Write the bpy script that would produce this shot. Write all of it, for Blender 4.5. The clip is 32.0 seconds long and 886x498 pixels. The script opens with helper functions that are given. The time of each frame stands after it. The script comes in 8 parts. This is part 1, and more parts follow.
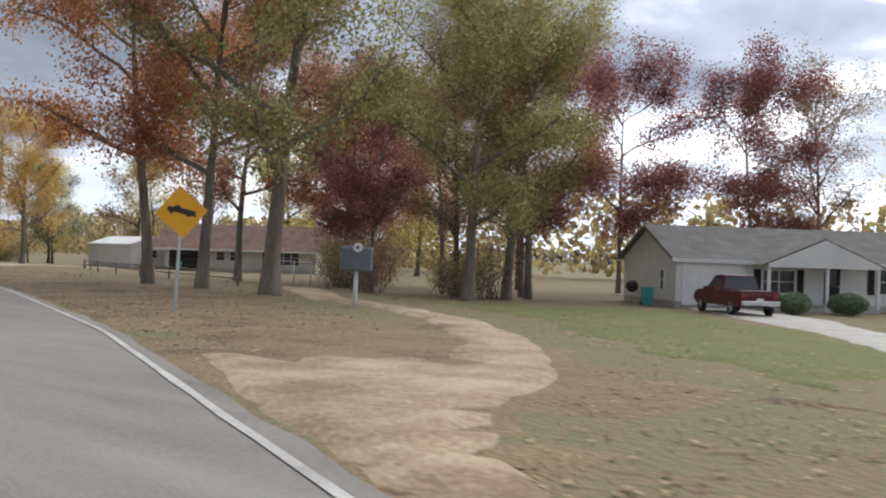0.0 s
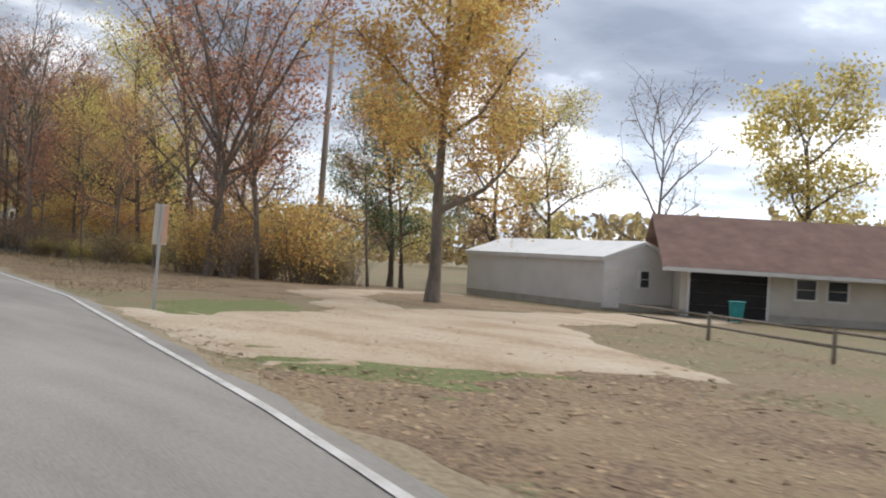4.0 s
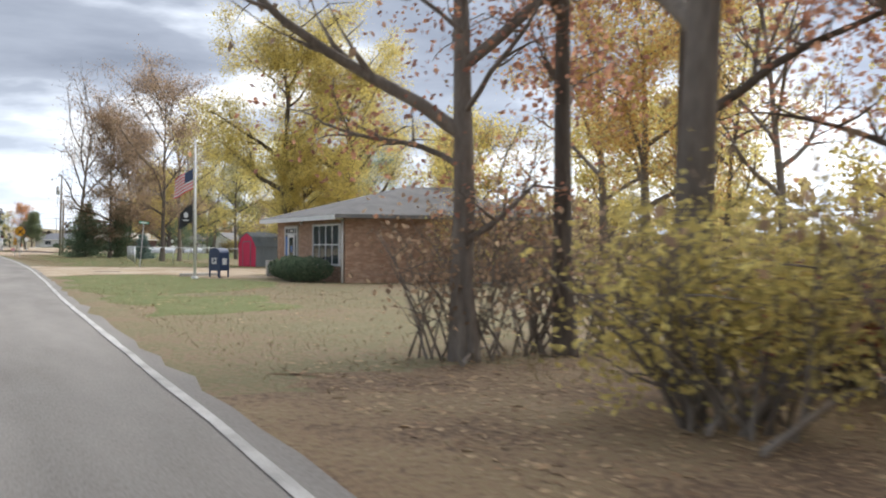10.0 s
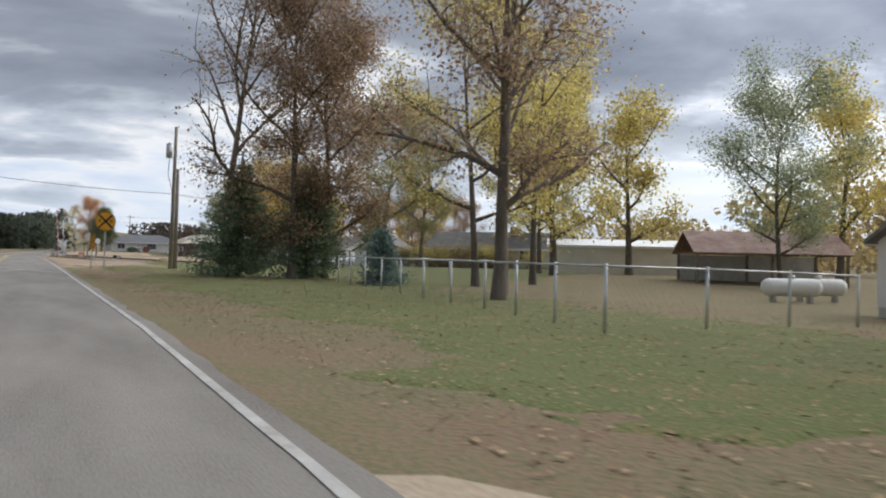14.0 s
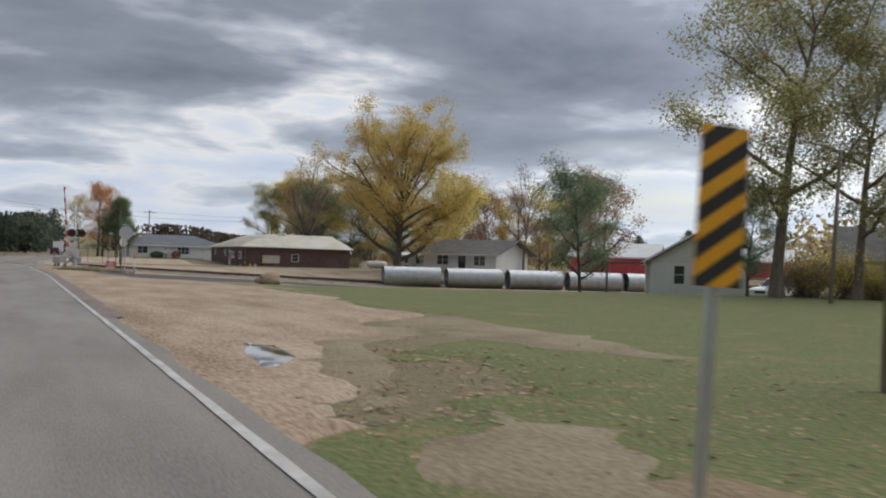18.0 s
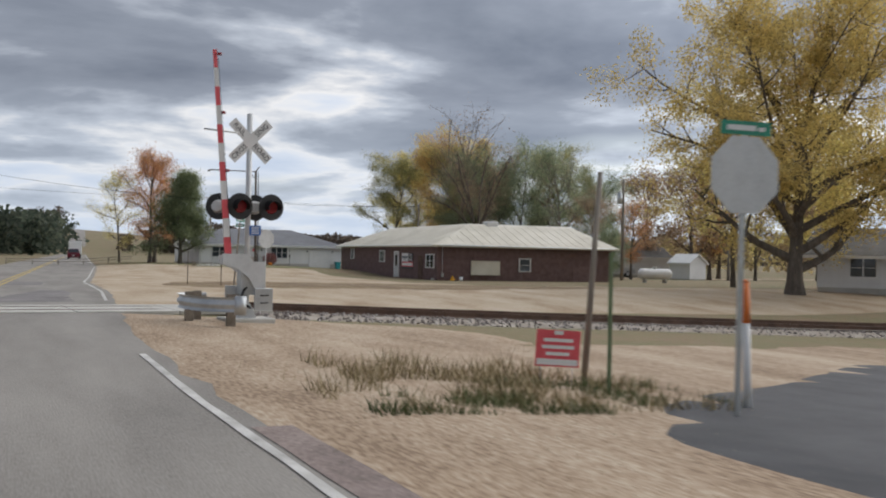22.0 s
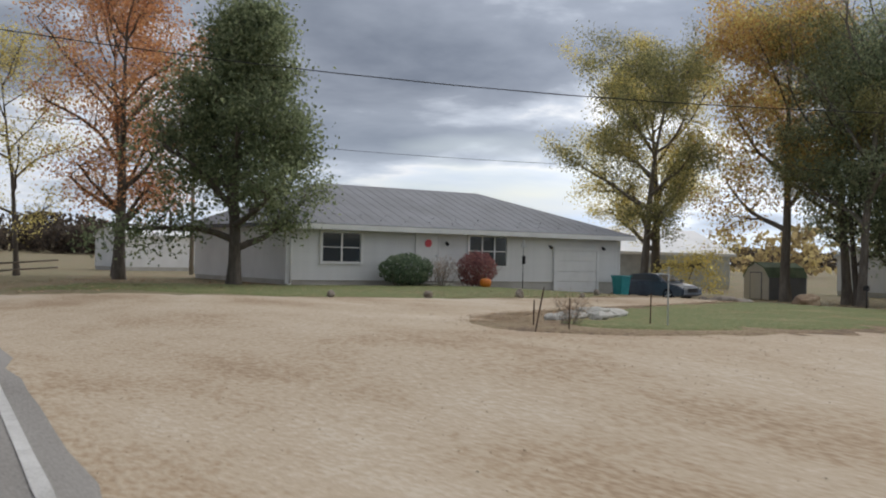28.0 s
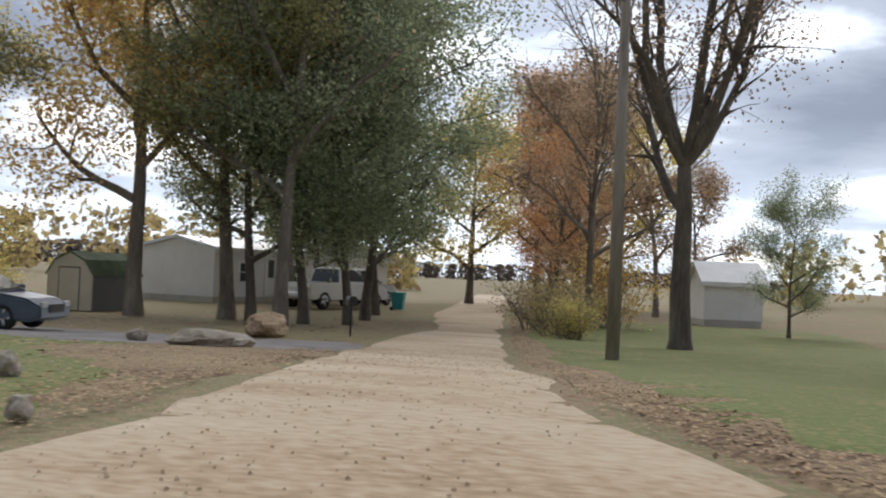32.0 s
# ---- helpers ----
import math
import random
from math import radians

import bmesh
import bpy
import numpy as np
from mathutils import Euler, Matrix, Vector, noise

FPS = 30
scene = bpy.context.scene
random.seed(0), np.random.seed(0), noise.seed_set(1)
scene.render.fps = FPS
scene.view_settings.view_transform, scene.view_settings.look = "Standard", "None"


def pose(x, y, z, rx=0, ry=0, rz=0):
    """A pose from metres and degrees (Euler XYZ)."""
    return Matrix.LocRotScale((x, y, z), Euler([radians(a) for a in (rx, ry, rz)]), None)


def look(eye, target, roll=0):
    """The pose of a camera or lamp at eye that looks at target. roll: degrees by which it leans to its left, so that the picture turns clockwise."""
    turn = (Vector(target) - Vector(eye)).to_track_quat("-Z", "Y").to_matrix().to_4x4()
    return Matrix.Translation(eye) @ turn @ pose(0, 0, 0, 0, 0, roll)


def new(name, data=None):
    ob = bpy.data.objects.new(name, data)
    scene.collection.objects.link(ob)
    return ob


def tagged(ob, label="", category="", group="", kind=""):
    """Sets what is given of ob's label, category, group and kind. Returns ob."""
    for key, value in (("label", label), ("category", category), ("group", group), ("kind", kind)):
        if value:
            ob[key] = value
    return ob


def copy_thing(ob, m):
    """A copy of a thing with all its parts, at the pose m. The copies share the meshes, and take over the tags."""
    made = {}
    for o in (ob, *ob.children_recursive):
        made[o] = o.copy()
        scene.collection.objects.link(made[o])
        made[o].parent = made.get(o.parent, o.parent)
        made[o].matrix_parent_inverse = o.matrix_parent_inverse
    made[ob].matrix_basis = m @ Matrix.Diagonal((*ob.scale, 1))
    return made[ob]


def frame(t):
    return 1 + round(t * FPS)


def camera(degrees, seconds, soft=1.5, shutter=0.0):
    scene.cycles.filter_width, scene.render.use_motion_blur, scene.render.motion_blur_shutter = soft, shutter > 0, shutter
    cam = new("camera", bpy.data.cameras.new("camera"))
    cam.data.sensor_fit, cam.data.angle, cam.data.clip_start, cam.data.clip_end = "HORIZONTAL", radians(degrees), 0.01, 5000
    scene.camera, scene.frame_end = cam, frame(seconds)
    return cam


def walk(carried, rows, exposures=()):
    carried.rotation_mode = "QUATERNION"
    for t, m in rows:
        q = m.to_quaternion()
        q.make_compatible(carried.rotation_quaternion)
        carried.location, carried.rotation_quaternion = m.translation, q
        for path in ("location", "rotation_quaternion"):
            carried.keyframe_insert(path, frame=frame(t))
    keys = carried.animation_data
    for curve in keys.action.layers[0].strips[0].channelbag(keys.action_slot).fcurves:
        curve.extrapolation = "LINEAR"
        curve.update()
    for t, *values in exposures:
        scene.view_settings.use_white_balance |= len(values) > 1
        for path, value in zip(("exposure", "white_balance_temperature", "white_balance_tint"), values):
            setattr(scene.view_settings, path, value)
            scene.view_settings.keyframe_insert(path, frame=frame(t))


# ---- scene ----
cam = camera(47.1, 32.0, soft=2.0, shutter=0.15)
EXPO, SKY = 0.0, 1.0
# yaw (left of +y), pitch and roll in degrees
PATH = [
    (0, -33.72, -240.32, 1.30, -47.79, 0.50, 1.69),
    (0.5, -30.69, -233.48, 1.32, -46.31, 0.47, 2.00),
    (1, -27.83, -226.44, 1.30, -44.76, 0.38, 2.00),
    (1.5, -25.25, -219.41, 1.30, -43.22, 0.27, 1.81),
    (2, -23.04, -212.47, 1.28, -41.83, 0.25, 1.73),
    (2.5, -20.99, -205.20, 1.28, -40.72, 0.37, 2.29),
    (4.5, -13.35, -176.76, 1.34, -37.80, 0.41, 3.65),
    (5, -11.66, -169.76, 1.28, -36.77, 0.43, 3.70),
    (5.5, -10.10, -162.70, 1.29, -35.78, 0.38, 3.64),
    (6, -9.00, -155.61, 1.30, -35.08, 0.25, 3.34),
    (6.5, -7.86, -148.33, 1.32, -33.97, -0.07, 3.29),
    (7, -6.51, -140.82, 1.32, -32.20, -0.21, 2.63),
    (7.5, -5.43, -133.20, 1.30, -30.55, -0.10, 2.50),
    (8, -4.48, -125.61, 1.30, -29.06, 0.02, 2.48),
    (8.5, -3.78, -117.65, 1.32, -27.83, -0.07, 1.95),
    (9, -3.12, -110.02, 1.33, -26.95, -0.14, 1.25),
    (9.5, -2.54, -102.50, 1.27, -26.20, -0.14, 0.68),
    (10, -2.08, -95.02, 1.32, -25.47, -0.18, 0.28),
    (10.5, -1.78, -87.57, 1.27, -24.78, 0.02, 0.59),
    (11, -1.49, -80.27, 1.26, -23.94, 0.07, 0.65),
    (11.5, -1.27, -72.86, 1.30, -23.28, 0.05, 0.15),
    (12, -1.02, -65.27, 1.30, -22.83, 0.19, 0.41),
    (12.5, -0.78, -58.29, 1.30, -22.52, 0.35, 0.82),
    (13, -0.49, -51.50, 1.29, -22.43, 0.35, 0.98),
    (13.5, -0.34, -44.03, 1.30, -22.41, 0.31, 1.10),
    (14, -0.22, -36.51, 1.27, -22.44, 0.32, 1.23),
    (14.5, -0.26, -28.92, 1.35, -22.56, 0.45, 1.82),
    (16.5, -0.00, 0.00, 1.30, -23.04, 0.32, 1.26),
    (17, 0.02, 7.54, 1.32, -23.16, 0.50, 1.34),
    (17.5, 0.14, 15.00, 1.27, -23.05, 0.60, 1.40),
    (18, 0.21, 22.40, 1.25, -22.95, 0.68, 1.70),
    (18.5, 0.36, 29.85, 1.25, -22.69, 0.73, 1.40),
    (19, 0.39, 37.32, 1.26, -22.55, 0.71, 1.25),
    (19.5, 0.24, 44.66, 1.28, -22.51, 0.77, 1.21),
    (20, 0.04, 51.91, 1.30, -22.55, 0.76, 0.97),
    (20.5, -0.07, 59.33, 1.35, -22.59, 0.82, 0.98),
    (21, -0.25, 66.71, 1.44, -22.67, 0.85, 0.88),
    (21.5, -0.25, 74.18, 1.46, -22.72, 0.87, 0.76),
    (22, -0.38, 81.46, 1.50, -22.92, 0.48, 1.15),
    (22.5, -0.36, 88.80, 1.25, -23.08, -0.46, 1.74),
    (23, -0.15, 96.23, 1.14, -23.21, -0.74, 0.57),
    (23.5, 0.06, 103.99, 1.23, -23.59, -0.43, 0.83),
    (24, -0.01, 111.13, 1.29, -24.22, 0.79, 1.31),
    (24.5, -0.27, 118.00, 1.30, -25.30, 1.01, 0.99),
    (25, 0.01, 123.81, 1.30, -25.64, 1.19, 1.03),
    (25.5, 0.48, 129.42, 1.30, -25.91, 1.24, 0.98),
    (27.5, 2.91, 148.81, 1.27, -28.78, 1.20, 1.55),
    (28, 3.83, 152.21, 1.31, -31.12, 0.59, 1.25),
    (28.5, 4.70, 155.17, 1.36, -34.27, -0.52, -0.31),
    (29, 5.71, 157.88, 1.34, -38.16, -1.03, 0.16),
    (29.5, 6.83, 160.43, 1.32, -42.66, -0.66, 1.63),
    (30, 8.18, 162.69, 1.32, -47.45, -0.13, 2.08),
    (30.5, 9.69, 164.74, 1.31, -53.65, 0.22, 2.10),
    (31, 11.66, 166.65, 1.28, -60.85, 0.81, 2.29),
    (31.5, 13.83, 168.41, 1.22, -68.02, 1.35, 2.28),
    (32, 16.43, 170.00, 1.18, -76.00, 1.57, 2.39),
]


def seen_from(x, y, z, yaw, pitch, roll):
    a, b = radians(yaw), radians(pitch)
    ahead = Vector((-math.sin(a) * math.cos(b), math.cos(a) * math.cos(b), math.sin(b)))
    return look((x, y, z), Vector((x, y, z)) + ahead, roll)


walk(cam, [(t, seen_from(*row)) for t, *row in PATH], exposures=[(t, EXPO + e) for t, e in ((0.0, 0.5), (1.0, 0.8), (2.0, 0.55), (5.0, 0.75), (6.0, 1.05), (7.0, 1.3), (9.0, 1.35), (10.0, 0.95), (11.0, 0.5), (12.0, 0.35), (14.0, 0.3), (17.0, 0.1), (20.0, -0.08), (21.0, -0.05), (22.0, 0.15), (23.0, 0.08), (25.0, 0.02), (28.0, 0.14), (29.0, 0.22), (30.0, 0.2), (31.0, 0.28), (32.0, 0.42))])

# ---------------------------------------------------------------- world and light
SUN_AZ, SUN_EL = 76.0, 34.0  # degrees clockwise from +y, and above the horizon
world = bpy.data.worlds.new("sky")
scene.world = world
world.use_nodes = True
wn, wl = world.node_tree.nodes, world.node_tree.links
wn.clear()


def wnode(kind, **keys):
    n = wn.new(kind)
    for k, v in keys.items():
        n.inputs[k].default_value = v
    return n


w_out = wn.new("ShaderNodeOutputWorld")
w_bg = wn.new("ShaderNodeBackground")
sky = wn.new("ShaderNodeTexSky")
sky.sky_type, sky.sun_disc = "NISHITA", False
sky.sun_elevation, sky.sun_rotation = radians(SUN_EL), radians(SUN_AZ)
sky.air_density, sky.dust_density = 1.0, 2.0
coord = wn.new("ShaderNodeTexCoord")
sep = wn.new("ShaderNodeSeparateXYZ")
wl.new(coord.outputs["Generated"], sep.inputs[0])


def wmath(op, a, b=None):
    n = wn.new("ShaderNodeMath")
    n.operation = op
    for i, v in enumerate((a, b)):
        if v is None:
            continue
        if isinstance(v, (int, float)):
            n.inputs[i].default_value = v
        else:
            wl.new(v, n.inputs[i])
    return n.outputs[0]


# clouds lie on a flat layer high above the ground
height = wmath("ADD", wmath("MAXIMUM", sep.outputs["Z"], 0.0), 0.15)
cu = wmath("DIVIDE", sep.outputs["X"], height)
cv = wmath("DIVIDE", sep.outputs["Y"], height)
comb = wn.new("ShaderNodeCombineXYZ")
wl.new(cu, comb.inputs[0])
wl.new(cv, comb.inputs[1])
cloud = wnode("ShaderNodeTexNoise", Scale=0.92, Detail=9.0, Roughness=0.53, Distortion=0.22)
wl.new(comb.outputs[0], cloud.inputs["Vector"])
ramp = wn.new("ShaderNodeValToRGB")
el = ramp.color_ramp.elements
el[0].position, el[0].color = 0.34, (0.46, 0.54, 0.68, 1)
el[1].position, el[1].color = 0.70, (0.15, 0.175, 0.225, 1)
for p, c in ((0.42, (0.62, 0.67, 0.76, 1)), (0.465, (0.76, 0.76, 0.77, 1)), (0.51, (0.44, 0.48, 0.55, 1)), (0.57, (0.25, 0.28, 0.34, 1))):
    e = el.new(p)
    e.color = c
# the cover thickens overhead
thick = wn.new("ShaderNodeMapRange")
thick.inputs[1].default_value, thick.inputs[2].default_value = 0.02, 0.24
thick.inputs[3].default_value, thick.inputs[4].default_value = -0.05, 0.11
wl.new(sep.outputs["Z"], thick.inputs[0])
wl.new(wmath("ADD", cloud.outputs["Fac"], thick.outputs[0]), ramp.inputs[0])
cover = wnode("ShaderNodeTexNoise", Scale=0.42, Detail=4.0, Roughness=0.5)
wl.new(comb.outputs[0], cover.inputs["Vector"])
cover_ramp = wn.new("ShaderNodeMapRange")
cover_ramp.inputs[1].default_value, cover_ramp.inputs[2].default_value = 0.30, 0.42
wl.new(cover.outputs["Fac"], cover_ramp.inputs[0])
sky_dim = wn.new("ShaderNodeMixRGB")
sky_dim.blend_type = "MULTIPLY"
sky_dim.inputs[0].default_value = 1.0
sky_dim.inputs[2].default_value = (0.10, 0.10, 0.10, 1)
wl.new(sky.outputs[0], sky_dim.inputs[1])
mixed = wn.new("ShaderNodeMixRGB")
wl.new(cover_ramp.outputs[0], mixed.inputs[0])
wl.new(sky_dim.outputs[0], mixed.inputs[1])
wl.new(ramp.outputs[0], mixed.inputs[2])
# pale band towards the horizon
hz = wn.new("ShaderNodeMapRange")
hz.inputs[1].default_value, hz.inputs[2].default_value = 0.02, 0.16
hz.inputs[3].default_value, hz.inputs[4].default_value = 0.55, 0.0
wl.new(sep.outputs["Z"], hz.inputs[0])
horizon = wn.new("ShaderNodeMixRGB")
horizon.inputs[2].default_value = (0.56, 0.64, 0.75, 1)
wl.new(hz.outputs[0], horizon.inputs[0])
wl.new(mixed.outputs[0], horizon.inputs[1])
# thinner, brighter cloud round the veiled sun
sun_way = wn.new("ShaderNodeVectorMath")
sun_way.operation = "DOT_PRODUCT"
sun_way.inputs[1].default_value = (math.sin(radians(SUN_AZ)) * math.cos(radians(SUN_EL)), math.cos(radians(SUN_AZ)) * math.cos(radians(SUN_EL)), math.sin(radians(SUN_EL)))
wl.new(coord.outputs["Generated"], sun_way.inputs[0])
veil = wmath("ADD", wmath("MULTIPLY", wmath("POWER", wmath("MAXIMUM", sun_way.outputs["Value"], 0.0), 5.0), 1.5), 1.0)
lit = wn.new("ShaderNodeVectorMath")
lit.operation = "SCALE"
wl.new(horizon.outputs[0], lit.inputs[0])
wl.new(veil, lit.inputs["Scale"])
wl.new(lit.outputs[0], w_bg.inputs["Color"])
w_bg.inputs["Strength"].default_value = SKY
wl.new(w_bg.outputs[0], w_out.inputs["Surface"])

sun_data = bpy.data.lights.new("sun", "SUN")
sun_data.energy, sun_data.angle, sun_data.color = 2.2, radians(110), (1.0, 0.965, 0.92)
sun = new("sun", sun_data)
sa, se = radians(SUN_AZ), radians(SUN_EL)
sun.matrix_world = look((math.sin(sa) * 60, math.cos(sa) * 60, 60), (math.sin(sa) * 60 - math.sin(sa) * math.cos(se), math.cos(sa) * 60 - math.cos(sa) * math.cos(se), 60 - math.sin(se)))


# ---------------------------------------------------------------- materials
def material(name, colours, scale=4.0, rough=0.8, metal=0.0, bump=0.3, fine=40.0, spread=0.0, island=0.0, space="Object", detail=6.0, stretch=(1, 1, 1), bump_dist=0.02, mottle=0.45, ramp=(0.26, 0.74)):
    """A surface whose colour wanders over the given colours at a coarse scale, with a fine grain and relief. spread: how far
    single objects differ; island: how far single pieces of one mesh differ."""
    m = bpy.data.materials.new(name)
    m.use_nodes = True
    nt = m.node_tree
    nodes, links = nt.nodes, nt.links
    bsdf = nodes["Principled BSDF"]
    tc = nodes.new("ShaderNodeTexCoord")
    mp = nodes.new("ShaderNodeMapping")
    mp.inputs["Scale"].default_value = stretch
    links.new(tc.outputs[space], mp.inputs[0])
    coarse = nodes.new("ShaderNodeTexNoise")
    coarse.inputs["Scale"].default_value, coarse.inputs["Detail"].default_value = scale, detail
    coarse.inputs["Roughness"].default_value = 0.62
    links.new(mp.outputs[0], coarse.inputs["Vector"])
    grain = nodes.new("ShaderNodeTexNoise")
    grain.inputs["Scale"].default_value, grain.inputs["Detail"].default_value = fine, 4.0
    links.new(mp.outputs[0], grain.inputs["Vector"])
    add = nodes.new("ShaderNodeMath")
    add.operation = "MULTIPLY_ADD"
    add.inputs[1].default_value = mottle
    links.new(grain.outputs["Fac"], add.inputs[0])
    sub = nodes.new("ShaderNodeMath")
    sub.operation = "SUBTRACT"
    sub.inputs[1].default_value = mottle / 2
    links.new(coarse.outputs["Fac"], sub.inputs[0])
    links.new(sub.outputs[0], add.inputs[2])
    fac = add.outputs[0]
    for kind, amount in (("random", spread), ("island", island)):
        if amount:
            src = nodes.new("ShaderNodeObjectInfo") if kind == "random" else nodes.new("ShaderNodeNewGeometry")
            socket = src.outputs["Random"] if kind == "random" else src.outputs["Random Per Island"]
            ma = nodes.new("ShaderNodeMath")
            ma.operation = "MULTIPLY_ADD"
            ma.inputs[1].default_value = amount
            links.new(socket, ma.inputs[0])
            mb = nodes.new("ShaderNodeMath")
            mb.operation = "SUBTRACT"
            mb.inputs[1].default_value = amount / 2
            links.new(fac, mb.inputs[0])
            links.new(mb.outputs[0], ma.inputs[2])
            fac = ma.outputs[0]
    cr = nodes.new("ShaderNodeValToRGB")
    els = cr.color_ramp.elements
    lo, hi = ramp
    n = len(colours)
    els[0].position, els[0].color = lo, (*colours[0], 1)
    els[1].position, els[1].color = hi, (*colours[-1], 1)
    for i in range(1, n - 1):
        e = els.new(lo + (hi - lo) * i / (n - 1))
        e.color = (*colours[i], 1)
    links.new(fac, cr.inputs[0])
    links.new(cr.outputs[0], bsdf.inputs["Base Color"])
    bsdf.inputs["Roughness"].default_value = rough
    bsdf.inputs["Metallic"].default_value = metal
    if bump:
        bp = nodes.new("ShaderNodeBump")
        bp.inputs["Strength"].default_value, bp.inputs["Distance"].default_value = bump, bump_dist
        links.new(fac, bp.inputs["Height"])
        links.new(bp.outputs[0], bsdf.inputs["Normal"])
    return m


def leafy(name, colours):
    m = material(name, colours, scale=0.35, rough=0.75, bump=0.0, fine=3.0, spread=0.12, island=0.55)
    bsdf = m.node_tree.nodes["Principled BSDF"]
    out = m.node_tree.nodes["Material Output"]
    tr = m.node_tree.nodes.new("ShaderNodeBsdfTranslucent")
    mix = m.node_tree.nodes.new("ShaderNodeMixShader")
    mix.inputs[0].default_value = 0.62
    src = bsdf.inputs["Base Color"].links[0].from_socket
    m.node_tree.links.new(src, tr.inputs["Color"])
    m.node_tree.links.new(bsdf.outputs[0], mix.inputs[1])
    m.node_tree.links.new(tr.outputs[0], mix.inputs[2])
    m.node_tree.links.new(mix.outputs[0], out.inputs["Surface"])
    return m


def glassy(name, tint=(0.05, 0.06, 0.07)):
    m = bpy.data.materials.new(name)
    m.use_nodes = True
    b = m.node_tree.nodes["Principled BSDF"]
    b.inputs["Base Color"].default_value = (*tint, 1)
    b.inputs["Roughness"].default_value = 0.06
    b.inputs["Specular IOR Level"].default_value = 0.6
    return m


M = {}
M["asphalt"] = material("asphalt", [(0.175, 0.160, 0.143), (0.262, 0.242, 0.216), (0.33, 0.306, 0.275)], 0.45, 0.92, 0, 0.35, 34, mottle=0.6, stretch=(1.6, 0.3, 1))
M["asphalt_new"] = material("fresh_asphalt", [(0.035, 0.036, 0.04), (0.06, 0.06, 0.065), (0.085, 0.085, 0.09)], 0.8, 0.85, 0, 0.3, 60)
M["paint"] = material("road_paint", [(0.30, 0.285, 0.26), (0.52, 0.505, 0.475), (0.68, 0.665, 0.635)], 1.3, 0.7, 0, 0.15, 60)
M["paint_yellow"] = material("yellow_road_paint", [(0.42, 0.30, 0.08), (0.60, 0.42, 0.10), (0.68, 0.50, 0.14)], 2.5, 0.7, 0, 0.15, 60)
M["gravel"] = material("pale_gravel", [(0.31, 0.215, 0.13), (0.40, 0.295, 0.19), (0.455, 0.36, 0.25), (0.49, 0.395, 0.285), (0.55, 0.465, 0.355)], 0.42, 0.95, 0, 0.65, 15, mottle=0.68, ramp=(0.29, 0.71), stretch=(1.3, 0.55, 1))
M["tan_gravel"] = material("tan_gravel", [(0.235, 0.16, 0.10), (0.33, 0.235, 0.152), (0.40, 0.295, 0.20), (0.44, 0.34, 0.24), (0.50, 0.405, 0.30)], 0.5, 0.95, 0, 0.7, 15, mottle=0.9, ramp=(0.30, 0.70), stretch=(1.4, 0.35, 1))
M["dirt"] = material("dirt", [(0.24, 0.16, 0.10), (0.40, 0.29, 0.19), (0.52, 0.41, 0.29)], 0.6, 0.95, 0, 0.5, 17, mottle=0.55, ramp=(0.34, 0.66))
M["grass_ground"] = material("autumn_lawn", [(0.232, 0.15, 0.0941), (0.26, 0.191, 0.111), (0.215, 0.176, 0.088), (0.165, 0.155, 0.068), (0.246, 0.207, 0.116)], 0.22, 0.95, 0, 0.8, 12, space="Object", bump_dist=0.05, mottle=1.0, ramp=(0.31, 0.69))
M["concrete"] = material("concrete", [(0.38, 0.36, 0.32), (0.50, 0.48, 0.43), (0.58, 0.56, 0.52)], 1.2, 0.85, 0, 0.25, 40)
M["bark"] = material("grey_bark", [(0.112, 0.0938, 0.075), (0.2, 0.171, 0.141), (0.3, 0.263, 0.219)], 3.0, 0.95, 0, 0.9, 18, stretch=(1, 1, 0.25))
M["bark_dark"] = material("dark_bark", [(0.065, 0.0546, 0.0442), (0.124, 0.104, 0.0858), (0.195, 0.166, 0.138)], 3.0, 0.95, 0, 0.9, 18, stretch=(1, 1, 0.25))
M["pole_wood"] = material("weathered_pole", [(0.15, 0.125, 0.10), (0.26, 0.225, 0.185), (0.34, 0.30, 0.25)], 2.0, 0.9, 0, 0.4, 20, stretch=(1, 1, 0.12))
M["pale_wood"] = material("bleached_pole", [(0.26, 0.225, 0.19), (0.38, 0.335, 0.29), (0.46, 0.42, 0.37)], 2.0, 0.9, 0, 0.4, 20, stretch=(1, 1, 0.12))
M["old_wood"] = material("grey_boards", [(0.14, 0.115, 0.09), (0.23, 0.195, 0.155), (0.31, 0.27, 0.22)], 2.0, 0.9, 0, 0.5, 20, spread=0.15)
M["white_siding"] = material("white_siding", [(0.66, 0.66, 0.65), (0.75, 0.75, 0.74), (0.80, 0.80, 0.79)], 0.8, 0.55, 0, 0.04, 30, spread=0.06)
M["cream_siding"] = material("cream_siding", [(0.55, 0.52, 0.45), (0.64, 0.61, 0.54), (0.70, 0.67, 0.60)], 0.8, 0.6, 0, 0.05, 30)
M["white_trim"] = material("white_trim", [(0.70, 0.70, 0.69), (0.78, 0.78, 0.77), (0.82, 0.82, 0.81)], 2.0, 0.5, 0, 0.02, 30)
M["grey_roof"] = material("grey_metal_roof", [(0.10, 0.105, 0.12), (0.13, 0.137, 0.155), (0.16, 0.168, 0.19)], 0.8, 0.6, 0.0, 0.05, 30)
M["shingle"] = material("grey_shingles", [(0.12, 0.115, 0.11), (0.17, 0.165, 0.16), (0.23, 0.22, 0.21)], 1.2, 0.9, 0, 0.5, 24)
M["shingle_brown"] = material("brown_shingles", [(0.13, 0.075, 0.06), (0.20, 0.115, 0.09), (0.25, 0.15, 0.12)], 1.2, 0.9, 0, 0.5, 24)
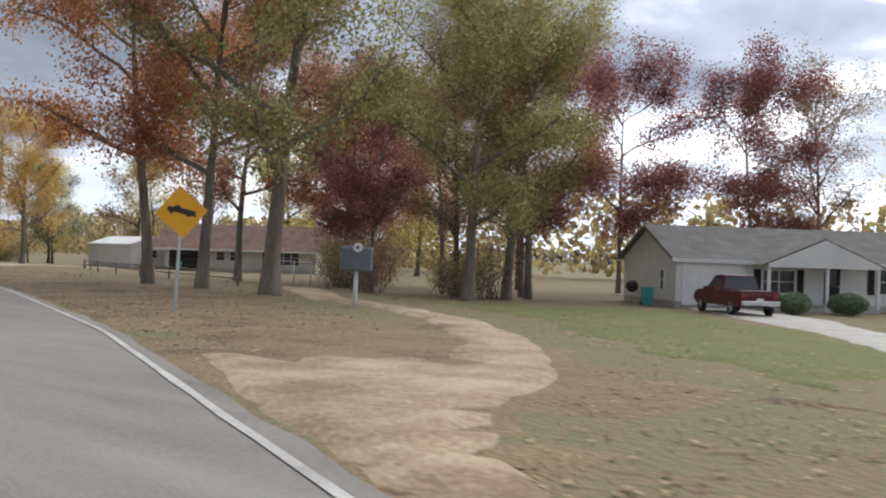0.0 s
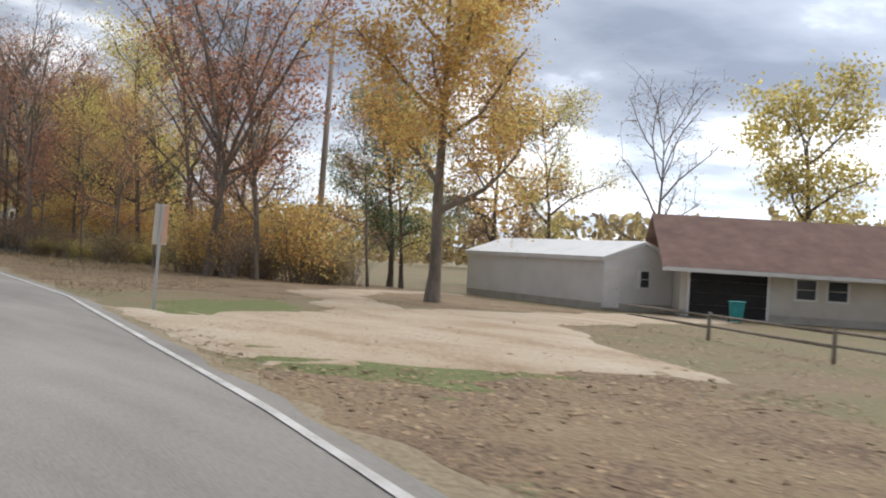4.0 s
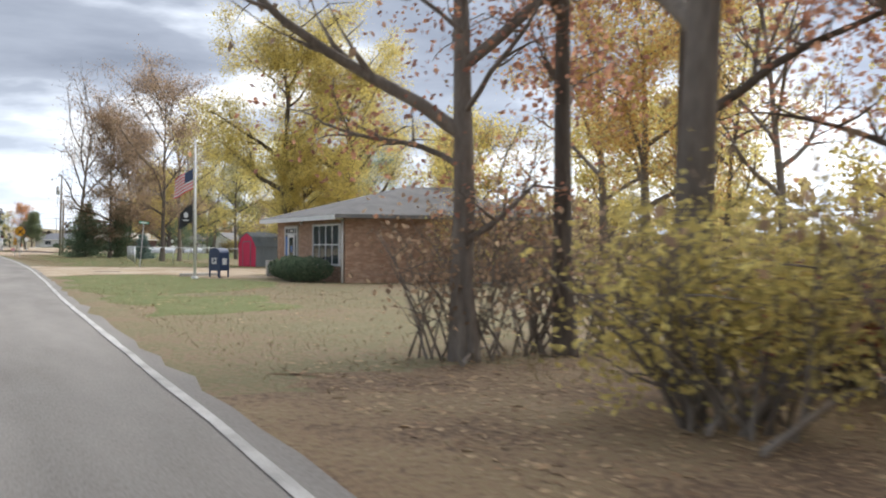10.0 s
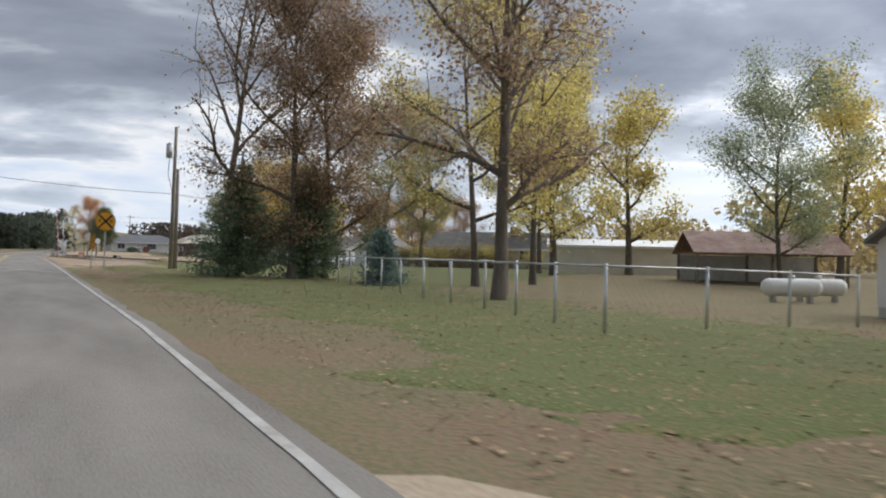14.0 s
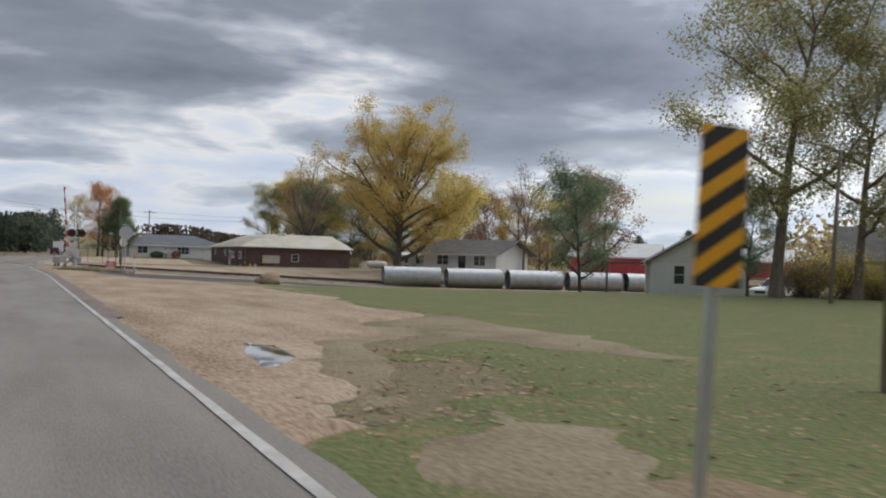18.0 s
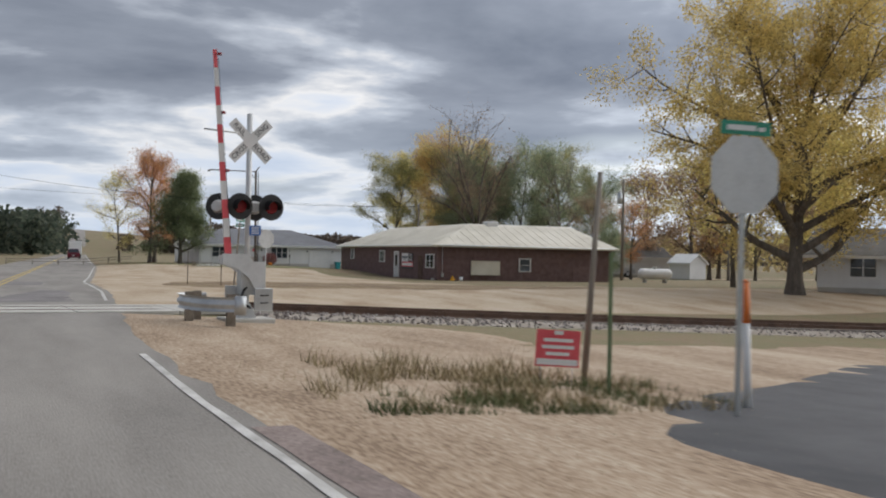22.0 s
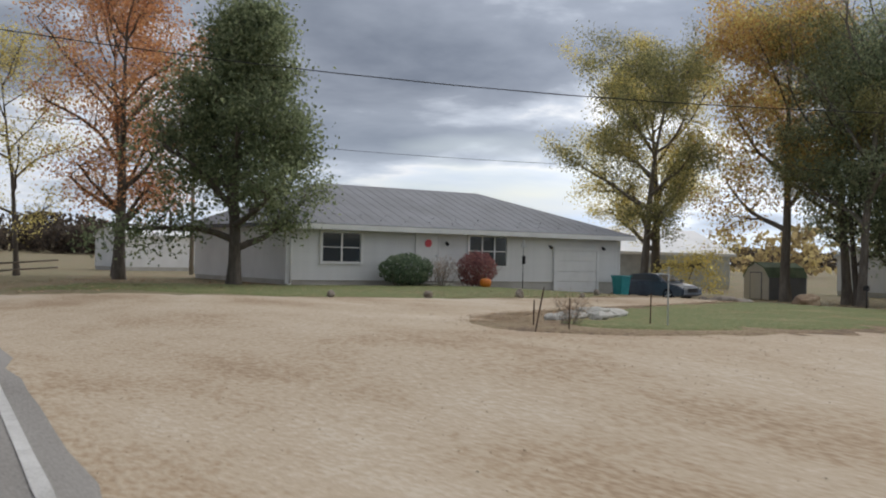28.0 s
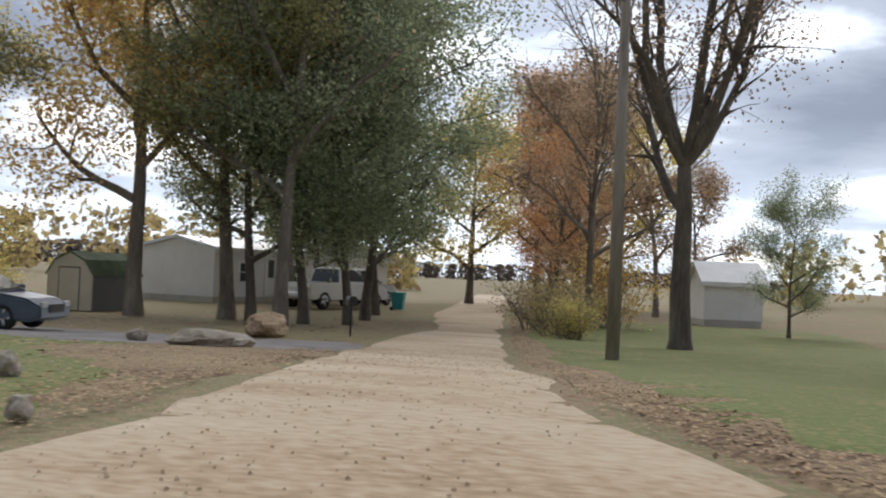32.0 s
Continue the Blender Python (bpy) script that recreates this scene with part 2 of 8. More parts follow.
M["cream_roof"] = material("cream_metal_roof", [(0.50, 0.46, 0.37), (0.62, 0.58, 0.48), (0.70, 0.66, 0.56)], 0.5, 0.6, 0.0, 0.06, 25)
M["rust_roof"] = material("rusty_metal_roof", [(0.16, 0.08, 0.06), (0.27, 0.17, 0.14), (0.36, 0.28, 0.25)], 0.9, 0.7, 0.2, 0.2, 25)
M["brown_brick"] = material("brown_brick", [(0.108, 0.0662, 0.0622), (0.159, 0.0983, 0.0932), (0.21, 0.141, 0.133)], 3.0, 0.85, 0, 0.3, 30, spread=0.2)
M["tan_brick"] = material("tan_brick", [(0.35, 0.21, 0.14), (0.47, 0.30, 0.205), (0.57, 0.40, 0.285)], 5.0, 0.85, 0, 0.3, 30, spread=0.45, island=0.45)
M["mortar"] = material("mortar", [(0.34, 0.29, 0.23), (0.42, 0.36, 0.29), (0.50, 0.44, 0.36)], 4.0, 0.95, 0, 0.4, 40)
M["glass"] = glassy("window_glass")
M["dark"] = material("dark_interior", [(0.012, 0.012, 0.013), (0.02, 0.02, 0.021), (0.03, 0.03, 0.031)], 3.0, 0.8, 0, 0.05, 30)
M["galv"] = material("galvanised_steel", [(0.42, 0.44, 0.45), (0.52, 0.54, 0.55), (0.62, 0.64, 0.65)], 2.0, 0.42, 0.75, 0.06, 30)
M["alum"] = material("silver_paint", [(0.50, 0.51, 0.51), (0.60, 0.61, 0.61), (0.68, 0.69, 0.69)], 2.0, 0.5, 0.35, 0.05, 30)
M["rail_steel"] = material("rusty_rail", [(0.06, 0.035, 0.025), (0.11, 0.065, 0.045), (0.16, 0.10, 0.07)], 2.0, 0.7, 0.4, 0.2, 30)
M["black"] = material("black_paint", [(0.012, 0.012, 0.013), (0.02, 0.02, 0.021), (0.03, 0.03, 0.03)], 3.0, 0.5, 0, 0.05, 30)
M["sign_yellow"] = material("yellow_sheeting", [(0.78, 0.36, 0.01), (0.84, 0.40, 0.012), (0.88, 0.44, 0.02)], 2.0, 0.5, 0, 0.02, 30)
M["sign_lime"] = material("lime_sheeting", [(0.62, 0.74, 0.015), (0.68, 0.80, 0.02), (0.72, 0.84, 0.03)], 2.0, 0.5, 0, 0.02, 30)
M["sign_green"] = material("green_sheeting", [(0.02, 0.20, 0.13), (0.03, 0.26, 0.17), (0.04, 0.31, 0.21)], 2.0, 0.5, 0, 0.02, 30)
M["sign_red"] = material("red_sheeting", [(0.60, 0.07, 0.09), (0.70, 0.10, 0.12), (0.76, 0.14, 0.16)], 2.0, 0.5, 0, 0.02, 30)
M["sign_blue"] = material("blue_sheeting", [(0.03, 0.12, 0.42), (0.04, 0.16, 0.50), (0.06, 0.20, 0.56)], 2.0, 0.5, 0, 0.02, 30)
M["white"] = material("white_enamel", [(0.66, 0.66, 0.65), (0.74, 0.74, 0.73), (0.80, 0.80, 0.79)], 2.0, 0.45, 0, 0.02, 30)
M["orange"] = material("orange_plastic", [(0.72, 0.16, 0.03), (0.80, 0.20, 0.04), (0.85, 0.24, 0.05)], 2.0, 0.5, 0, 0.02, 30)
M["red_lens"] = material("dark_red_lens", [(0.16, 0.012, 0.018), (0.24, 0.018, 0.025), (0.30, 0.025, 0.035)], 6.0, 0.25, 0, 0.1, 60)
M["pink"] = material("bright_red_paint", [(0.55, 0.02, 0.07), (0.66, 0.03, 0.10), (0.72, 0.05, 0.13)], 1.5, 0.6, 0, 0.08, 20, stretch=(1, 1, 0.3))
M["grey_paint"] = material("grey_painted_boards", [(0.11, 0.13, 0.15), (0.155, 0.18, 0.20), (0.19, 0.215, 0.235)], 1.5, 0.7, 0, 0.1, 20, stretch=(1, 1, 0.3))
M["bin"] = material("teal_plastic", [(0.02, 0.24, 0.26), (0.03, 0.30, 0.32), (0.05, 0.35, 0.37)], 3.0, 0.45, 0, 0.04, 30)
M["mail_blue"] = material("dark_blue_enamel", [(0.02, 0.04, 0.09), (0.03, 0.055, 0.12), (0.045, 0.07, 0.14)], 2.0, 0.4, 0, 0.03, 30)
M["truck_red"] = material("maroon_car_paint", [(0.09, 0.012, 0.02), (0.13, 0.016, 0.028), (0.17, 0.022, 0.036)], 1.5, 0.3, 0.3, 0.02, 30)
M["car_grey"] = material("slate_car_paint", [(0.0805, 0.103, 0.138), (0.115, 0.143, 0.184), (0.149, 0.184, 0.23)], 1.5, 0.28, 0.4, 0.02, 30)
M["car_silver"] = material("silver_car_paint", [(0.42, 0.43, 0.44), (0.50, 0.51, 0.52), (0.58, 0.59, 0.60)], 1.5, 0.3, 0.4, 0.02, 30)
M["car_white"] = material("white_car_paint", [(0.68, 0.68, 0.67), (0.74, 0.74, 0.73), (0.80, 0.80, 0.79)], 1.5, 0.3, 0.0, 0.02, 30)
M["rubber"] = material("tyre_rubber", [(0.012, 0.012, 0.012), (0.022, 0.022, 0.022), (0.035, 0.035, 0.034)], 6.0, 0.85, 0, 0.15, 60)
M["stone"] = material("field_stone", [(0.20, 0.165, 0.13), (0.32, 0.275, 0.225), (0.43, 0.385, 0.33)], 2.0, 0.9, 0, 0.8, 14, spread=0.25)
M["ballast"] = material("ballast_stone", [(0.15, 0.125, 0.11), (0.26, 0.225, 0.205), (0.38, 0.345, 0.32)], 3.0, 0.95, 0, 0.3, 30, island=0.7)
M["pumpkin"] = material("pumpkin_skin", [(0.62, 0.16, 0.015), (0.74, 0.22, 0.02), (0.80, 0.27, 0.03)], 5.0, 0.55, 0, 0.1, 30)
M["straw"] = material("dry_grass", [(0.194, 0.151, 0.0831), (0.33, 0.262, 0.142), (0.448, 0.371, 0.218)], 0.8, 0.95, 0, 0.0, 6, island=0.6)
M["green_blade"] = material("green_grass", [(0.0617, 0.0829, 0.0294), (0.112, 0.137, 0.0522), (0.189, 0.198, 0.0914)], 0.5, 0.95, 0, 0.0, 6, island=0.6)
M["fallen"] = material("fallen_leaves", [(0.20, 0.125, 0.07), (0.31, 0.195, 0.11), (0.41, 0.275, 0.155), (0.50, 0.36, 0.21)], 0.8, 0.9, 0, 0.0, 6, island=0.8)
M["rust_leaf"] = leafy("russet_leaves", [(0.27, 0.135, 0.10), (0.45, 0.225, 0.15), (0.66, 0.37, 0.225)])
M["maroon_leaf"] = leafy("maroon_leaves", [(0.192, 0.085, 0.091), (0.331, 0.151, 0.151), (0.493, 0.248, 0.216)])
M["gold_leaf"] = leafy("golden_leaves", [(0.46, 0.292, 0.118), (0.753, 0.485, 0.186), (0.782, 0.704, 0.269)])
M["yellow_leaf"] = leafy("yellow_green_leaves", [(0.40, 0.34, 0.13), (0.69, 0.57, 0.205), (0.87, 0.77, 0.29)])
M["olive_leaf"] = leafy("olive_leaves", [(0.213, 0.213, 0.102), (0.362, 0.348, 0.165), (0.569, 0.52, 0.236)])
M["orange_leaf"] = leafy("orange_leaves", [(0.389, 0.187, 0.0969), (0.634, 0.306, 0.152), (0.75, 0.462, 0.215)])
M["green_leaf"] = leafy("green_leaves", [(0.19, 0.235, 0.145), (0.34, 0.39, 0.235), (0.50, 0.53, 0.33)])
M["brown_leaf"] = leafy("brown_leaves", [(0.218, 0.156, 0.108), (0.378, 0.267, 0.181), (0.556, 0.408, 0.272)])
M["needle"] = leafy("pine_needles", [(0.105, 0.155, 0.10), (0.185, 0.25, 0.155), (0.29, 0.355, 0.225)])
M["spruce"] = leafy("blue_spruce_needles", [(0.0993, 0.165, 0.148), (0.182, 0.265, 0.248), (0.265, 0.365, 0.33)])
M["brush"] = leafy("brush_leaves", [(0.22, 0.165, 0.10), (0.41, 0.32, 0.165), (0.62, 0.51, 0.235)])
M["wire"] = material("weathered_wire", [(0.20, 0.21, 0.21), (0.27, 0.28, 0.28), (0.33, 0.34, 0.34)], 2.0, 0.6, 0.3, 0.0, 30)
M["mud"] = material("wet_mud", [(0.10, 0.07, 0.048), (0.17, 0.125, 0.09), (0.26, 0.20, 0.15)], 1.5, 0.75, 0, 0.6, 18, mottle=1.0)
M["asphalt_dark"] = material("dark_asphalt", [(0.135, 0.124, 0.121), (0.203, 0.186, 0.182), (0.27, 0.252, 0.243)], 0.7, 0.9, 0, 0.35, 55, mottle=0.8)
M["maple_leaf"] = leafy("golden_maple_leaves", [(0.4, 0.316, 0.122), (0.628, 0.486, 0.181), (0.784, 0.632, 0.243)])
M["litter_ground"] = material("leaf_litter", [(0.130, 0.083, 0.048), (0.205, 0.136, 0.078), (0.27, 0.186, 0.107), (0.245, 0.187, 0.096), (0.32, 0.232, 0.140)], 0.6, 0.95, 0, 1.0, 13, bump_dist=0.05, mottle=1.0, ramp=(0.31, 0.69))
M["straw_ground"] = material("straw_verge", [(0.185, 0.14, 0.083), (0.275, 0.218, 0.132), (0.345, 0.285, 0.185)], 0.7, 0.95, 0, 0.9, 14, bump_dist=0.04, mottle=1.0)
M["lawn"] = material("green_lawn", [(0.26, 0.20, 0.09), (0.17, 0.178, 0.056), (0.118, 0.156, 0.043), (0.155, 0.175, 0.053), (0.25, 0.212, 0.095)], 0.55, 0.95, 0, 0.9, 13, bump_dist=0.05, mottle=1.1, ramp=(0.29, 0.71))
M["red_leaf"] = leafy("red_shrub_leaves", [(0.269, 0.0928, 0.0768), (0.413, 0.149, 0.117), (0.525, 0.221, 0.165)])
M["shoulder"] = material("reddish_worn_edge", [(0.15, 0.115, 0.10), (0.245, 0.19, 0.17), (0.33, 0.265, 0.235)], 0.9, 0.92, 0, 0.5, 22, mottle=1.0)
M["paint_worn"] = material("worn_road_paint", [(0.22, 0.205, 0.185), (0.34, 0.325, 0.30), (0.56, 0.545, 0.515)], 1.6, 0.75, 0, 0.2, 30, ramp=(0.36, 0.62))
M["puddle"] = glassy("puddle_water", (0.10, 0.09, 0.08))
# tone of the reflection painted on the narrow sign's back
M["salmon"] = material("salmon_reflection", [(0.62, 0.36, 0.24), (0.70, 0.42, 0.29), (0.75, 0.47, 0.33)], 2.0, 0.5, 0, 0.02, 30)
M["far_conifer"] = leafy("far_conifers", [(0.05, 0.068, 0.05), (0.085, 0.105, 0.075), (0.13, 0.145, 0.10)])
M["far_brown"] = leafy("far_brown_woods", [(0.075, 0.06, 0.05), (0.12, 0.095, 0.075), (0.19, 0.15, 0.11)])
M["pear_leaf"] = leafy("pear_leaves", [(0.14, 0.175, 0.095), (0.245, 0.285, 0.155), (0.36, 0.395, 0.225)])


# ---------------------------------------------------------------- small builders
from mathutils.geometry import delaunay_2d_cdt


def sm(t):
    t = max(0.0, min(1.0, t))
    return t * t * (3 - 2 * t)


ROAD = [(-75, -320), (-46.5, -265), (-33.9, -240), (-28, -226), (-23.2, -212), (-21.1, -205), (-13.4, -176.5), (-10.2, -162.4), (-8, -148), (-5.5, -133), (-3.85, -117.4), (-2.6, -102.3), (-1.8, -87.4), (-1.3, -72.8), (-0.8, -58.3), (-0.3, -40), (0, -20), (0, 0), (0, 100), (0.7, 120), (1.8, 140), (5.2, 200), (11.2, 300), (53, 1000), (170, 3000)]


def road_x(y):
    """The middle of the right-hand lane."""
    if y <= ROAD[0][1]:
        return ROAD[0][0] + (y - ROAD[0][1]) * 0.52
    for (x0, y0), (x1, y1) in zip(ROAD, ROAD[1:]):
        if y <= y1:
            return x0 + (x1 - x0) * (y - y0) / (y1 - y0)
    return ROAD[-1][0]


def gz(x, y):
    """The height of the ground."""
    d = x - road_x(y)
    z = -0.6 * sm((d - 5) / 26) * sm((-95 - y) / 30)
    z -= 0.45 * sm((d - 6) / 28) * sm((y + 80) / 25) * sm((25 - y) / 30)
    z += sm((y - 153) / 8) * sm((215 - y) / 20) * sm((x - 5) / 6) * (0.4 - 0.62 * sm((x - 22) / 14) - 0.25 * sm((x - 36) / 12))
    z -= 0.042 * min(28.0, max(0.0, d - 3)) * sm((y - 62) / 22) * sm((128 - y) / 22)
    r = math.hypot(x, y - 150)
    z += min(16.0, 0.045 * max(0.0, r - 300)) * sm((r - 300) / 150) * sm((y - 150) / 400) * sm((220 - x) / 200)
    return z


def raw_mesh(name, verts, faces, smooth=False):
    me = bpy.data.meshes.new(name)
    me.from_pydata(verts, [], faces)
    if smooth:
        me.polygons.foreach_set("use_smooth", [True] * len(me.polygons))
    me.update()
    return me


def put(name, me, mat, parent=None, label="", m=None):
    if not me.materials:
        me.materials.append(mat)
    ob = new(name, me)
    if m is not None:
        ob.matrix_basis = m
    if parent is not None:
        ob.parent = parent
    if label:
        ob["label"] = label
    return ob


def part(name, bm, mat, parent, label="", m=None):
    me = bpy.data.meshes.new(name)
    bm.to_mesh(me)
    bm.free()
    return put(name, me, mat, parent, label, m)


def thing(name, label, category, m, group="", kind=""):
    return tagged_at(new(name), label, category, m, group, kind)


def tagged_at(ob, label, category, m, group="", kind=""):
    ob.matrix_basis = m
    return tagged(ob, label, category, group, kind)


def box(bm, x0, y0, z0, x1, y1, z1, m=None, bevel=0.0):
    vs = [bm.verts.new(v) for v in ((x0, y0, z0), (x1, y0, z0), (x1, y1, z0), (x0, y1, z0), (x0, y0, z1), (x1, y0, z1), (x1, y1, z1), (x0, y1, z1))]
    fs = [bm.faces.new([vs[i] for i in f]) for f in ((0, 3, 2, 1), (4, 5, 6, 7), (0, 1, 5, 4), (1, 2, 6, 5), (2, 3, 7, 6), (3, 0, 4, 7))]
    if bevel:
        es = list({e for f in fs for e in f.edges})
        r = bmesh.ops.bevel(bm, geom=es, offset=bevel, segments=1, affect="EDGES")
        vs = list({v for f in r["faces"] for v in f.verts} | {v for v in vs if v.is_valid})
    if m is not None:
        bmesh.ops.transform(bm, matrix=m, verts=[v for v in vs if v.is_valid])
    return bm


def boxes(*specs, bevel=0.0):
    bm = bmesh.new()
    for s in specs:
        box(bm, *s, bevel=bevel)
    return bm


def rod(bm, a, b, r0, r1=None, n=8, caps=True):
    a, b = Vector(a), Vector(b)
    r1 = r0 if r1 is None else r1
    d = (b - a).normalized()
    u = d.orthogonal().normalized()
    v = d.cross(u)
    ring = []
    for p, r in ((a, r0), (b, r1)):
        ring.append([bm.verts.new(p + r * (math.cos(2 * math.pi * i / n) * u + math.sin(2 * math.pi * i / n) * v)) for i in range(n)])
    for i in range(n):
        f = bm.faces.new((ring[0][i], ring[0][(i + 1) % n], ring[1][(i + 1) % n], ring[1][i]))
        f.smooth = True
    if caps:
        bm.faces.new(ring[0][::-1])
        bm.faces.new(ring[1])
    return bm


def rods(*specs, n=8):
    bm = bmesh.new()
    for s in specs:
        rod(bm, *s, n=n)
    return bm


def prism(bm, pts, y0, y1, m=None):
    """A flat outline in x and z, drawn out from y0 to y1."""
    a = [bm.verts.new((x, y0, z)) for x, z in pts]
    b = [bm.verts.new((x, y1, z)) for x, z in pts]
    n = len(pts)
    bm.faces.new(a)
    bm.faces.new(b[::-1])
    for i in range(n):
        bm.faces.new((a[i], b[i], b[(i + 1) % n], a[(i + 1) % n]))
    bmesh.ops.recalc_face_normals(bm, faces=bm.faces)
    if m is not None:
        bmesh.ops.transform(bm, matrix=m, verts=a + b)
    return bm


def outline(pts, y0, y1):
    return prism(bmesh.new(), pts, y0, y1)


def facing(x, y, deg, z=None, lift=0.0):
    """A pose on the ground whose front (-y) looks towards deg, clockwise from -y seen from above."""
    return pose(x, y, (gz(x, y) if z is None else z) + lift, 0, 0, deg)


# ---------------------------------------------------------------- ground
def grid_lines(lo, hi, step, far, grow=1.22):
    xs = list(np.arange(lo, hi + 0.01, step))
    s = step
    while xs[-1] < far:
        s *= grow
        xs.append(xs[-1] + s)
    s = step
    while xs[0] > -far:
        s *= grow
        xs.insert(0, xs[0] - s)
    return xs


def sheet(name, xs, ys, mat, lift=0.0, rough=0.012):
    verts = [(x, y, gz(x, y) + lift + rough * (noise.noise(Vector((x * 0.35, y * 0.35, 0))))) for y in ys for x in xs]
    w = len(xs)
    faces = [(j * w + i, j * w + i + 1, (j + 1) * w + i + 1, (j + 1) * w + i) for j in range(len(ys) - 1) for i in range(w - 1)]
    return put(name, raw_mesh(name, verts, faces, True), mat)


ground = sheet("ground", grid_lines(-40, 80, 1.5, 3500), grid_lines(-270, 260, 1.5, 3500), M["grass_ground"], -0.02)
tagged(ground, "autumn lawn and verge, mown grass mixed with fallen leaves", "ground", kind="structure")


EDGES = [(-420, 2.1), (-234, 2.28), (-226, 2.36), (-215, 2.5), (-200, 2.5), (-160, 2.2), (-130, 1.8), (-112, 1.75), (-85, 1.38), (-70, 1.30), (-42, 1.48), (-25, 1.52), (30, 1.72), (75, 1.78), (92, 1.35), (100, 1.35), (112, 1.7), (120, 1.88), (126, 1.6), (131, 1.34), (140, 1.65), (172, 2.3), (1400, 2.3)]


def edge_shift(y):
    """How far the right-hand edge line strays from its usual distance."""
    for (y0, a), (y1, b) in zip(EDGES, EDGES[1:]):
        if y <= y1:
            return a + (b - a) * (y - y0) / (y1 - y0) - 1.72
    return 0.5


def ribbon(name, ys, left, right, mat, lift, jag=0.0, seed=0, cols=4):
    """A strip along the road between two offsets from the lane's middle."""
    verts, faces = [], []
    for j, y in enumerate(ys):
        c = road_x(y)
        for i in range(cols + 1):
            d = left + (right - left) * i / cols
            if jag and i in (0, cols):
                d += jag * noise.noise(Vector((y * 0.9, seed + i, 0.0))) + 0.5 * jag * noise.noise(Vector((y * 3.1, seed + i, 5.0)))
            d += edge_shift(y) * max(0.0, min(1.0, d / 1.6))
            verts.append((c + d, y, gz(c + d, y) + lift))
    w = cols + 1
    faces = [(j * w + i, j * w + i + 1, (j + 1) * w + i + 1, (j + 1) * w + i) for j in range(len(ys) - 1) for i in range(cols)]
    return put(name, raw_mesh(name, verts, faces, True), mat)


def span(a, b, step):
    return list(np.linspace(a, b, max(2, int(abs(b - a) / step) + 1)))


EDGE = 1.72  # the white line, from the lane's middle
ROAD_YS = span(-420, -250, 6) + span(-249, 250, 1.0) + span(256, 1400, 12)
tagged(ribbon("road", ROAD_YS, -5.6, EDGE + 0.26, M["asphalt"], 0.03, 0.16), "worn grey asphalt two-lane road", "road", kind="structure")
tagged(ribbon("edge_line", span(-420, 96.5, 1.0), EDGE - 0.048, EDGE + 0.048, M["paint"], 0.04, 0.02, 3, 1), "worn white edge line on the road", "road marking", kind="structure")
tagged(ribbon("edge_line", span(113, 700, 1.0), EDGE - 0.048, EDGE + 0.048, M["paint"], 0.04, 0.02, 3, 1), "worn white edge line on the road", "road marking", kind="structure")
for off in (-1.85, -2.1):
    tagged(ribbon("centre_line", span(-420, 700, 2.0), off - 0.05, off + 0.05, M["paint_yellow"], 0.04, 0.02, 4, 1), "faded yellow double centre line on the road", "road marking", kind="structure")


RX = new("crossing_mark")
for sx in (-1, 1):
    ys_ = span(16.0, 24.2, 0.5)
    vv = [(sx * (-1.15 + 2.3 * (y - 16.0) / 8.2) + d - 0.05, y, gz(0, y) + 0.041 + 0.004 * (sx > 0)) for y in ys_ for d in (-0.2, 0.2)]
    put("cross_stroke", raw_mesh("cross_stroke", vv, [(2 * k, 2 * k + 1, 2 * k + 3, 2 * k + 2) for k in range(len(ys_) - 1)]), M["paint_worn"], RX)
put("letter_bar", raw_mesh("letter_bar", [(x, y, gz(x, y) + 0.041) for x, y in ((0.75, 19.2), (1.4, 19.2), (1.4, 19.7), (0.75, 19.7))], [(0, 1, 2, 3)]), M["paint_worn"], RX)
tagged(RX, "worn white railway crossing mark painted on the road", "road marking", kind="structure")


def patch(name, pts, mat, lift, jag=0.35, step=0.7, label="", category="", kind="structure", seed=1.0):
    """A piece of ground with a ragged outline, draped over the ground."""
    ring = []
    for (x0, y0), (x1, y1) in zip(pts, pts[1:] + pts[:1]):
        n = max(1, int(math.hypot(x1 - x0, y1 - y0) / step))
        for i in range(n):
            t = i / n
            x, y = x0 + (x1 - x0) * t, y0 + (y1 - y0) * t
            o = noise.noise_vector(Vector((x * 0.33, y * 0.33, seed))) * jag * 2.2 + noise.noise_vector(Vector((x * 1.3, y * 1.3, seed))) * jag * 0.9
            ring.append(Vector((x + o.x, y + o.y)))
    lo, hi = [min(p[k] for p in ring) for k in (0, 1)], [max(p[k] for p in ring) for k in (0, 1)]
    area = sum(a.x * b.y - b.x * a.y for a, b in zip(ring, ring[1:] + ring[:1]))
    shrunk = []
    for a, b in zip(ring, ring[1:] + ring[:1]):
        side = Vector((-(b.y - a.y), b.x - a.x))
        if side.length > 1e-4:
            shrunk.append((a + b) / 2 + side.normalized() * (0.16 if area > 0 else -0.16))
    inner = shrunk + [Vector((x, y)) for x in np.arange(lo[0], hi[0], 1.3) for y in np.arange(lo[1], hi[1], 1.3)]
    out = delaunay_2d_cdt(ring + inner, [], [list(range(len(ring)))], 1, 1e-3)
    rim = [any(k < len(ring) for k in o) for o in out[3]]
    me = raw_mesh(name, [(v.x, v.y, gz(v.x, v.y) + (-0.03 if e else lift)) for v, e in zip(out[0], rim)], [tuple(f) for f in out[2]], True)
    if me.polygons and sum(p.normal.z for p in me.polygons) < 0:
        me.flip_normals()
    return tagged(put(name, me, mat), label, category, kind=kind)


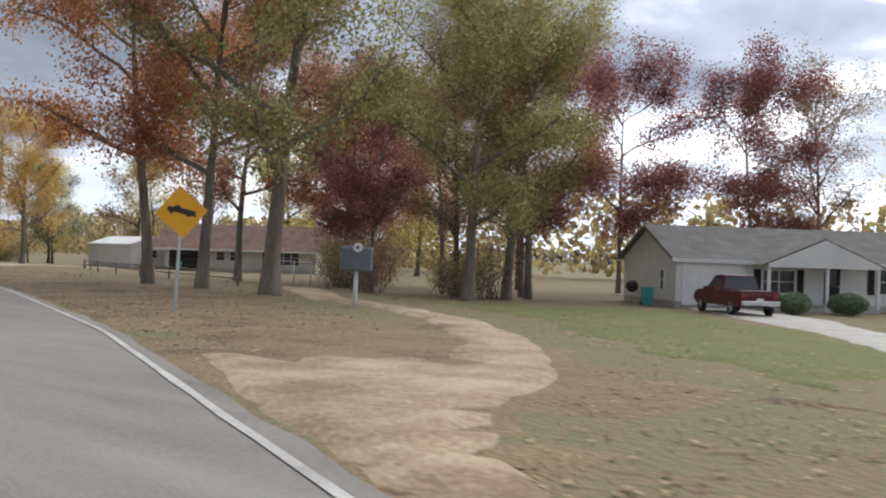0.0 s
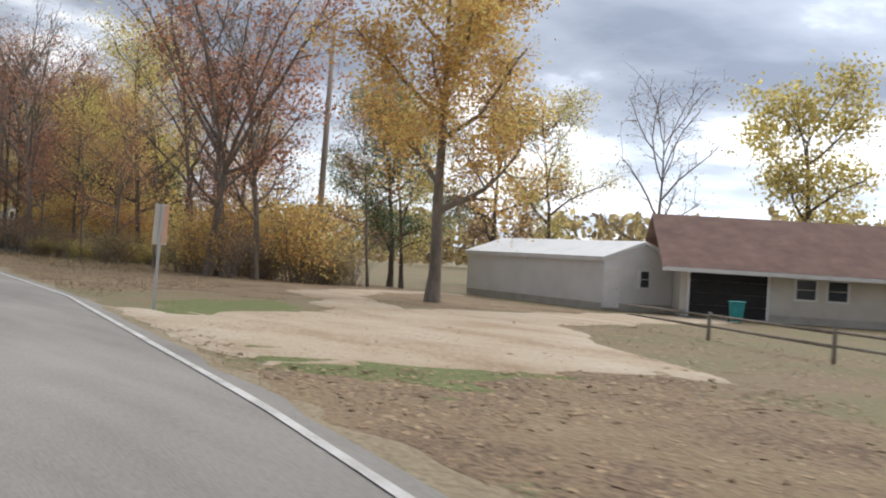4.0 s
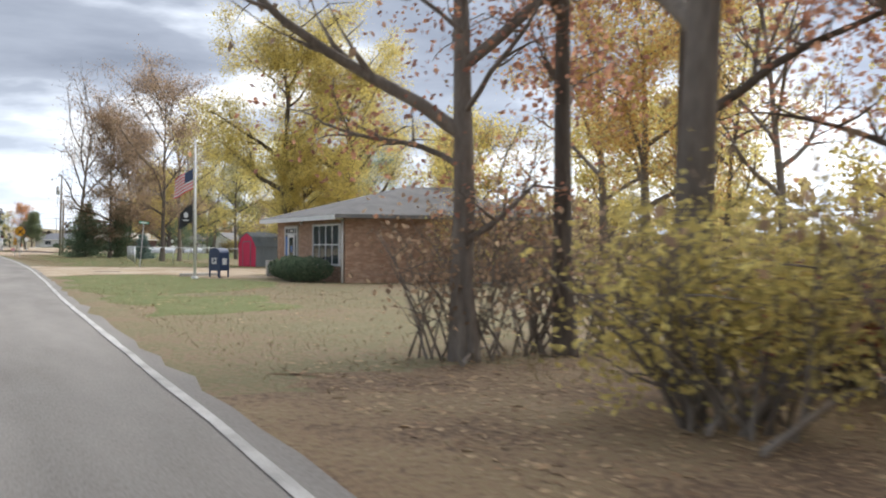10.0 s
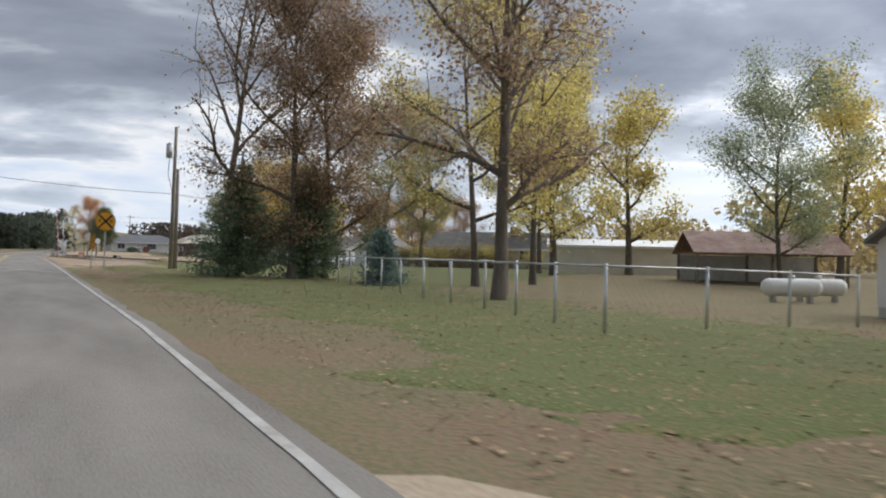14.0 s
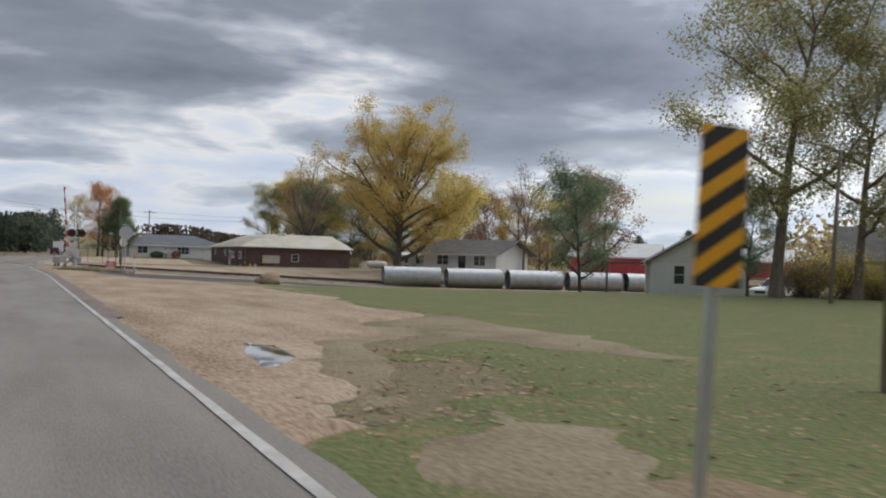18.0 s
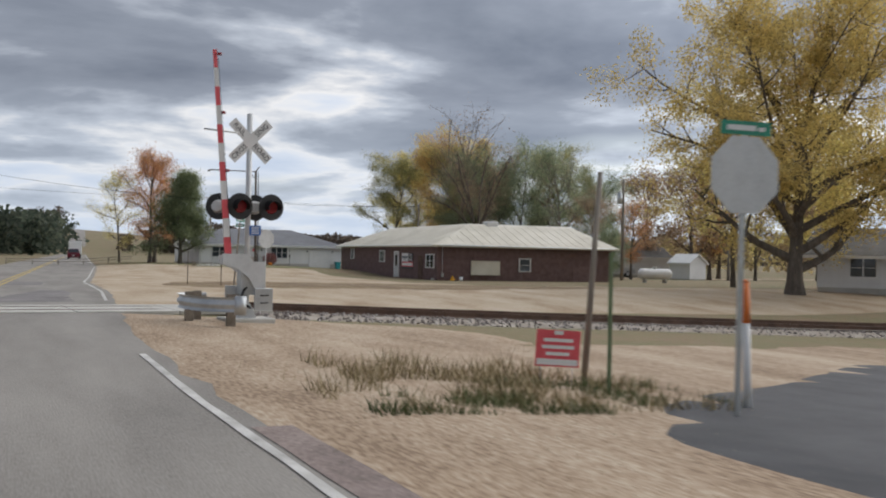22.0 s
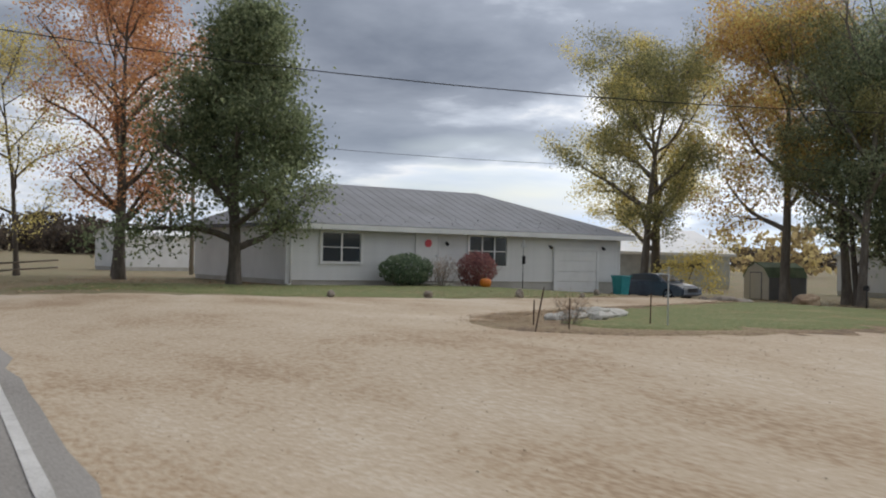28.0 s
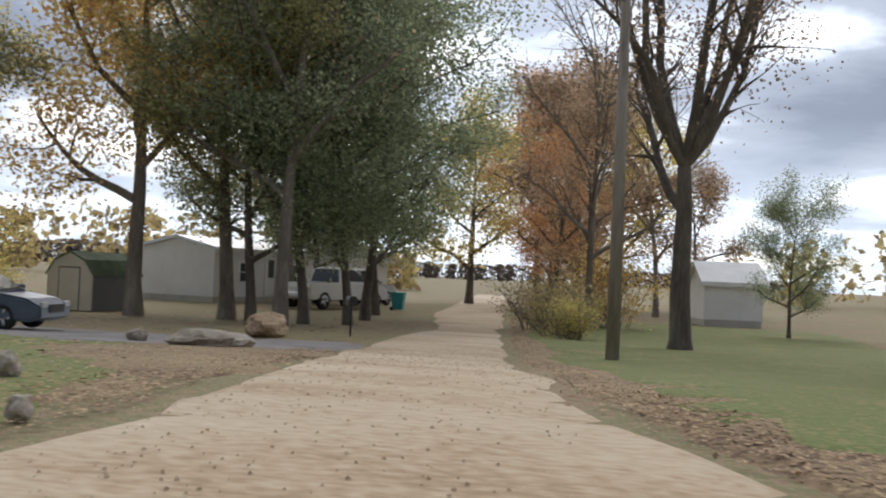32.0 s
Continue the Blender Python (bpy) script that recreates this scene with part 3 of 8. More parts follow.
# ---------------------------------------------------------------- trees
def tube(verts, faces, pts, radii, n):
    """Adds a tapered tube through the points."""
    base = len(verts)
    for k, (p, r) in enumerate(zip(pts, radii)):
        d = (pts[min(k + 1, len(pts) - 1)] - pts[max(k - 1, 0)]).normalized()
        u = d.cross(Vector((0.31, 0.95, 0.05))).normalized()
        v = d.cross(u)
        for i in range(n):
            a = 2 * math.pi * i / n
            verts.append(tuple(p + r * (math.cos(a) * u + math.sin(a) * v)))
    for k in range(len(pts) - 1):
        for i in range(n):
            a, b = base + k * n + i, base + k * n + (i + 1) % n
            faces.append((a, b, b + n, a + n))


def bent(rng, start, way, length, steps, wander, lift=0.0):
    pts, d = [start], way.normalized()
    for _ in range(steps):
        d = (d + Vector((rng.gauss(0, wander), rng.gauss(0, wander), rng.gauss(0, wander) + lift))).normalized()
        pts.append(pts[-1] + d * (length / steps))
    return pts


def leaf_mesh(name, centres, size, rng, droop=0.0):
    """Many small pointed leaves, each folded along its middle."""
    n = len(centres)
    c = np.array(centres, float)
    r = np.random.RandomState(rng.randrange(1 << 30))
    a = r.normal(size=(n, 3))
    a[:, 2] -= droop
    a /= np.linalg.norm(a, axis=1)[:, None]
    b = np.cross(a, r.normal(size=(n, 3)))
    b /= np.linalg.norm(b, axis=1)[:, None]
    up = np.cross(a, b)
    s = size * r.uniform(0.6, 1.35, (n, 1))
    v = np.stack([c - a * s * 0.5, c + b * s * 0.34 + up * s * 0.10, c + a * s * 0.5, c - b * s * 0.34 + up * s * 0.10], 1).reshape(-1, 3)
    k = np.arange(n)[:, None] * 4
    f = np.concatenate([k + [[0, 1, 2]], k + [[0, 2, 3]]], 1).reshape(-1, 3)
    return raw_mesh(name, v.tolist(), f.tolist())


def broadleaf(seed, height, spread, trunk_r, clear, leaves, leaf_size, bark, leaf, limbs=9, up=0.35, cluster=0.55, bare=0.0, fork=False, lean=(0, 0), sides=8, twigs=6, cone=0.0):
    """A trunk with limbs, branches and twigs, and leaves in clumps on the twigs. clear: the height of the lowest limb."""
    rng = random.Random(seed)
    leaves, leaf_size, cluster = int(leaves * 1.4), leaf_size * 0.74, cluster * 0.8
    tv, tf, tips = [], [], []
    top = height * (0.40 if fork else 0.86)
    stem = bent(rng, Vector((0, 0, -0.25)), Vector((lean[0], lean[1], 1)), top, 9, 0.032, 0.02)
    rad = [trunk_r * (1.35 if k == 0 else 1.0 - 0.82 * k / 9) for k in range(10)]
    if fork:
        rad = [trunk_r * (1.35 if k == 0 else 1.0 - 0.4 * k / 9) for k in range(10)]
    tube(tv, tf, stem, rad, sides + 2)
    starts = []
    for i in range(limbs):
        t = clear / height + (1 - clear / height) * ((i + rng.random() * 0.8) / limbs) ** 0.9
        k = min(8.99, t * height / top * 9)
        p = stem[int(k)].lerp(stem[min(9, int(k) + 1)], k - int(k))
        starts.append((p, t, i * 2.4 + rng.uniform(-0.5, 0.5), rad[int(k)]))
    if fork:
        for i in range(3):
            starts.append((stem[9], 0.62, i * 2.1 + rng.random(), rad[9] * 1.25))
    for p, t, ang, r in starts:
        reach = spread * (0.55 + 0.6 * math.sin(math.pi * min(1, max(0.08, (t - clear / height) / (1 - clear / height) * 0.85 + 0.15)))) * rng.uniform(0.75, 1.1)
        steep = up + 0.9 * t * t
        if cone:
            k = (t - clear / height) / (1 - clear / height)
            reach, steep = spread * (1.0 - cone * k) * rng.uniform(0.85, 1.08), up + 0.5 * k
        if fork and t > 0.6:
            reach, steep = height * 0.42, 1.9
        way = Vector((math.cos(ang), math.sin(ang), steep))
        limb = bent(rng, p, way, reach * math.sqrt(1 + steep * steep) * 0.8, 6, 0.13, 0.03)
        r0 = min(r * 0.62, trunk_r * 0.5)
        lr = [r0 * (1 - 0.8 * k / 6) + 0.012 for k in range(7)]
        tube(tv, tf, limb, lr, 6)
        for b in range(twigs):
            k = 1.6 + 4.4 * (b + rng.random()) / twigs
            q = limb[int(k)].lerp(limb[min(6, int(k) + 1)], k - int(k))
            out = (limb[min(6, int(k) + 1)] - limb[int(k)]).normalized()
            side = Vector((rng.gauss(0, 1), rng.gauss(0, 1), rng.gauss(0.2, 0.7)))
            tw = bent(rng, q, out + side * 0.9, spread * rng.uniform(0.22, 0.48) * (1 - 0.85 * cone * max(0.0, t)), 4, 0.2, 0.04)
            tube(tv, tf, tw, [lr[int(k)] * 0.5 + 0.008, lr[int(k)] * 0.38 + 0.006, 0.014, 0.011, 0.007], 4)
            tips += [tw[2], tw[3], tw[4]]
            for _ in range(2):
                j = rng.randrange(1, 5)
                sp = bent(rng, tw[j], Vector((rng.gauss(0, 1), rng.gauss(0, 1), rng.gauss(0.3, 0.6))), spread * rng.uniform(0.10, 0.24), 3, 0.25)
                tube(tv, tf, sp, [0.012, 0.010, 0.008, 0.005], 3)
                tips += [sp[2], sp[3]]
        tips.append(limb[6])
    ob = new("tree")
    put("trunk", raw_mesh("trunk", tv, tf, True), bark, ob)
    tips = [p for p in tips if rng.random() >= bare]
    if leaves and tips:
        r = np.random.RandomState(seed + 900)
        cs = np.array([tuple(p) for p in tips])[r.randint(0, len(tips), leaves)] + r.normal(size=(leaves, 3)) * (cluster, cluster, cluster * 0.8) - (0, 0, 0.1)
        cs[:, 2] = np.maximum(0.25, cs[:, 2])
        put("crown", leaf_mesh("crown", cs, leaf_size, rng), leaf, ob)
    return ob


def conifer(seed, height, spread, trunk_r, leaves, leaf_size, bark, leaf, whorls=16, droop=-0.05, first=0.08, power=0.8):
    rng = random.Random(seed)
    tv, tf, cs = [], [], []
    stem = bent(rng, Vector((0, 0, -0.2)), Vector((0, 0, 1)), height, 8, 0.015)
    tube(tv, tf, stem, [trunk_r * (1.2 if k == 0 else 1 - 0.93 * k / 8) for k in range(9)], 8)
    branches = []
    for w in range(whorls):
        t = first + (0.99 - first) * w / whorls
        for i in range(6):
            a = i * 1.047 + w * 0.55 + rng.uniform(-0.25, 0.25)
            reach = spread * (1 - t) ** power * rng.uniform(0.7, 1.12) + 0.12
            p = stem[0].lerp(stem[8], t)
            br = bent(rng, p, Vector((math.cos(a), math.sin(a), droop + 0.5 * t)), reach, 4, 0.09, 0.03)
            tube(tv, tf, br, [0.05 * (1 - t) + 0.012, 0.03 * (1 - t) + 0.01, 0.012, 0.009, 0.005], 4)
            branches.append((br, reach))
    total = sum(r for _, r in branches)
    for br, r in branches:
        for _ in range(int(leaves * r / total)):
            k = rng.uniform(0.8, 3.99)
            q = br[int(k)].lerp(br[int(k) + 1], k - int(k))
            s = 0.10 + 0.10 * r
            cs.append((q.x + rng.gauss(0, s), q.y + rng.gauss(0, s), max(0.1, q.z + rng.gauss(0.02, s * 0.55))))
    ob = new("tree")
    put("trunk", raw_mesh("trunk", tv, tf, True), bark, ob)
    put("crown", leaf_mesh("crown", cs, leaf_size, rng), leaf, ob)
    return ob


def shrub(seed, w, d, h, leaves, size, leaf, stems=14, hollow=0.5, twiggy=False):
    rng = random.Random(seed)
    tv, tf, cs = [], [], []
    for i in range(stems):
        a = i * 2.4
        st = bent(rng, Vector((rng.gauss(0, w * 0.12), rng.gauss(0, d * 0.12), -0.05)), Vector((math.cos(a) * w * 0.4, math.sin(a) * d * 0.4, h * 0.9)), h * rng.uniform(0.7, 1.05), 4, 0.16)
        tube(tv, tf, st, [0.022, 0.018, 0.013, 0.009, 0.004], 4)
        if twiggy:
            for k in (1, 2, 3):
                tw = bent(rng, st[k], Vector((rng.gauss(0, 1), rng.gauss(0, 1), 0.8)), h * 0.35, 3, 0.25)
                tube(tv, tf, tw, [0.010, 0.008, 0.006, 0.003], 3)
                cs_src = tw[2:]
                for p in cs_src:
                    for _ in range(max(1, leaves // (stems * 6))):
                        cs.append((p.x + rng.gauss(0, 0.09 * h), p.y + rng.gauss(0, 0.09 * h), max(0.05, p.z + rng.gauss(0, 0.09 * h))))
    if not twiggy:
        while len(cs) < leaves:
            v = Vector((rng.gauss(0, 1), rng.gauss(0, 1), rng.gauss(0, 1))).normalized() * (rng.random() ** hollow if hollow else 1.0)
            k = 1 + 0.12 * noise.noise(v * 2.3 + Vector((seed, 0, 0)))
            cs.append((v.x * w / 2 * k, v.y * d / 2 * k, max(0.04, h * 0.5 + v.z * h * 0.5 * k)))
    ob = new("shrub")
    put("stem", raw_mesh("stem", tv, tf, True), M["bark"], ob)
    if cs:
        put("foliage", leaf_mesh("foliage", cs, size, rng), leaf, ob)
    return ob


TREES = {}


def tree_at(kind, x, y, label, scale=1.0, turn=0.0, category="tree", group="", name=""):
    """Plants a tree of one of the kinds below."""
    src = TREES[kind]
    m = pose(x, y, gz(x, y), 0, 0, turn)
    if not src.get("planted"):
        ob = src
        ob["planted"] = 1
        ob.scale = (scale,) * 3
        ob.matrix_basis = m @ Matrix.Diagonal((scale, scale, scale, 1))
    else:
        ob = copy_thing(src, m)
        ob.matrix_basis = m @ Matrix.Diagonal((scale, scale, scale, 1))
    ob["label"], ob["category"] = label, category
    if group:
        ob["group"] = group
    if name:
        ob.name = name
    return ob


TREES["rust_oak"] = broadleaf(11, 15, 5.2, 0.25, 4.2, 30000, 0.19, M["bark"], M["rust_leaf"], limbs=12)
TREES["orange_oak"] = broadleaf(12, 14, 5.0, 0.25, 4.2, 24000, 0.19, M["bark"], M["orange_leaf"], limbs=12)
TREES["olive_oak"] = broadleaf(13, 15, 5.8, 0.30, 3.4, 28000, 0.18, M["bark"], M["olive_leaf"], limbs=13)
TREES["gold_oak"] = broadleaf(14, 13, 4.6, 0.25, 2.6, 26000, 0.18, M["bark"], M["gold_leaf"], limbs=12)
TREES["maroon_tree"] = broadleaf(15, 12, 4.2, 0.15, 2.2, 24000, 0.18, M["bark"], M["maroon_leaf"], limbs=12)
TREES["yellow_maple"] = broadleaf(16, 14.5, 6.4, 0.40, 1.7, 44000, 0.18, M["bark_dark"], M["yellow_leaf"], limbs=15, up=0.5)
TREES["thin_yellow"] = broadleaf(17, 13, 4.6, 0.18, 2.6, 6800, 0.19, M["bark_dark"], M["yellow_leaf"], limbs=12, bare=0.25)
TREES["thin_rust"] = broadleaf(18, 13, 4.2, 0.14, 3.0, 5200, 0.16, M["bark_dark"], M["rust_leaf"], limbs=11, bare=0.3)
TREES["green_tree"] = broadleaf(19, 11, 4.3, 0.17, 1.7, 21000, 0.17, M["bark_dark"], M["green_leaf"], limbs=18, up=0.4)
TREES["bare_tree"] = broadleaf(20, 13, 4.8, 0.19, 3.2, 500, 0.2, M["bark"], M["brown_leaf"], limbs=13, bare=0.6, up=0.7, twigs=8)
TREES["brown_tree"] = broadleaf(21, 13, 4.4, 0.19, 2.6, 14500, 0.16, M["bark_dark"], M["brown_leaf"], limbs=13, up=0.6, twigs=8)
TREES["orange_maple"] = broadleaf(22, 12.5, 4.0, 0.26, 2.0, 11000, 0.18, M["bark_dark"], M["orange_leaf"], limbs=13, up=0.7, bare=0.15)
TREES["sapling"] = broadleaf(23, 8, 2.0, 0.09, 2.0, 1700, 0.13, M["bark"], M["gold_leaf"], limbs=8, up=0.6, bare=0.3)
TREES["rust_sapling"] = broadleaf(25, 8.5, 2.2, 0.09, 1.8, 2000, 0.13, M["bark"], M["rust_leaf"], limbs=9, up=0.6, bare=0.25)
TREES["forked_oak"] = broadleaf(24, 10.5, 4.2, 0.17, 3.0, 5200, 0.17, M["bark"], M["rust_leaf"], limbs=4, fork=True, bare=0.35)
TREES["pine"] = conifer(31, 9.5, 4.3, 0.22, 22000, 0.2, M["bark_dark"], M["needle"])
TREES["cedar"] = conifer(32, 7.0, 2.3, 0.15, 11000, 0.17, M["bark_dark"], M["needle"], power=0.55)
TREES["blue_spruce"] = conifer(33, 2.6, 1.05, 0.06, 4500, 0.12, M["bark_dark"], M["spruce"], whorls=12, first=0.02)
TREES["gold_shrub"] = shrub(41, 3.4, 3.0, 3.6, 3800, 0.13, M["gold_leaf"], stems=30, twiggy=True)
TREES["brush"] = shrub(42, 2.6, 2.4, 1.9, 3000, 0.07, M["brush"], stems=34, twiggy=True)
TREES["green_shrub"] = shrub(43, 2.4, 2.2, 1.7, 4200, 0.062, M["yellow_leaf"], stems=34, twiggy=True)
TREES["twig_brush"] = shrub(44, 2.2, 2.2, 2.4, 800, 0.10, M["brown_leaf"], stems=24, twiggy=True)
TREES["dark_hedge"] = shrub(46, 2.2, 1.5, 1.1, 3800, 0.09, M["needle"], hollow=0.22)
TREES["maroon_shrub"] = shrub(47, 1.7, 1.5, 1.5, 3400, 0.085, M["maroon_leaf"], hollow=0.25)
TREES["yellow_twig"] = shrub(48, 2.2, 2.0, 2.4, 800, 0.07, M["yellow_leaf"], stems=26, twiggy=True)
tagged(ribbon("shoulder_strip", span(42, 90, 1.0), EDGE + 0.10, EDGE + 0.46, M["shoulder"], 0.036, 0.12, 7, 2), "dark reddish worn strip beside the edge line", "road edge", kind="structure")
TREES["red_shrub"] = shrub(49, 2.0, 1.8, 1.8, 1500, 0.10, M["red_leaf"], stems=26, twiggy=True)
TREES["old_bare_tree"] = broadleaf(26, 12.5, 5.2, 0.30, 3.4, 5200, 0.15, M["bark_dark"], M["brown_leaf"], limbs=7, bare=0.2, up=0.9, twigs=14, fork=True)
TREES["dark_tree"] = broadleaf(27, 11, 3.9, 0.2, 1.6, 24000, 0.17, M["bark_dark"], M["needle"], limbs=15, up=0.6)
TREES["dense_brown"] = broadleaf(28, 12, 4.2, 0.19, 1.0, 30000, 0.17, M["bark_dark"], M["brown_leaf"], limbs=16, up=0.55, twigs=7)
TREES["big_maple"] = broadleaf(51, 12.4, 9.6, 0.55, 1.6, 72000, 0.23, M["bark_dark"], M["maple_leaf"], limbs=27, up=0.52, twigs=9, cluster=0.5)
TREES["pear"] = broadleaf(54, 9.0, 3.7, 0.20, 1.2, 44000, 0.15, M["bark_dark"], M["pear_leaf"], limbs=34, up=0.35, cluster=0.36, cone=0.95)
TREES["far_tree"] = broadleaf(52, 13, 5.5, 0.3, 2.0, 6000, 0.36, M["bark_dark"], M["brown_leaf"], limbs=9, twigs=4, cluster=0.8)
TREES["far_gold"] = broadleaf(53, 12, 5.0, 0.3, 2.0, 6000, 0.36, M["bark_dark"], M["yellow_leaf"], limbs=9, twigs=4, cluster=0.8)

# ---------------------------------------------------------------- surfaces laid on the ground
def verge(y0, y1, d0, d1, step=6.0):
    """An outline that follows the road between two offsets."""
    ys = span(y0, y1, step)
    return [(road_x(y) + d0, y) for y in ys] + [(road_x(y) + d1, y) for y in ys[::-1]]


patch("leaf_litter", verge(-236, -174, 2.0, 9.5), M["litter_ground"], 0.003, 1.4, label="verge thick with brown fallen leaves", category="ground", seed=11.0)
patch("leaf_litter", verge(-160, -85, 2.0, 24), M["litter_ground"], 0.003, 1.2, label="woodland floor of brown leaf litter", category="ground", seed=12.0)
patch("straw_verge", verge(-206, -94, 2.0, 2.9, 4.0), M["straw_ground"], 0.008, 0.3, 0.3, label="strip of short straw-coloured verge grass", category="ground", seed=13.0)
patch("green_lawn", [(-22, -236), (-19, -231.5), (-12, -224), (-6, -214), (4, -219), (-6, -229), (-16, -236)], M["lawn"], 0.005, 0.6, label="worn green lawn before the white house", category="ground", seed=14.0)
patch("green_lawn", [(2.5, 4), (2.9, 24), (2.6, 29), (4.0, 33), (5.6, 36), (7.0, 38.0), (8.5, 42), (8.9, 52), (8.7, 70), (8.8, 79), (12, 82.4), (18, 85.4), (34, 90), (60, 93), (60, 60), (30, 20), (14, 0)], M["lawn"], 0.005, 1.1, label="short green lawn beside the gravel", category="ground", seed=15.0)
patch("leaf_litter", [(2.2, 4), (2.25, 14), (2.3, 25), (3.2, 29), (4.0, 27), (3.9, 22), (5.6, 17), (4.6, 11), (3.4, 6)], M["litter_ground"], 0.010, 0.7, 0.5, label="bare verge thick with brown leaves", category="ground", seed=23.0)
patch("green_lawn", verge(-31, 9, 4.4, 15), M["lawn"], 0.004, 0.9, label="patchy green lawn strewn with leaves by the fence", category="ground", seed=18.0)
patch("green_lawn", verge(-176, -161, 4.4, 8.2, 3.0), M["lawn"], 0.007, 0.9, label="patchy green verge by the gravel drive", category="ground", seed=20.0)
patch("dirt_drive", [(-26.2, -229.3), (-25.6, -230.4), (-24.0, -231.5), (-21.9, -230.1), (-19.7, -227.8), (-16.4, -223.6), (-13.9, -219.3), (-12.9, -215.8), (-4, -203), (-2.6, -204.4), (-11.6, -216.4), (-13.2, -220.4), (-16.6, -226.2), (-19.3, -229.4), (-22.2, -232.1), (-24.6, -233.9), (-26.8, -234.8), (-28.4, -236.0), (-30.8, -239.2), (-31.4, -239.4)], M["dirt"], 0.04, 0.14, label="rutted dirt driveway curving off the road", category="driveway")
patch("concrete_drive", [(7.6, -217.6), (9.4, -219.6), (3.4, -226.0), (-6, -232.0), (-18, -239.4), (-21, -237.4), (-12.8, -233.2), (-6, -229.4), (2.0, -222.6)], M["concrete"], 0.035, 0.08, label="pale concrete driveway", category="driveway")
patch("gravel_drive", [(-8.3, -164.2), (-7.3, -166.3), (-3.2, -164.6), (-0.6, -160.0), (1.6, -155), (10.0, -147), (16.0, -143.6), (17.0, -145.4), (9.0, -150.4), (3.6, -156.2), (0.4, -162.6), (5.0, -161.2), (18.6, -155.6), (21.0, -158.6), (10, -163), (2.4, -166.6), (-0.6, -170.4), (-4, -176), (-9.4, -173.6)], M["gravel"], 0.012, 0.3, label="pale gravel driveway", category="driveway")
patch("gravel_lot", [(1.0, -50.6), (3.2, -48.2), (5.6, -47.6), (6.6, -49.5), (6.9, -54.6), (10.3, -54.2), (10.3, -48), (22, -47.5), (45, -50), (45, -38.5), (14.4, -36.6), (10.0, -36.0), (6.5, -34.9), (3.6, -33.0), (1.0, -30.0)], M["gravel"], 0.012, 0.3, label="pale gravel lot and lane", category="gravel")
patch("gravel_shoulder", [(1.2, 28), (2.9, 30), (3.5, 33), (4.4, 36.5), (5.6, 38.0), (7.0, 41.6), (8.4, 43.6), (9.6, 52), (9.6, 62), (9.3, 70), (9.0, 77.4), (10.4, 80.4), (15.6, 84.9), (30, 90), (62, 96), (62, 106), (34, 105.0), (9.6, 100.5), (9, 104.8), (1.2, 106.6)], M["tan_gravel"], 0.014, 0.4, 0.4, label="tan gravel shoulder beside the road", category="gravel")
for k, pts in enumerate(([(6.8, 41), (7.4, 37), (7.9, 34.2), (8.9, 34.0), (9.4, 38.4), (9.2, 44.5)], [(3.2, 30), (4.2, 33), (5.4, 36), (7.4, 40.5), (6.0, 40), (4.0, 36.5), (3.0, 32)], [(9.4, 60), (10.4, 54), (10.2, 66), (10.0, 74), (9.2, 72)], [(2.3, 23), (3.4, 25), (4.4, 29.5), (3.4, 30.5), (2.4, 28)])):
    patch("straw_verge", pts, M["straw_ground"], 0.011, 0.42, 0.3, label="worn strip of straw and sand in the lawn", category="ground", seed=30.0 + k)
patch("asphalt_patch", [(4.9, 89.2), (5.0, 84.7), (5.8, 80.7), (6.6, 78.6), (8.1, 78.2), (9.4, 79.2), (11.2, 81.8), (15.2, 85.4), (17.0, 87.0), (24.6, 90.0), (60, 96.5), (60, 103), (34, 101.5), (15.4, 97.0), (8.0, 92.2)], M["asphalt_new"], 0.022, 0.22, label="fresh black asphalt patch of a side street", category="asphalt")
patch("gravel_apron", [(1.0, 110.5), (8, 112.6), (20, 114.4), (60, 120), (60, 128), (38, 130.4), (24.6, 131.8), (20.6, 136.5), (20.6, 146), (21.5, 158), (20, 162), (13.0, 164.5), (12.9, 166.2), (14.4, 167.2), (16.2, 168.0), (18.0, 168.6), (20.5, 169.5), (22.3, 170.4), (24.3, 171.0), (32.4, 172.8), (42.4, 174.8), (50.8, 176.4), (60, 178), (120, 188.5), (120, 192), (60, 181.2), (48.8, 178.2), (39.8, 177.0), (32.5, 175.7), (25.4, 173.7), (23.0, 173.2), (21.3, 172.9), (18.8, 172.6), (16.4, 172.5), (14.3, 172.8), (12.4, 173.6), (10.6, 174.8), (7.6, 180.5), (4.6, 184), (1.6, 190), (1.2, 150)], M["gravel"], 0.010, 0.1, label="broad pale gravel apron and side lane", category="gravel")
patch("grass_island", [(6.8, 133.0), (8.8, 134.2), (12.1, 135.1), (15.0, 134.2), (20.0, 132.8), (26, 131.4), (30, 128.4), (20, 125.4), (14, 125.4), (9.0, 125.7), (6.8, 126.2), (5.7, 127.5), (5.9, 130.0)], M["litter_ground"], 0.030, 0.3, label="dry leaf-strewn island in the gravel", category="grass", seed=4.0)
patch("leaf_drift", [(11.2, 163.2), (11.6, 164.7), (12.9, 166.1), (14.4, 167.1), (16.2, 167.9), (18.0, 168.5), (20.5, 169.4), (22.3, 170.3), (24.3, 170.9), (32.4, 172.6), (42.4, 174.6), (60, 177.7), (60, 165), (25, 160.5), (15.3, 160.8), (12.2, 161.8)], M["litter_ground"], 0.022, 0.1, label="drift of brown leaves round the grass island", category="ground", seed=5.0)
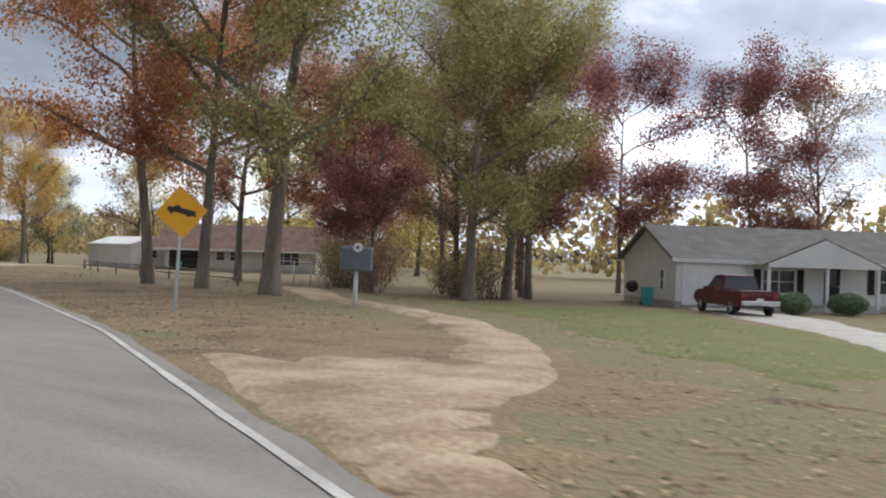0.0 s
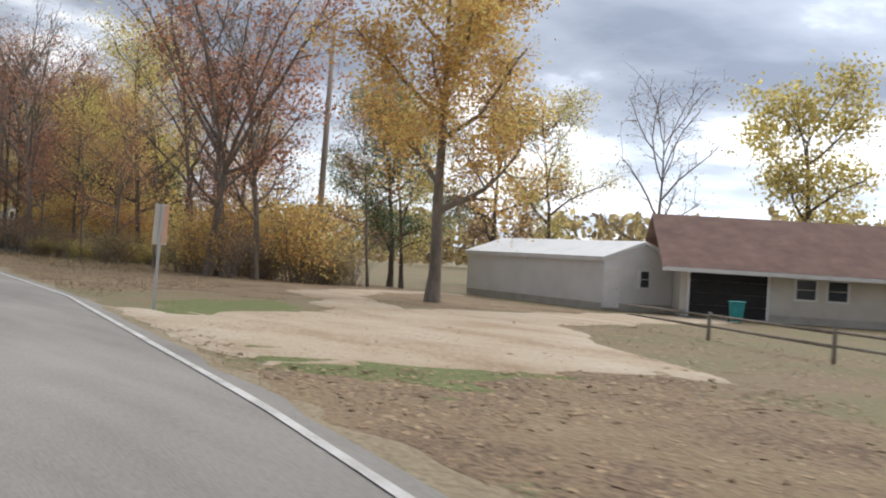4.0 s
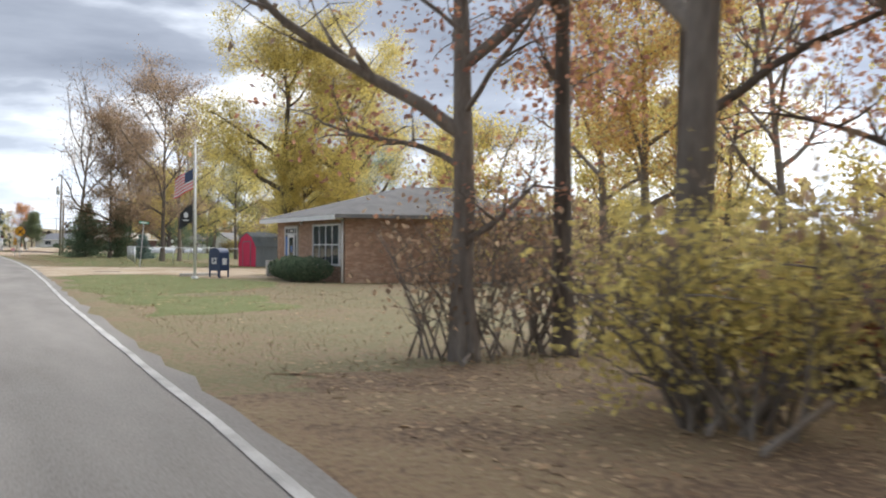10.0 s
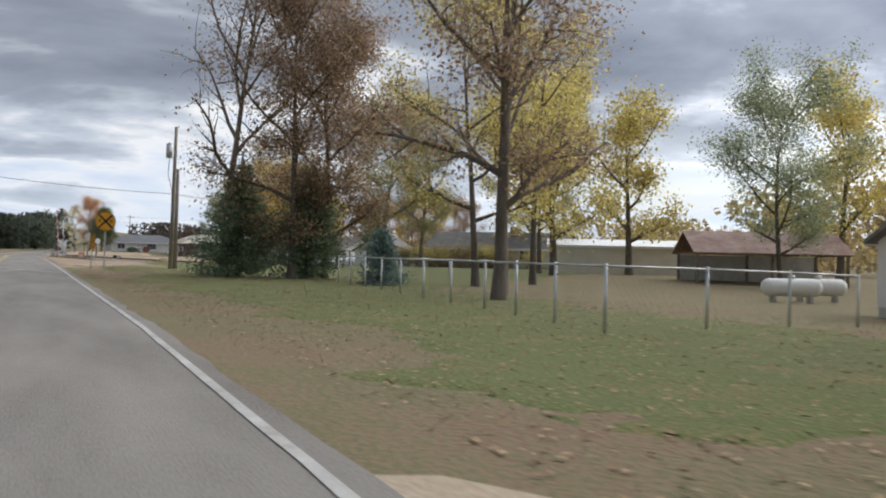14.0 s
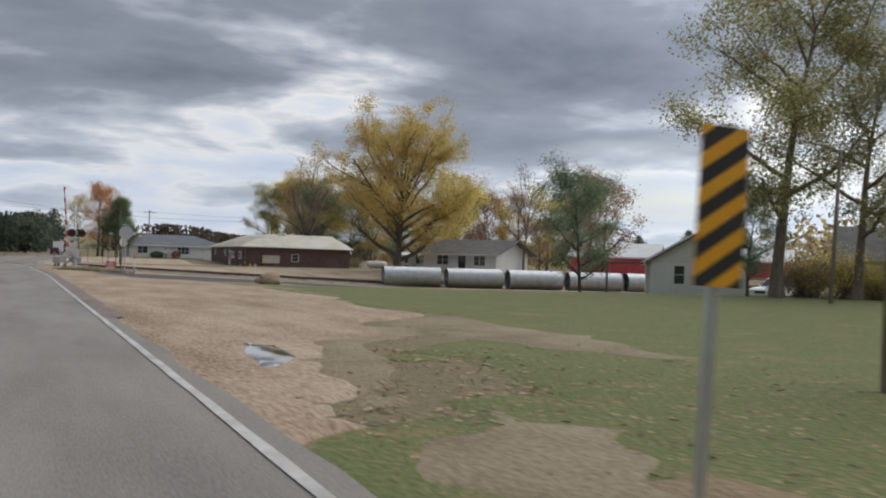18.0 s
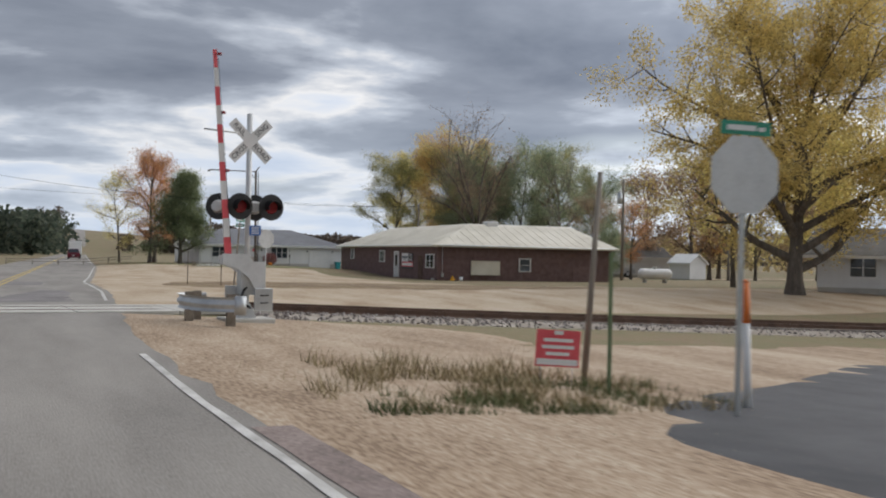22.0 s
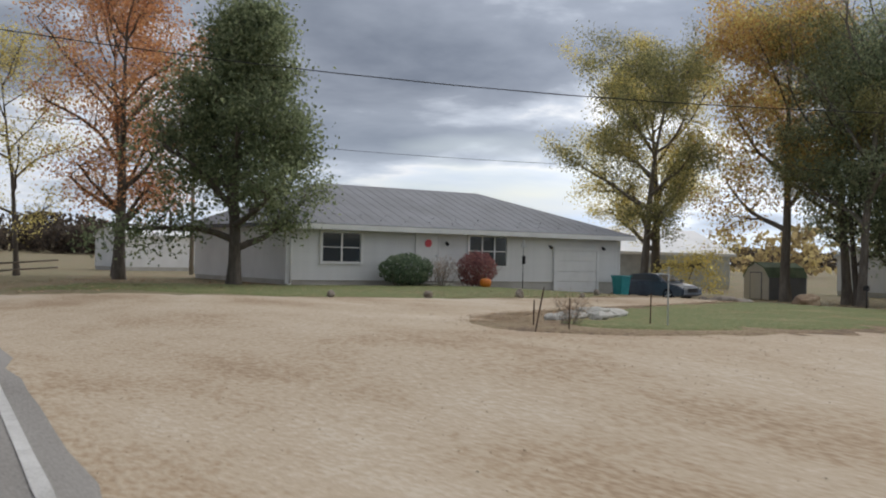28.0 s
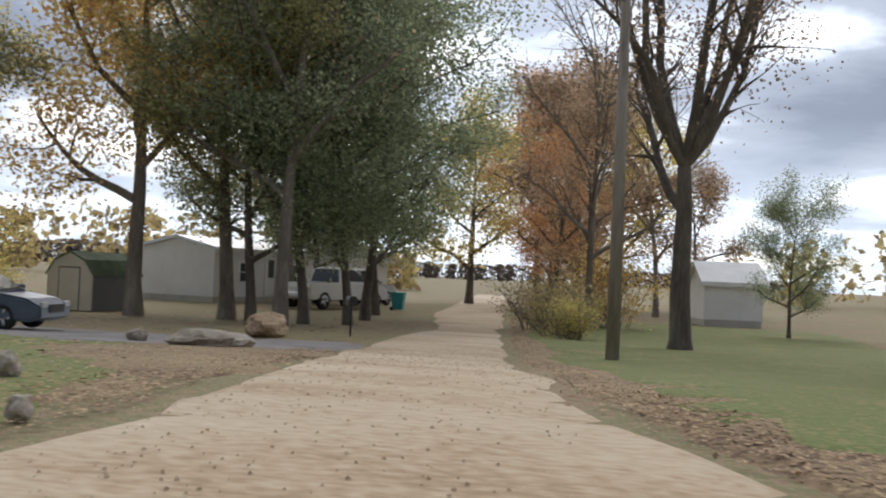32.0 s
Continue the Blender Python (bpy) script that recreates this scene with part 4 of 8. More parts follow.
patch("grass_island", [(12.4, 163.1), (13.0, 164.6), (13.6, 165.7), (15.4, 166.9), (17.6, 167.85), (20.5, 168.95), (22.3, 169.8), (24.4, 170.4), (30.9, 171.7), (42.6, 174.2), (60, 177.2), (60, 165), (25, 161.6), (16, 161.8), (13.6, 162.2)], M["lawn"], 0.034, 0.16, label="green grass island beside the lane", category="grass", seed=6.0)
patch("green_lawn", [(11, 176.4), (13, 174.2), (16.5, 173.2), (21, 173.5), (25.2, 174.4), (30, 175.8), (30.4, 178.6), (31.5, 182.6), (16.5, 182.2), (11.5, 183.5), (8.4, 183.0)], M["lawn"], 0.006, 0.35, label="autumn lawn before the white ranch house", category="ground", seed=21.0)
patch("leaf_litter", [(25.6, 173.9), (32.4, 176.0), (30.4, 178.0), (25, 176.2), (21.4, 173.4)], M["litter_ground"], 0.010, 0.5, 0.5, label="fallen leaves thick on the lawn's edge", category="ground", seed=22.0)
patch("green_lawn", [(1.3, -76), (4.5, -74), (5.2, -69), (2.0, -68), (5, -66), (7.4, -63), (8.4, -60), (6.6, -55), (6.4, -50.5), (4.4, -48.8), (1.9, -51.0), (1.35, -54), (1.25, -62)], M["lawn"], 0.005, 0.4, label="green lawn before the post office", category="ground", seed=16.0)


# ---------------------------------------------------------------- houses
def wall_window(parent, x, z, w, h, y=0.0, bars=1, trim=0.09, shutters=None, name="window"):
    """A window in a wall that faces -y: a frame, panes behind it and a sill."""
    win = new(name)
    win.parent = parent
    win.matrix_basis = Matrix.Translation((x, y, z))
    part("frame", boxes((-w / 2 - trim, -0.05, -trim, -w / 2, 0.04, h + trim), (w / 2, -0.05, -trim, w / 2 + trim, 0.04, h + trim), (-w / 2, -0.05, h, w / 2, 0.04, h + trim), (-w / 2, -0.05, -trim, w / 2, 0.04, 0.0), *[(-w / 2 + w * i / (bars + 1) - 0.03, -0.04, 0, -w / 2 + w * i / (bars + 1) + 0.03, 0.03, h) for i in range(1, bars + 1)]), M["white_trim"], win)
    for i in range(bars + 1):
        a, b = -w / 2 + w * i / (bars + 1) + 0.03, -w / 2 + w * (i + 1) / (bars + 1) - 0.03
        part("pane", boxes((a, -0.025, 0, b, -0.005, h * 0.49), (a, -0.018, h * 0.51, b, 0.0, h)), M["glass"], win)
        part("meeting_rail", boxes((a, -0.035, h * 0.485, b, 0.0, h * 0.515)), M["white_trim"], win)
    if shutters:
        for s in (-1, 1):
            part("shutter", boxes((s * (w / 2 + 0.28) - 0.16, -0.045, -0.05, s * (w / 2 + 0.28) + 0.16, 0.0, h + 0.05)), M[shutters], win)
    return win


def house(name, label, m, w, d, eave, rise, wall, roof, hip=(0.0, 0.0), over=0.45, lap=0.0, base=0.25, category="house", ridge_x=True, foundation="concrete"):
    """A house whose front wall runs along x at y = 0, from 0 to w. hip: how far the ridge is drawn in at either end."""
    ob = thing(name, label, category, m)
    e, body = eave, None
    if not ridge_x:
        hip = (0, 0)
    # walls, closed under the roof
    t = 0.15
    for side in ("front", "back", "start", "end"):
        bm = bmesh.new()
        if side in ("front", "back"):
            y0 = 0 if side == "front" else d - t
            box(bm, 0, y0, base, w, y0 + t, e)
            if not ridge_x:
                prism(bm, [(0, e + 0.001), (w, e + 0.001), (w / 2, e + rise)], y0, y0 + t)
        else:
            x0 = 0 if side == "start" else w - t
            box(bm, x0, t, base, x0 + t, d - t, e)
            if ridge_x and hip[0 if side == "start" else 1] == 0:
                prism(bm, [(0, e + 0.001), (d, e + 0.001), (d / 2, e + rise)], x0, x0 + t, Matrix(((0, 1, 0, 0), (1, 0, 0, 0), (0, 0, 1, 0), (0, 0, 0, 1))))
        made = part("wall", bm, M[wall], ob)
        body = made if side == "front" else body
    part("foundation", boxes((0.03, 0.03, -0.4, w - 0.03, d - 0.03, base)), M[foundation], ob)
    if lap:
        n = int((e - base) / lap)
        me = None
        for i in range(n):
            z = base + i * lap
            if me is None:
                bm = bmesh.new()
                vs = [bm.verts.new(v) for v in ((0, -0.006, lap), (w, -0.006, lap), (w, -0.022, 0), (0, -0.022, 0), (0, 0, 0), (w, 0, 0))]
                bm.faces.new((vs[3], vs[2], vs[1], vs[0]))
                bm.faces.new((vs[4], vs[5], vs[2], vs[3]))
                me = bpy.data.meshes.new("siding_board")
                bm.to_mesh(me)
                bm.free()
            put("siding_board", me, M[wall], body, m=Matrix.Translation((0, 0, z)))
    # roof with a thick edge
    th = 0.14
    bm = bmesh.new()
    if ridge_x:
        o = over
        z0 = e - rise * o / (d / 2)
        ends = [(-o if hip[0] == 0 else hip[0]), (w + o if hip[1] == 0 else w - hip[1])]
        P = lambda x, y, z: bm.verts.new((x, y, z))
        lows = [P(-o, -o, z0), P(w + o, -o, z0), P(w + o, d + o, z0), P(-o, d + o, z0), P(ends[0], d / 2, e + rise), P(ends[1], d / 2, e + rise)]
        ups = [P(-o, -o, z0 + th), P(w + o, -o, z0 + th), P(w + o, d + o, z0 + th), P(-o, d + o, z0 + th), P(ends[0], d / 2, e + rise + th), P(ends[1], d / 2, e + rise + th)]
    else:
        o = over
        z0 = e - rise * o / (w / 2)
        P = lambda x, y, z: bm.verts.new((x, y, z))
        lows = [P(-o, -o, z0), P(-o, d + o, z0), P(w + o, d + o, z0), P(w + o, -o, z0), P(w / 2, -o, e + rise), P(w / 2, d + o, e + rise)]
        ups = [P(-o, -o, z0 + th), P(-o, d + o, z0 + th), P(w + o, d + o, z0 + th), P(w + o, -o, z0 + th), P(w / 2, -o, e + rise + th), P(w / 2, d + o, e + rise + th)]
    if ridge_x:
        tris = ((0, 1, 5, 4), (2, 3, 4, 5), (1, 2, 5), (3, 0, 4))
    else:
        tris = ((0, 1, 5, 4), (2, 3, 4, 5), (1, 2, 5), (3, 0, 4))
    hipped = (hip[1] > 0, hip[0] > 0) if ridge_x else (False, False)
    for k, f in enumerate(tris):
        if k >= 2 and not hipped[k - 2]:
            a, b, c = f
            for q in ((a, c), (c, b)):
                bm.faces.new((lows[q[0]], lows[q[1]], ups[q[1]], ups[q[0]]))
            continue
        bm.faces.new([ups[i] for i in f])
        bm.faces.new([lows[i] for i in f[::-1]])
    edge = ((0, 1), (1, 2), (2, 3), (3, 0))
    for a, b in edge:
        k = {(1, 2): 0, (3, 0): 1}.get((a, b))
        if k is not None and not hipped[k]:
            continue
        bm.faces.new((lows[a], lows[b], ups[b], ups[a]))
    bmesh.ops.recalc_face_normals(bm, faces=bm.faces)
    part("roof", bm, M[roof], ob)
    # eaves boards
    for k in (0, 1):
        if ridge_x:
            a = (-over - 0.03, -over - 0.002) if k == 0 else (d + over + 0.002, d + over + 0.03)
            part("fascia", boxes((-over, a[0], z0 - 0.06, w + over, a[1], z0 + th - 0.02)), M["white_trim"], ob)
        else:
            a = (-over - 0.03, -over - 0.002) if k == 0 else (w + over + 0.002, w + over + 0.03)
            part("fascia", boxes((a[0], -over, z0 - 0.06, a[1], d + over, z0 + th - 0.02)), M["white_trim"], ob)
    return ob


def door_in(parent, x, z, w=0.92, h=2.03, y=0.0, mat="white_trim", glass=True, knob=True):
    d = new("door")
    d.parent = parent
    d.matrix_basis = Matrix.Translation((x, y, z))
    part("door_frame", boxes((-w / 2 - 0.09, -0.06, 0, -w / 2, 0.05, h + 0.09), (w / 2, -0.06, 0, w / 2 + 0.09, 0.05, h + 0.09), (-w / 2, -0.06, h, w / 2, 0.05, h + 0.09)), M["white_trim"], d)
    part("leaf", boxes((-w / 2, -0.03, 0, w / 2, 0.02, h)), M[mat], d)
    if glass:
        part("pane", boxes((-w * 0.28, -0.045, h * 0.45, w * 0.28, -0.032, h * 0.9)), M["glass"], d)
    if knob:
        part("knob", rods(((w * 0.4, -0.09, h * 0.48), (w * 0.4, -0.03, h * 0.48), 0.03)), M["galv"], d)
    return d


def garage_door(parent, x, z, w, h, y=0.0, mat="white_trim"):
    d = new("garage_door")
    d.parent = parent
    d.matrix_basis = Matrix.Translation((x, y, z))
    part("door_frame", boxes((-w / 2 - 0.12, -0.06, 0, -w / 2, 0.05, h + 0.12), (w / 2, -0.06, 0, w / 2 + 0.12, 0.05, h + 0.12), (-w / 2, -0.06, h, w / 2, 0.05, h + 0.12)), M["white_trim"], d)
    n = 4
    for i in range(n):
        part("panel", boxes((-w / 2, -0.03, h * i / n + 0.006, w / 2, 0.02, h * (i + 1) / n - 0.006), bevel=0.008), M[mat], d)
    return d


# white ranch house with a pickup, at the start
hA = house("house", "white ranch house with grey shingle roof and gabled porch", pose(6.8, -217.6, -0.58, 0, 0, -39.8), 16.5, 7.3, 2.2, 1.45, "white_siding", "shingle", lap=0.2, over=0.3)
garage_door(hA, 1.75, 0.1, 2.7, 1.85, -0.02)
wall_window(hA, 4.85, 0.75, 1.5, 1.0, -0.02, 1, shutters="dark")
wall_window(hA, 9.9, 0.8, 0.6, 1.1, -0.02, 0, shutters="dark")
wall_window(hA, 12.8, 0.85, 1.3, 1.0, -0.02, 1)
door_in(hA, 7.4, 0.25, 0.8, 1.75, mat="dark")
side_win = wall_window(hA, 0, 0.75, 0.45, 0.85, 0, 0, 0.05)
side_win.matrix_basis = Matrix.Translation((-0.02, 1.6, 0.75)) @ Matrix.Rotation(radians(-90), 4, "Z")
part("porch_roof", prism(bmesh.new(), [(3.5, 2.08), (8.8, 2.08), (9.05, 2.0), (6.15, 3.22), (3.25, 2.0)], -1.7, 3.0), M["shingle"], hA)
part("porch_gable", prism(bmesh.new(), [(3.5, 1.9), (8.8, 1.9), (8.8, 2.02), (6.15, 3.12), (3.5, 2.02)], -1.8, -1.72), M["white_siding"], hA)
for px in (3.6, 6.3, 8.7):
    part("porch_post", boxes((px - 0.06, -1.7, 0, px + 0.06, -1.58, 1.92)), M["white_trim"], hA)
part("porch_slab", boxes((3.5, -1.7, -0.1, 8.8, -0.02, 0.14)), M["concrete"], hA)

# brick ranch house with a brown roof behind the rail fence, and its white outbuilding
hB = house("house", "tan ranch house with brown shingle roof and long porch", pose(19.8, -156.3, -0.55, 0, 0, -44), 14.2, 8.5, 2.35, 2.0, "cream_siding", "shingle_brown", over=0.9)
garage_door(hB, 2.0, 0.0, 3.2, 2.05, -0.02, "dark")
wall_window(hB, 5.2, 1.0, 0.8, 0.8, -0.02, 0)
wall_window(hB, 6.5, 1.0, 0.8, 0.8, -0.02, 0)
wall_window(hB, 11.5, 0.7, 2.2, 1.4, -0.02, 2)
door_in(hB, 9.6, 0.25, mat="dark")
hS = house("outbuilding", "long white metal outbuilding with shallow gable", pose(17.7, -153.8, -0.5, 0, 0, -9.4), 4.4, 11.5, 2.15, 0.75, "white_siding", "white_siding", over=0.12, ridge_x=False, category="shed")
wall_window(hS, 2.3, 1.0, 0.5, 0.7, -0.02, 0)
door_in(hS, 0.45, 0.05, 0.7, 1.7, -0.02, glass=False)

# brick post office
po = house("post_office", "tan brick post office with low hipped grey roof", pose(10.63, -51.4, -0.12, 0, 0, -90), 8.65, 8.8, 2.6, 1.22, "mortar", "shingle", hip=(4.2, 4.2), over=0.62, base=0.05)

# white two-storey house behind the red shed
hW = house("house", "white two-storey farmhouse with grey roof and dormers", pose(27.6, -21.5, -0.5, 0, 0, -38), 8.2, 7.5, 3.5, 2.9, "white_siding", "shingle", hip=(2.0, 2.0), lap=0.2)
for dx in (2.6, 5.6):
    part("dormer", prism(bmesh.new(), [(dx - 0.55, 3.3), (dx + 0.55, 3.3), (dx + 0.55, 4.75), (dx, 5.05), (dx - 0.55, 4.75)], -0.12, 2.4), M["white_siding"], hW)
    wall_window(hW, dx, 3.55, 0.6, 1.0, -0.13, 0)
wall_window(hW, 3.0, 0.95, 1.5, 1.5, -0.02, 1)
wall_window(hW, 5.6, 1.0, 0.7, 1.0, -0.02, 0)
hW2 = house("house", "low white wing beside the farmhouse", pose(21.6, -16.8, -0.5, 0, 0, -38), 7.6, 5.5, 2.5, 1.0, "white_siding", "shingle", lap=0.2)

# brown building with a cream metal roof
hD = thing("shop_building", "long brown brick shop with cream metal roof", "building", pose(25.5, 143.6, 0.0, 0, 0, -1.0))
E_, LW, LS = 2.4, 22.6, 13.3  # eave, west side and south side
for b in ((0, 0, -0.6, LS, 0.2, E_), (0, 0.2, -0.3, 0.2, LW, E_), (0.2, LW - 0.2, -0.3, 8, LW, E_), (7.8, 8, -0.3, 8, LW - 0.2, E_), (8, 7.8, -0.6, LS, 8, E_), (LS - 0.2, 0.2, -0.6, LS, 7.8, E_)):
    part("wall", boxes(b), M["brown_brick"], hD)
bm = bmesh.new()
o, RR = 0.42, 1.55
z0 = E_ - 0.08
R = [bm.verts.new(v) for v in ((-o, -o, z0), (LS + o, -o, z0), (LS - 1.2, 4, E_ + RR), (4, 4, E_ + RR), (4, LW - 1.4, E_ + RR), (-o, LW + o, z0), (8 + o, LW + o, z0), (8 + o, 8 + o, z0), (LS + o, 8 + o, z0))]
for f in ((0, 1, 2, 3), (0, 3, 4, 5), (5, 4, 6), (6, 4, 3, 7), (7, 3, 2, 8), (1, 8, 2)):
    bm.faces.new([R[i] for i in f])
bmesh.ops.recalc_face_normals(bm, faces=bm.faces)
bmesh.ops.solidify(bm, geom=bm.faces[:], thickness=0.12)
brown_roof = part("roof", bm, M["cream_roof"], hD)
for a, b in (((0, -o), (LS, -o)), ((-o, 0), (-o, LW))):
    part("gutter", rods(((a[0], a[1] - 0.03, z0 - 0.02), (b[0], b[1] - 0.03, z0 - 0.02), 0.05), n=8), M["white_trim"], hD)
for k in range(1, 34):
    u, g = k * 0.65, (E_ + RR - z0) / (4 + o)
    t = min(4 + o, u + o, LW + o - u) - 0.15
    part("roof_rib", rods(((-o, u, z0 + 0.005), (-o + t, u, z0 + g * t + 0.005), 0.014), n=4), M["cream_roof"], hD)
    if u < LS:
        t = min(4 + o, u + o, (LS + o - u) * 2.4) - 0.15
        part("roof_rib", rods(((u, -o, z0 + 0.005), (u, -o + t, z0 + g * t + 0.005), 0.014), n=4), M["cream_roof"], hD)
part("wall_trim", boxes((-0.015, -0.015, E_ - 0.32, LS, -0.002, E_ - 0.28)), M["rail_steel"], hD)

# white ranch house at the corner of the lane
hE = house("house", "white vinyl-sided ranch house with grey metal hip roof", pose(16.5, 183.0, 0.12, 0, 0, 3.2), 14.8, 8.2, 2.32, 1.5, "white_siding", "grey_roof", hip=(3.2, 4.2), lap=0.11, base=0.42)
# ---------------------------------------------------------------- planting
def plant(rows, label, group=""):
    for kind, x, y, s in rows:
        tree_at(kind, x, y, label, s, (x * 37 + y * 61) % 360, group=group)


plant([("orange_oak", -12.0, -205.1, 0.98), ("rust_oak", -12.0, -208.7, 0.95), ("olive_oak", -12.5, -213.3, 1.05)], "tall oak with furrowed grey trunk and autumn leaves", "oaks on the lawn")
plant([("rust_oak", 1.6, -192.4, 0.9), ("olive_oak", -2, -213, 0.85), ("brown_tree", 3, -208, 0.9), ("olive_oak", 3, -211, 0.85), ("rust_oak", 6, -210, 0.8), ("brush", 0, -211, 1.2), ("twig_brush", 3, -210, 1.3), ("brush", 5, -206, 1.3), ("twig_brush", -2, -207, 1.2), ("maroon_tree", 8, -208, 1.0), ("maroon_tree", 4, -201, 0.9)], "broad oak in autumn colours", "trees round the houses")
plant([("rust_oak", 9, -194, 0.8), ("maroon_tree", 14, -188, 0.95), ("thin_rust", 6, -197, 0.9), ("rust_oak", 20, -183, 0.75), ("brush", 4, -199, 1.5), ("brush", 6.5, -196.5, 1.7), ("twig_brush", 9, -194.5, 1.7), ("red_shrub", 11, -192, 1.8), ("brush", 13, -190, 1.8), ("twig_brush", 15.5, -188, 1.9), ("red_shrub", 18, -186, 1.9), ("brush", 21, -184, 1.9)], "autumn thicket behind the chain-link fence", "thicket behind the fence")
plant([("maroon_tree", 22, -205, 1.15), ("maroon_tree", 26, -212, 1.1), ("brown_tree", 32, -214, 1.0), ("thin_yellow", 36, -220, 1.0), ("brown_tree", 18, -200, 1.0), ("rust_oak", 14, -197, 0.8)], "autumn tree behind the white house", "trees round the houses")
plant([("gold_oak", 5.4, -157.6, 0.92), ("dark_tree", 16.9, -139.2, 0.85), ("thin_yellow", 30, -138, 0.9), ("bare_tree", 34, -143, 0.9), ("far_gold", 40, -150, 1.0), ("far_tree", 46, -160, 1.0), ("far_gold", 40, -170, 0.9), ("far_tree", 34, -128, 0.9)], "tree beside the gravel drive", "trees round the houses")
rng = random.Random(77)
# woods between the drive and the post office
for i in range(88):
    y = -147 + 63 * (i + rng.random()) / 88
    d = 6.9 - 2.0 * sm((y + 102) / 12) + rng.random() ** 1.5 * 13 + 4.0 * sm((-126 - y) / 12)
    x = road_x(y) + d
    kind = rng.choice(["thin_rust", "thin_rust", "thin_rust", "rust_sapling", "thin_yellow", "brown_tree", "bare_tree", "bare_tree", "cedar", "sapling", "rust_sapling", "rust_sapling"] if y > -126 else ["sapling", "sapling", "bare_tree", "rust_sapling", "gold_shrub", "thin_yellow", "rust_sapling", "sapling", "bare_tree"])
    if d < 9.5 and kind in ("cedar", "gold_shrub", "brown_tree"):
        kind = "rust_sapling"
    if y > -98:
        kind = rng.choice(["bare_tree", "thin_rust", "bare_tree", "rust_sapling"])
    if y < -126 and rng.random() < 0.25 or y > -98 and rng.random() < 0.45:
        continue
    tree_at(kind, x, y, "slender woodland tree with thinning autumn leaves", rng.uniform(0.7, 1.05), rng.uniform(0, 360), group="woodland trees")
for i in range(150):
    y = -146 + 62 * (i + rng.random()) / 150
    d = 6.8 - 2.0 * sm((y + 102) / 12) + rng.random() * 9 + 3.5 * sm((-126 - y) / 12)
    kind = rng.choice(["brush", "brush", "twig_brush", "green_shrub", "twig_brush", "gold_shrub"] if y < -100 else ["brush", "twig_brush", "twig_brush", "brush", "green_shrub", "red_shrub"])
    if y > -98:
        kind = rng.choice(["green_shrub", "twig_brush", "green_shrub", "red_shrub"])
    if d < 9.0 and kind == "gold_shrub":
        kind = "twig_brush"
    tree_at(kind, road_x(y) + d, y, "woodland underbrush with brown and yellow leaves", rng.uniform(0.6, 1.15), rng.uniform(0, 360), category="shrub", group="woodland brush")
plant([("forked_oak", 3.7, -144.6, 1.15), ("bare_tree", 5.6, -89, 0.95), ("thin_rust", 4.6, -84.5, 0.95), ("rust_sapling", 3.3, -84.6, 0.8), ("twig_brush", 3.2, -84.2, 0.8), ("twig_brush", 4.6, -84.0, 0.9), ("brush", 6.2, -83.6, 0.9), ("thin_rust", 4.6, -100.6, 1.1)], "slender tree at the wood's edge", "woodland trees")
plant([("gold_oak", 22.5, -62, 0.95), ("bare_tree", 24, -57, 1.15), ("bare_tree", 26, -66, 1.1), ("thin_yellow", 30, -58, 1.0), ("far_gold", 34, -66, 1.0), ("thin_yellow", 40, -45, 1.1), ("far_gold", 46, -36, 1.0), ("far_gold", 40, -12, 1.0), ("far_gold", 50, -20, 1.0)], "tree behind the post office", "trees round the post office")
plant([("yellow_maple", 18.2, -27.4, 1.0), ("yellow_maple", 21.8, -30.0, 0.85), ("yellow_maple", 18.9, -29.6, 0.42)], "yellow-green maple with dark forked trunk", "maples by the red shed")
plant([("brown_tree", 11.5, 10.6, 1.05), ("dense_brown", 13.7, 12.6, 1.0), ("bare_tree", 8.8, 13.2, 1.2), ("brown_tree", 13.2, -8.5, 1.1), ("bare_tree", 15.5, -4.0, 1.0), ("thin_yellow", 19, 6, 1.0), ("thin_yellow", 24, 10, 1.0), ("far_gold", 34, 26, 1.0), ("far_gold", 44, 32, 1.0), ("far_gold", 52, 18, 1.0), ("green_tree", 40, 10, 1.0)], "tree in the fenced yard", "trees in the fenced yard")
tree_at("cedar", 12.4, 11.2, "dark cedar among bare trees", 0.8)
tree_at("blue_spruce", 13.6, 3.4, "small blue spruce inside the fence", 1.0)
tree_at("pine", 9.4, 12.8, "broad dark green pine with low boughs", 0.6)
plant([("olive_oak", 33, 60, 1.0), ("olive_oak", 36.5, 58.5, 0.8), ("olive_oak", 48, 57, 1.0), ("thin_yellow", 36, 32, 1.1), ("green_shrub", 37.0, 59.6, 1.5), ("green_shrub", 38.8, 57.6, 1.4), ("brush", 40.4, 55.8, 1.5), ("green_shrub", 42.0, 54.2, 1.6), ("dark_tree", 32.4, 61.2, 0.42), ("brush", 35.4, 60.8, 1.2)], "tree beside the white house", "trees by the white house")
tree_at("dark_tree", 31.4, 75, "dark round-topped tree on the lawn", 0.62)
tree_at("big_maple", 38, 124, "huge golden maple with many limbs", 0.86)
plant([("bare_tree", 52, 122, 0.8), ("far_gold", 48, 132, 0.8), ("brown_tree", 58, 118, 0.8), ("far_tree", 66, 128, 0.8), ("thin_yellow", 42, 134, 0.9)], "tree beyond the railway", "trees beyond the railway")
plant([("bare_tree", 43.4, 181.4, 1.15), ("orange_maple", 74, 178, 0.95), ("brown_tree", 79, 176, 0.95), ("far_gold", 84, 175, 1.0), ("brown_tree", 92, 180, 1.0)], "tree beyond the brown shop", "trees beyond the shop")
tree_at("pear", 14.6, 182.6, "dense green pear tree with conical crown", 1.06)
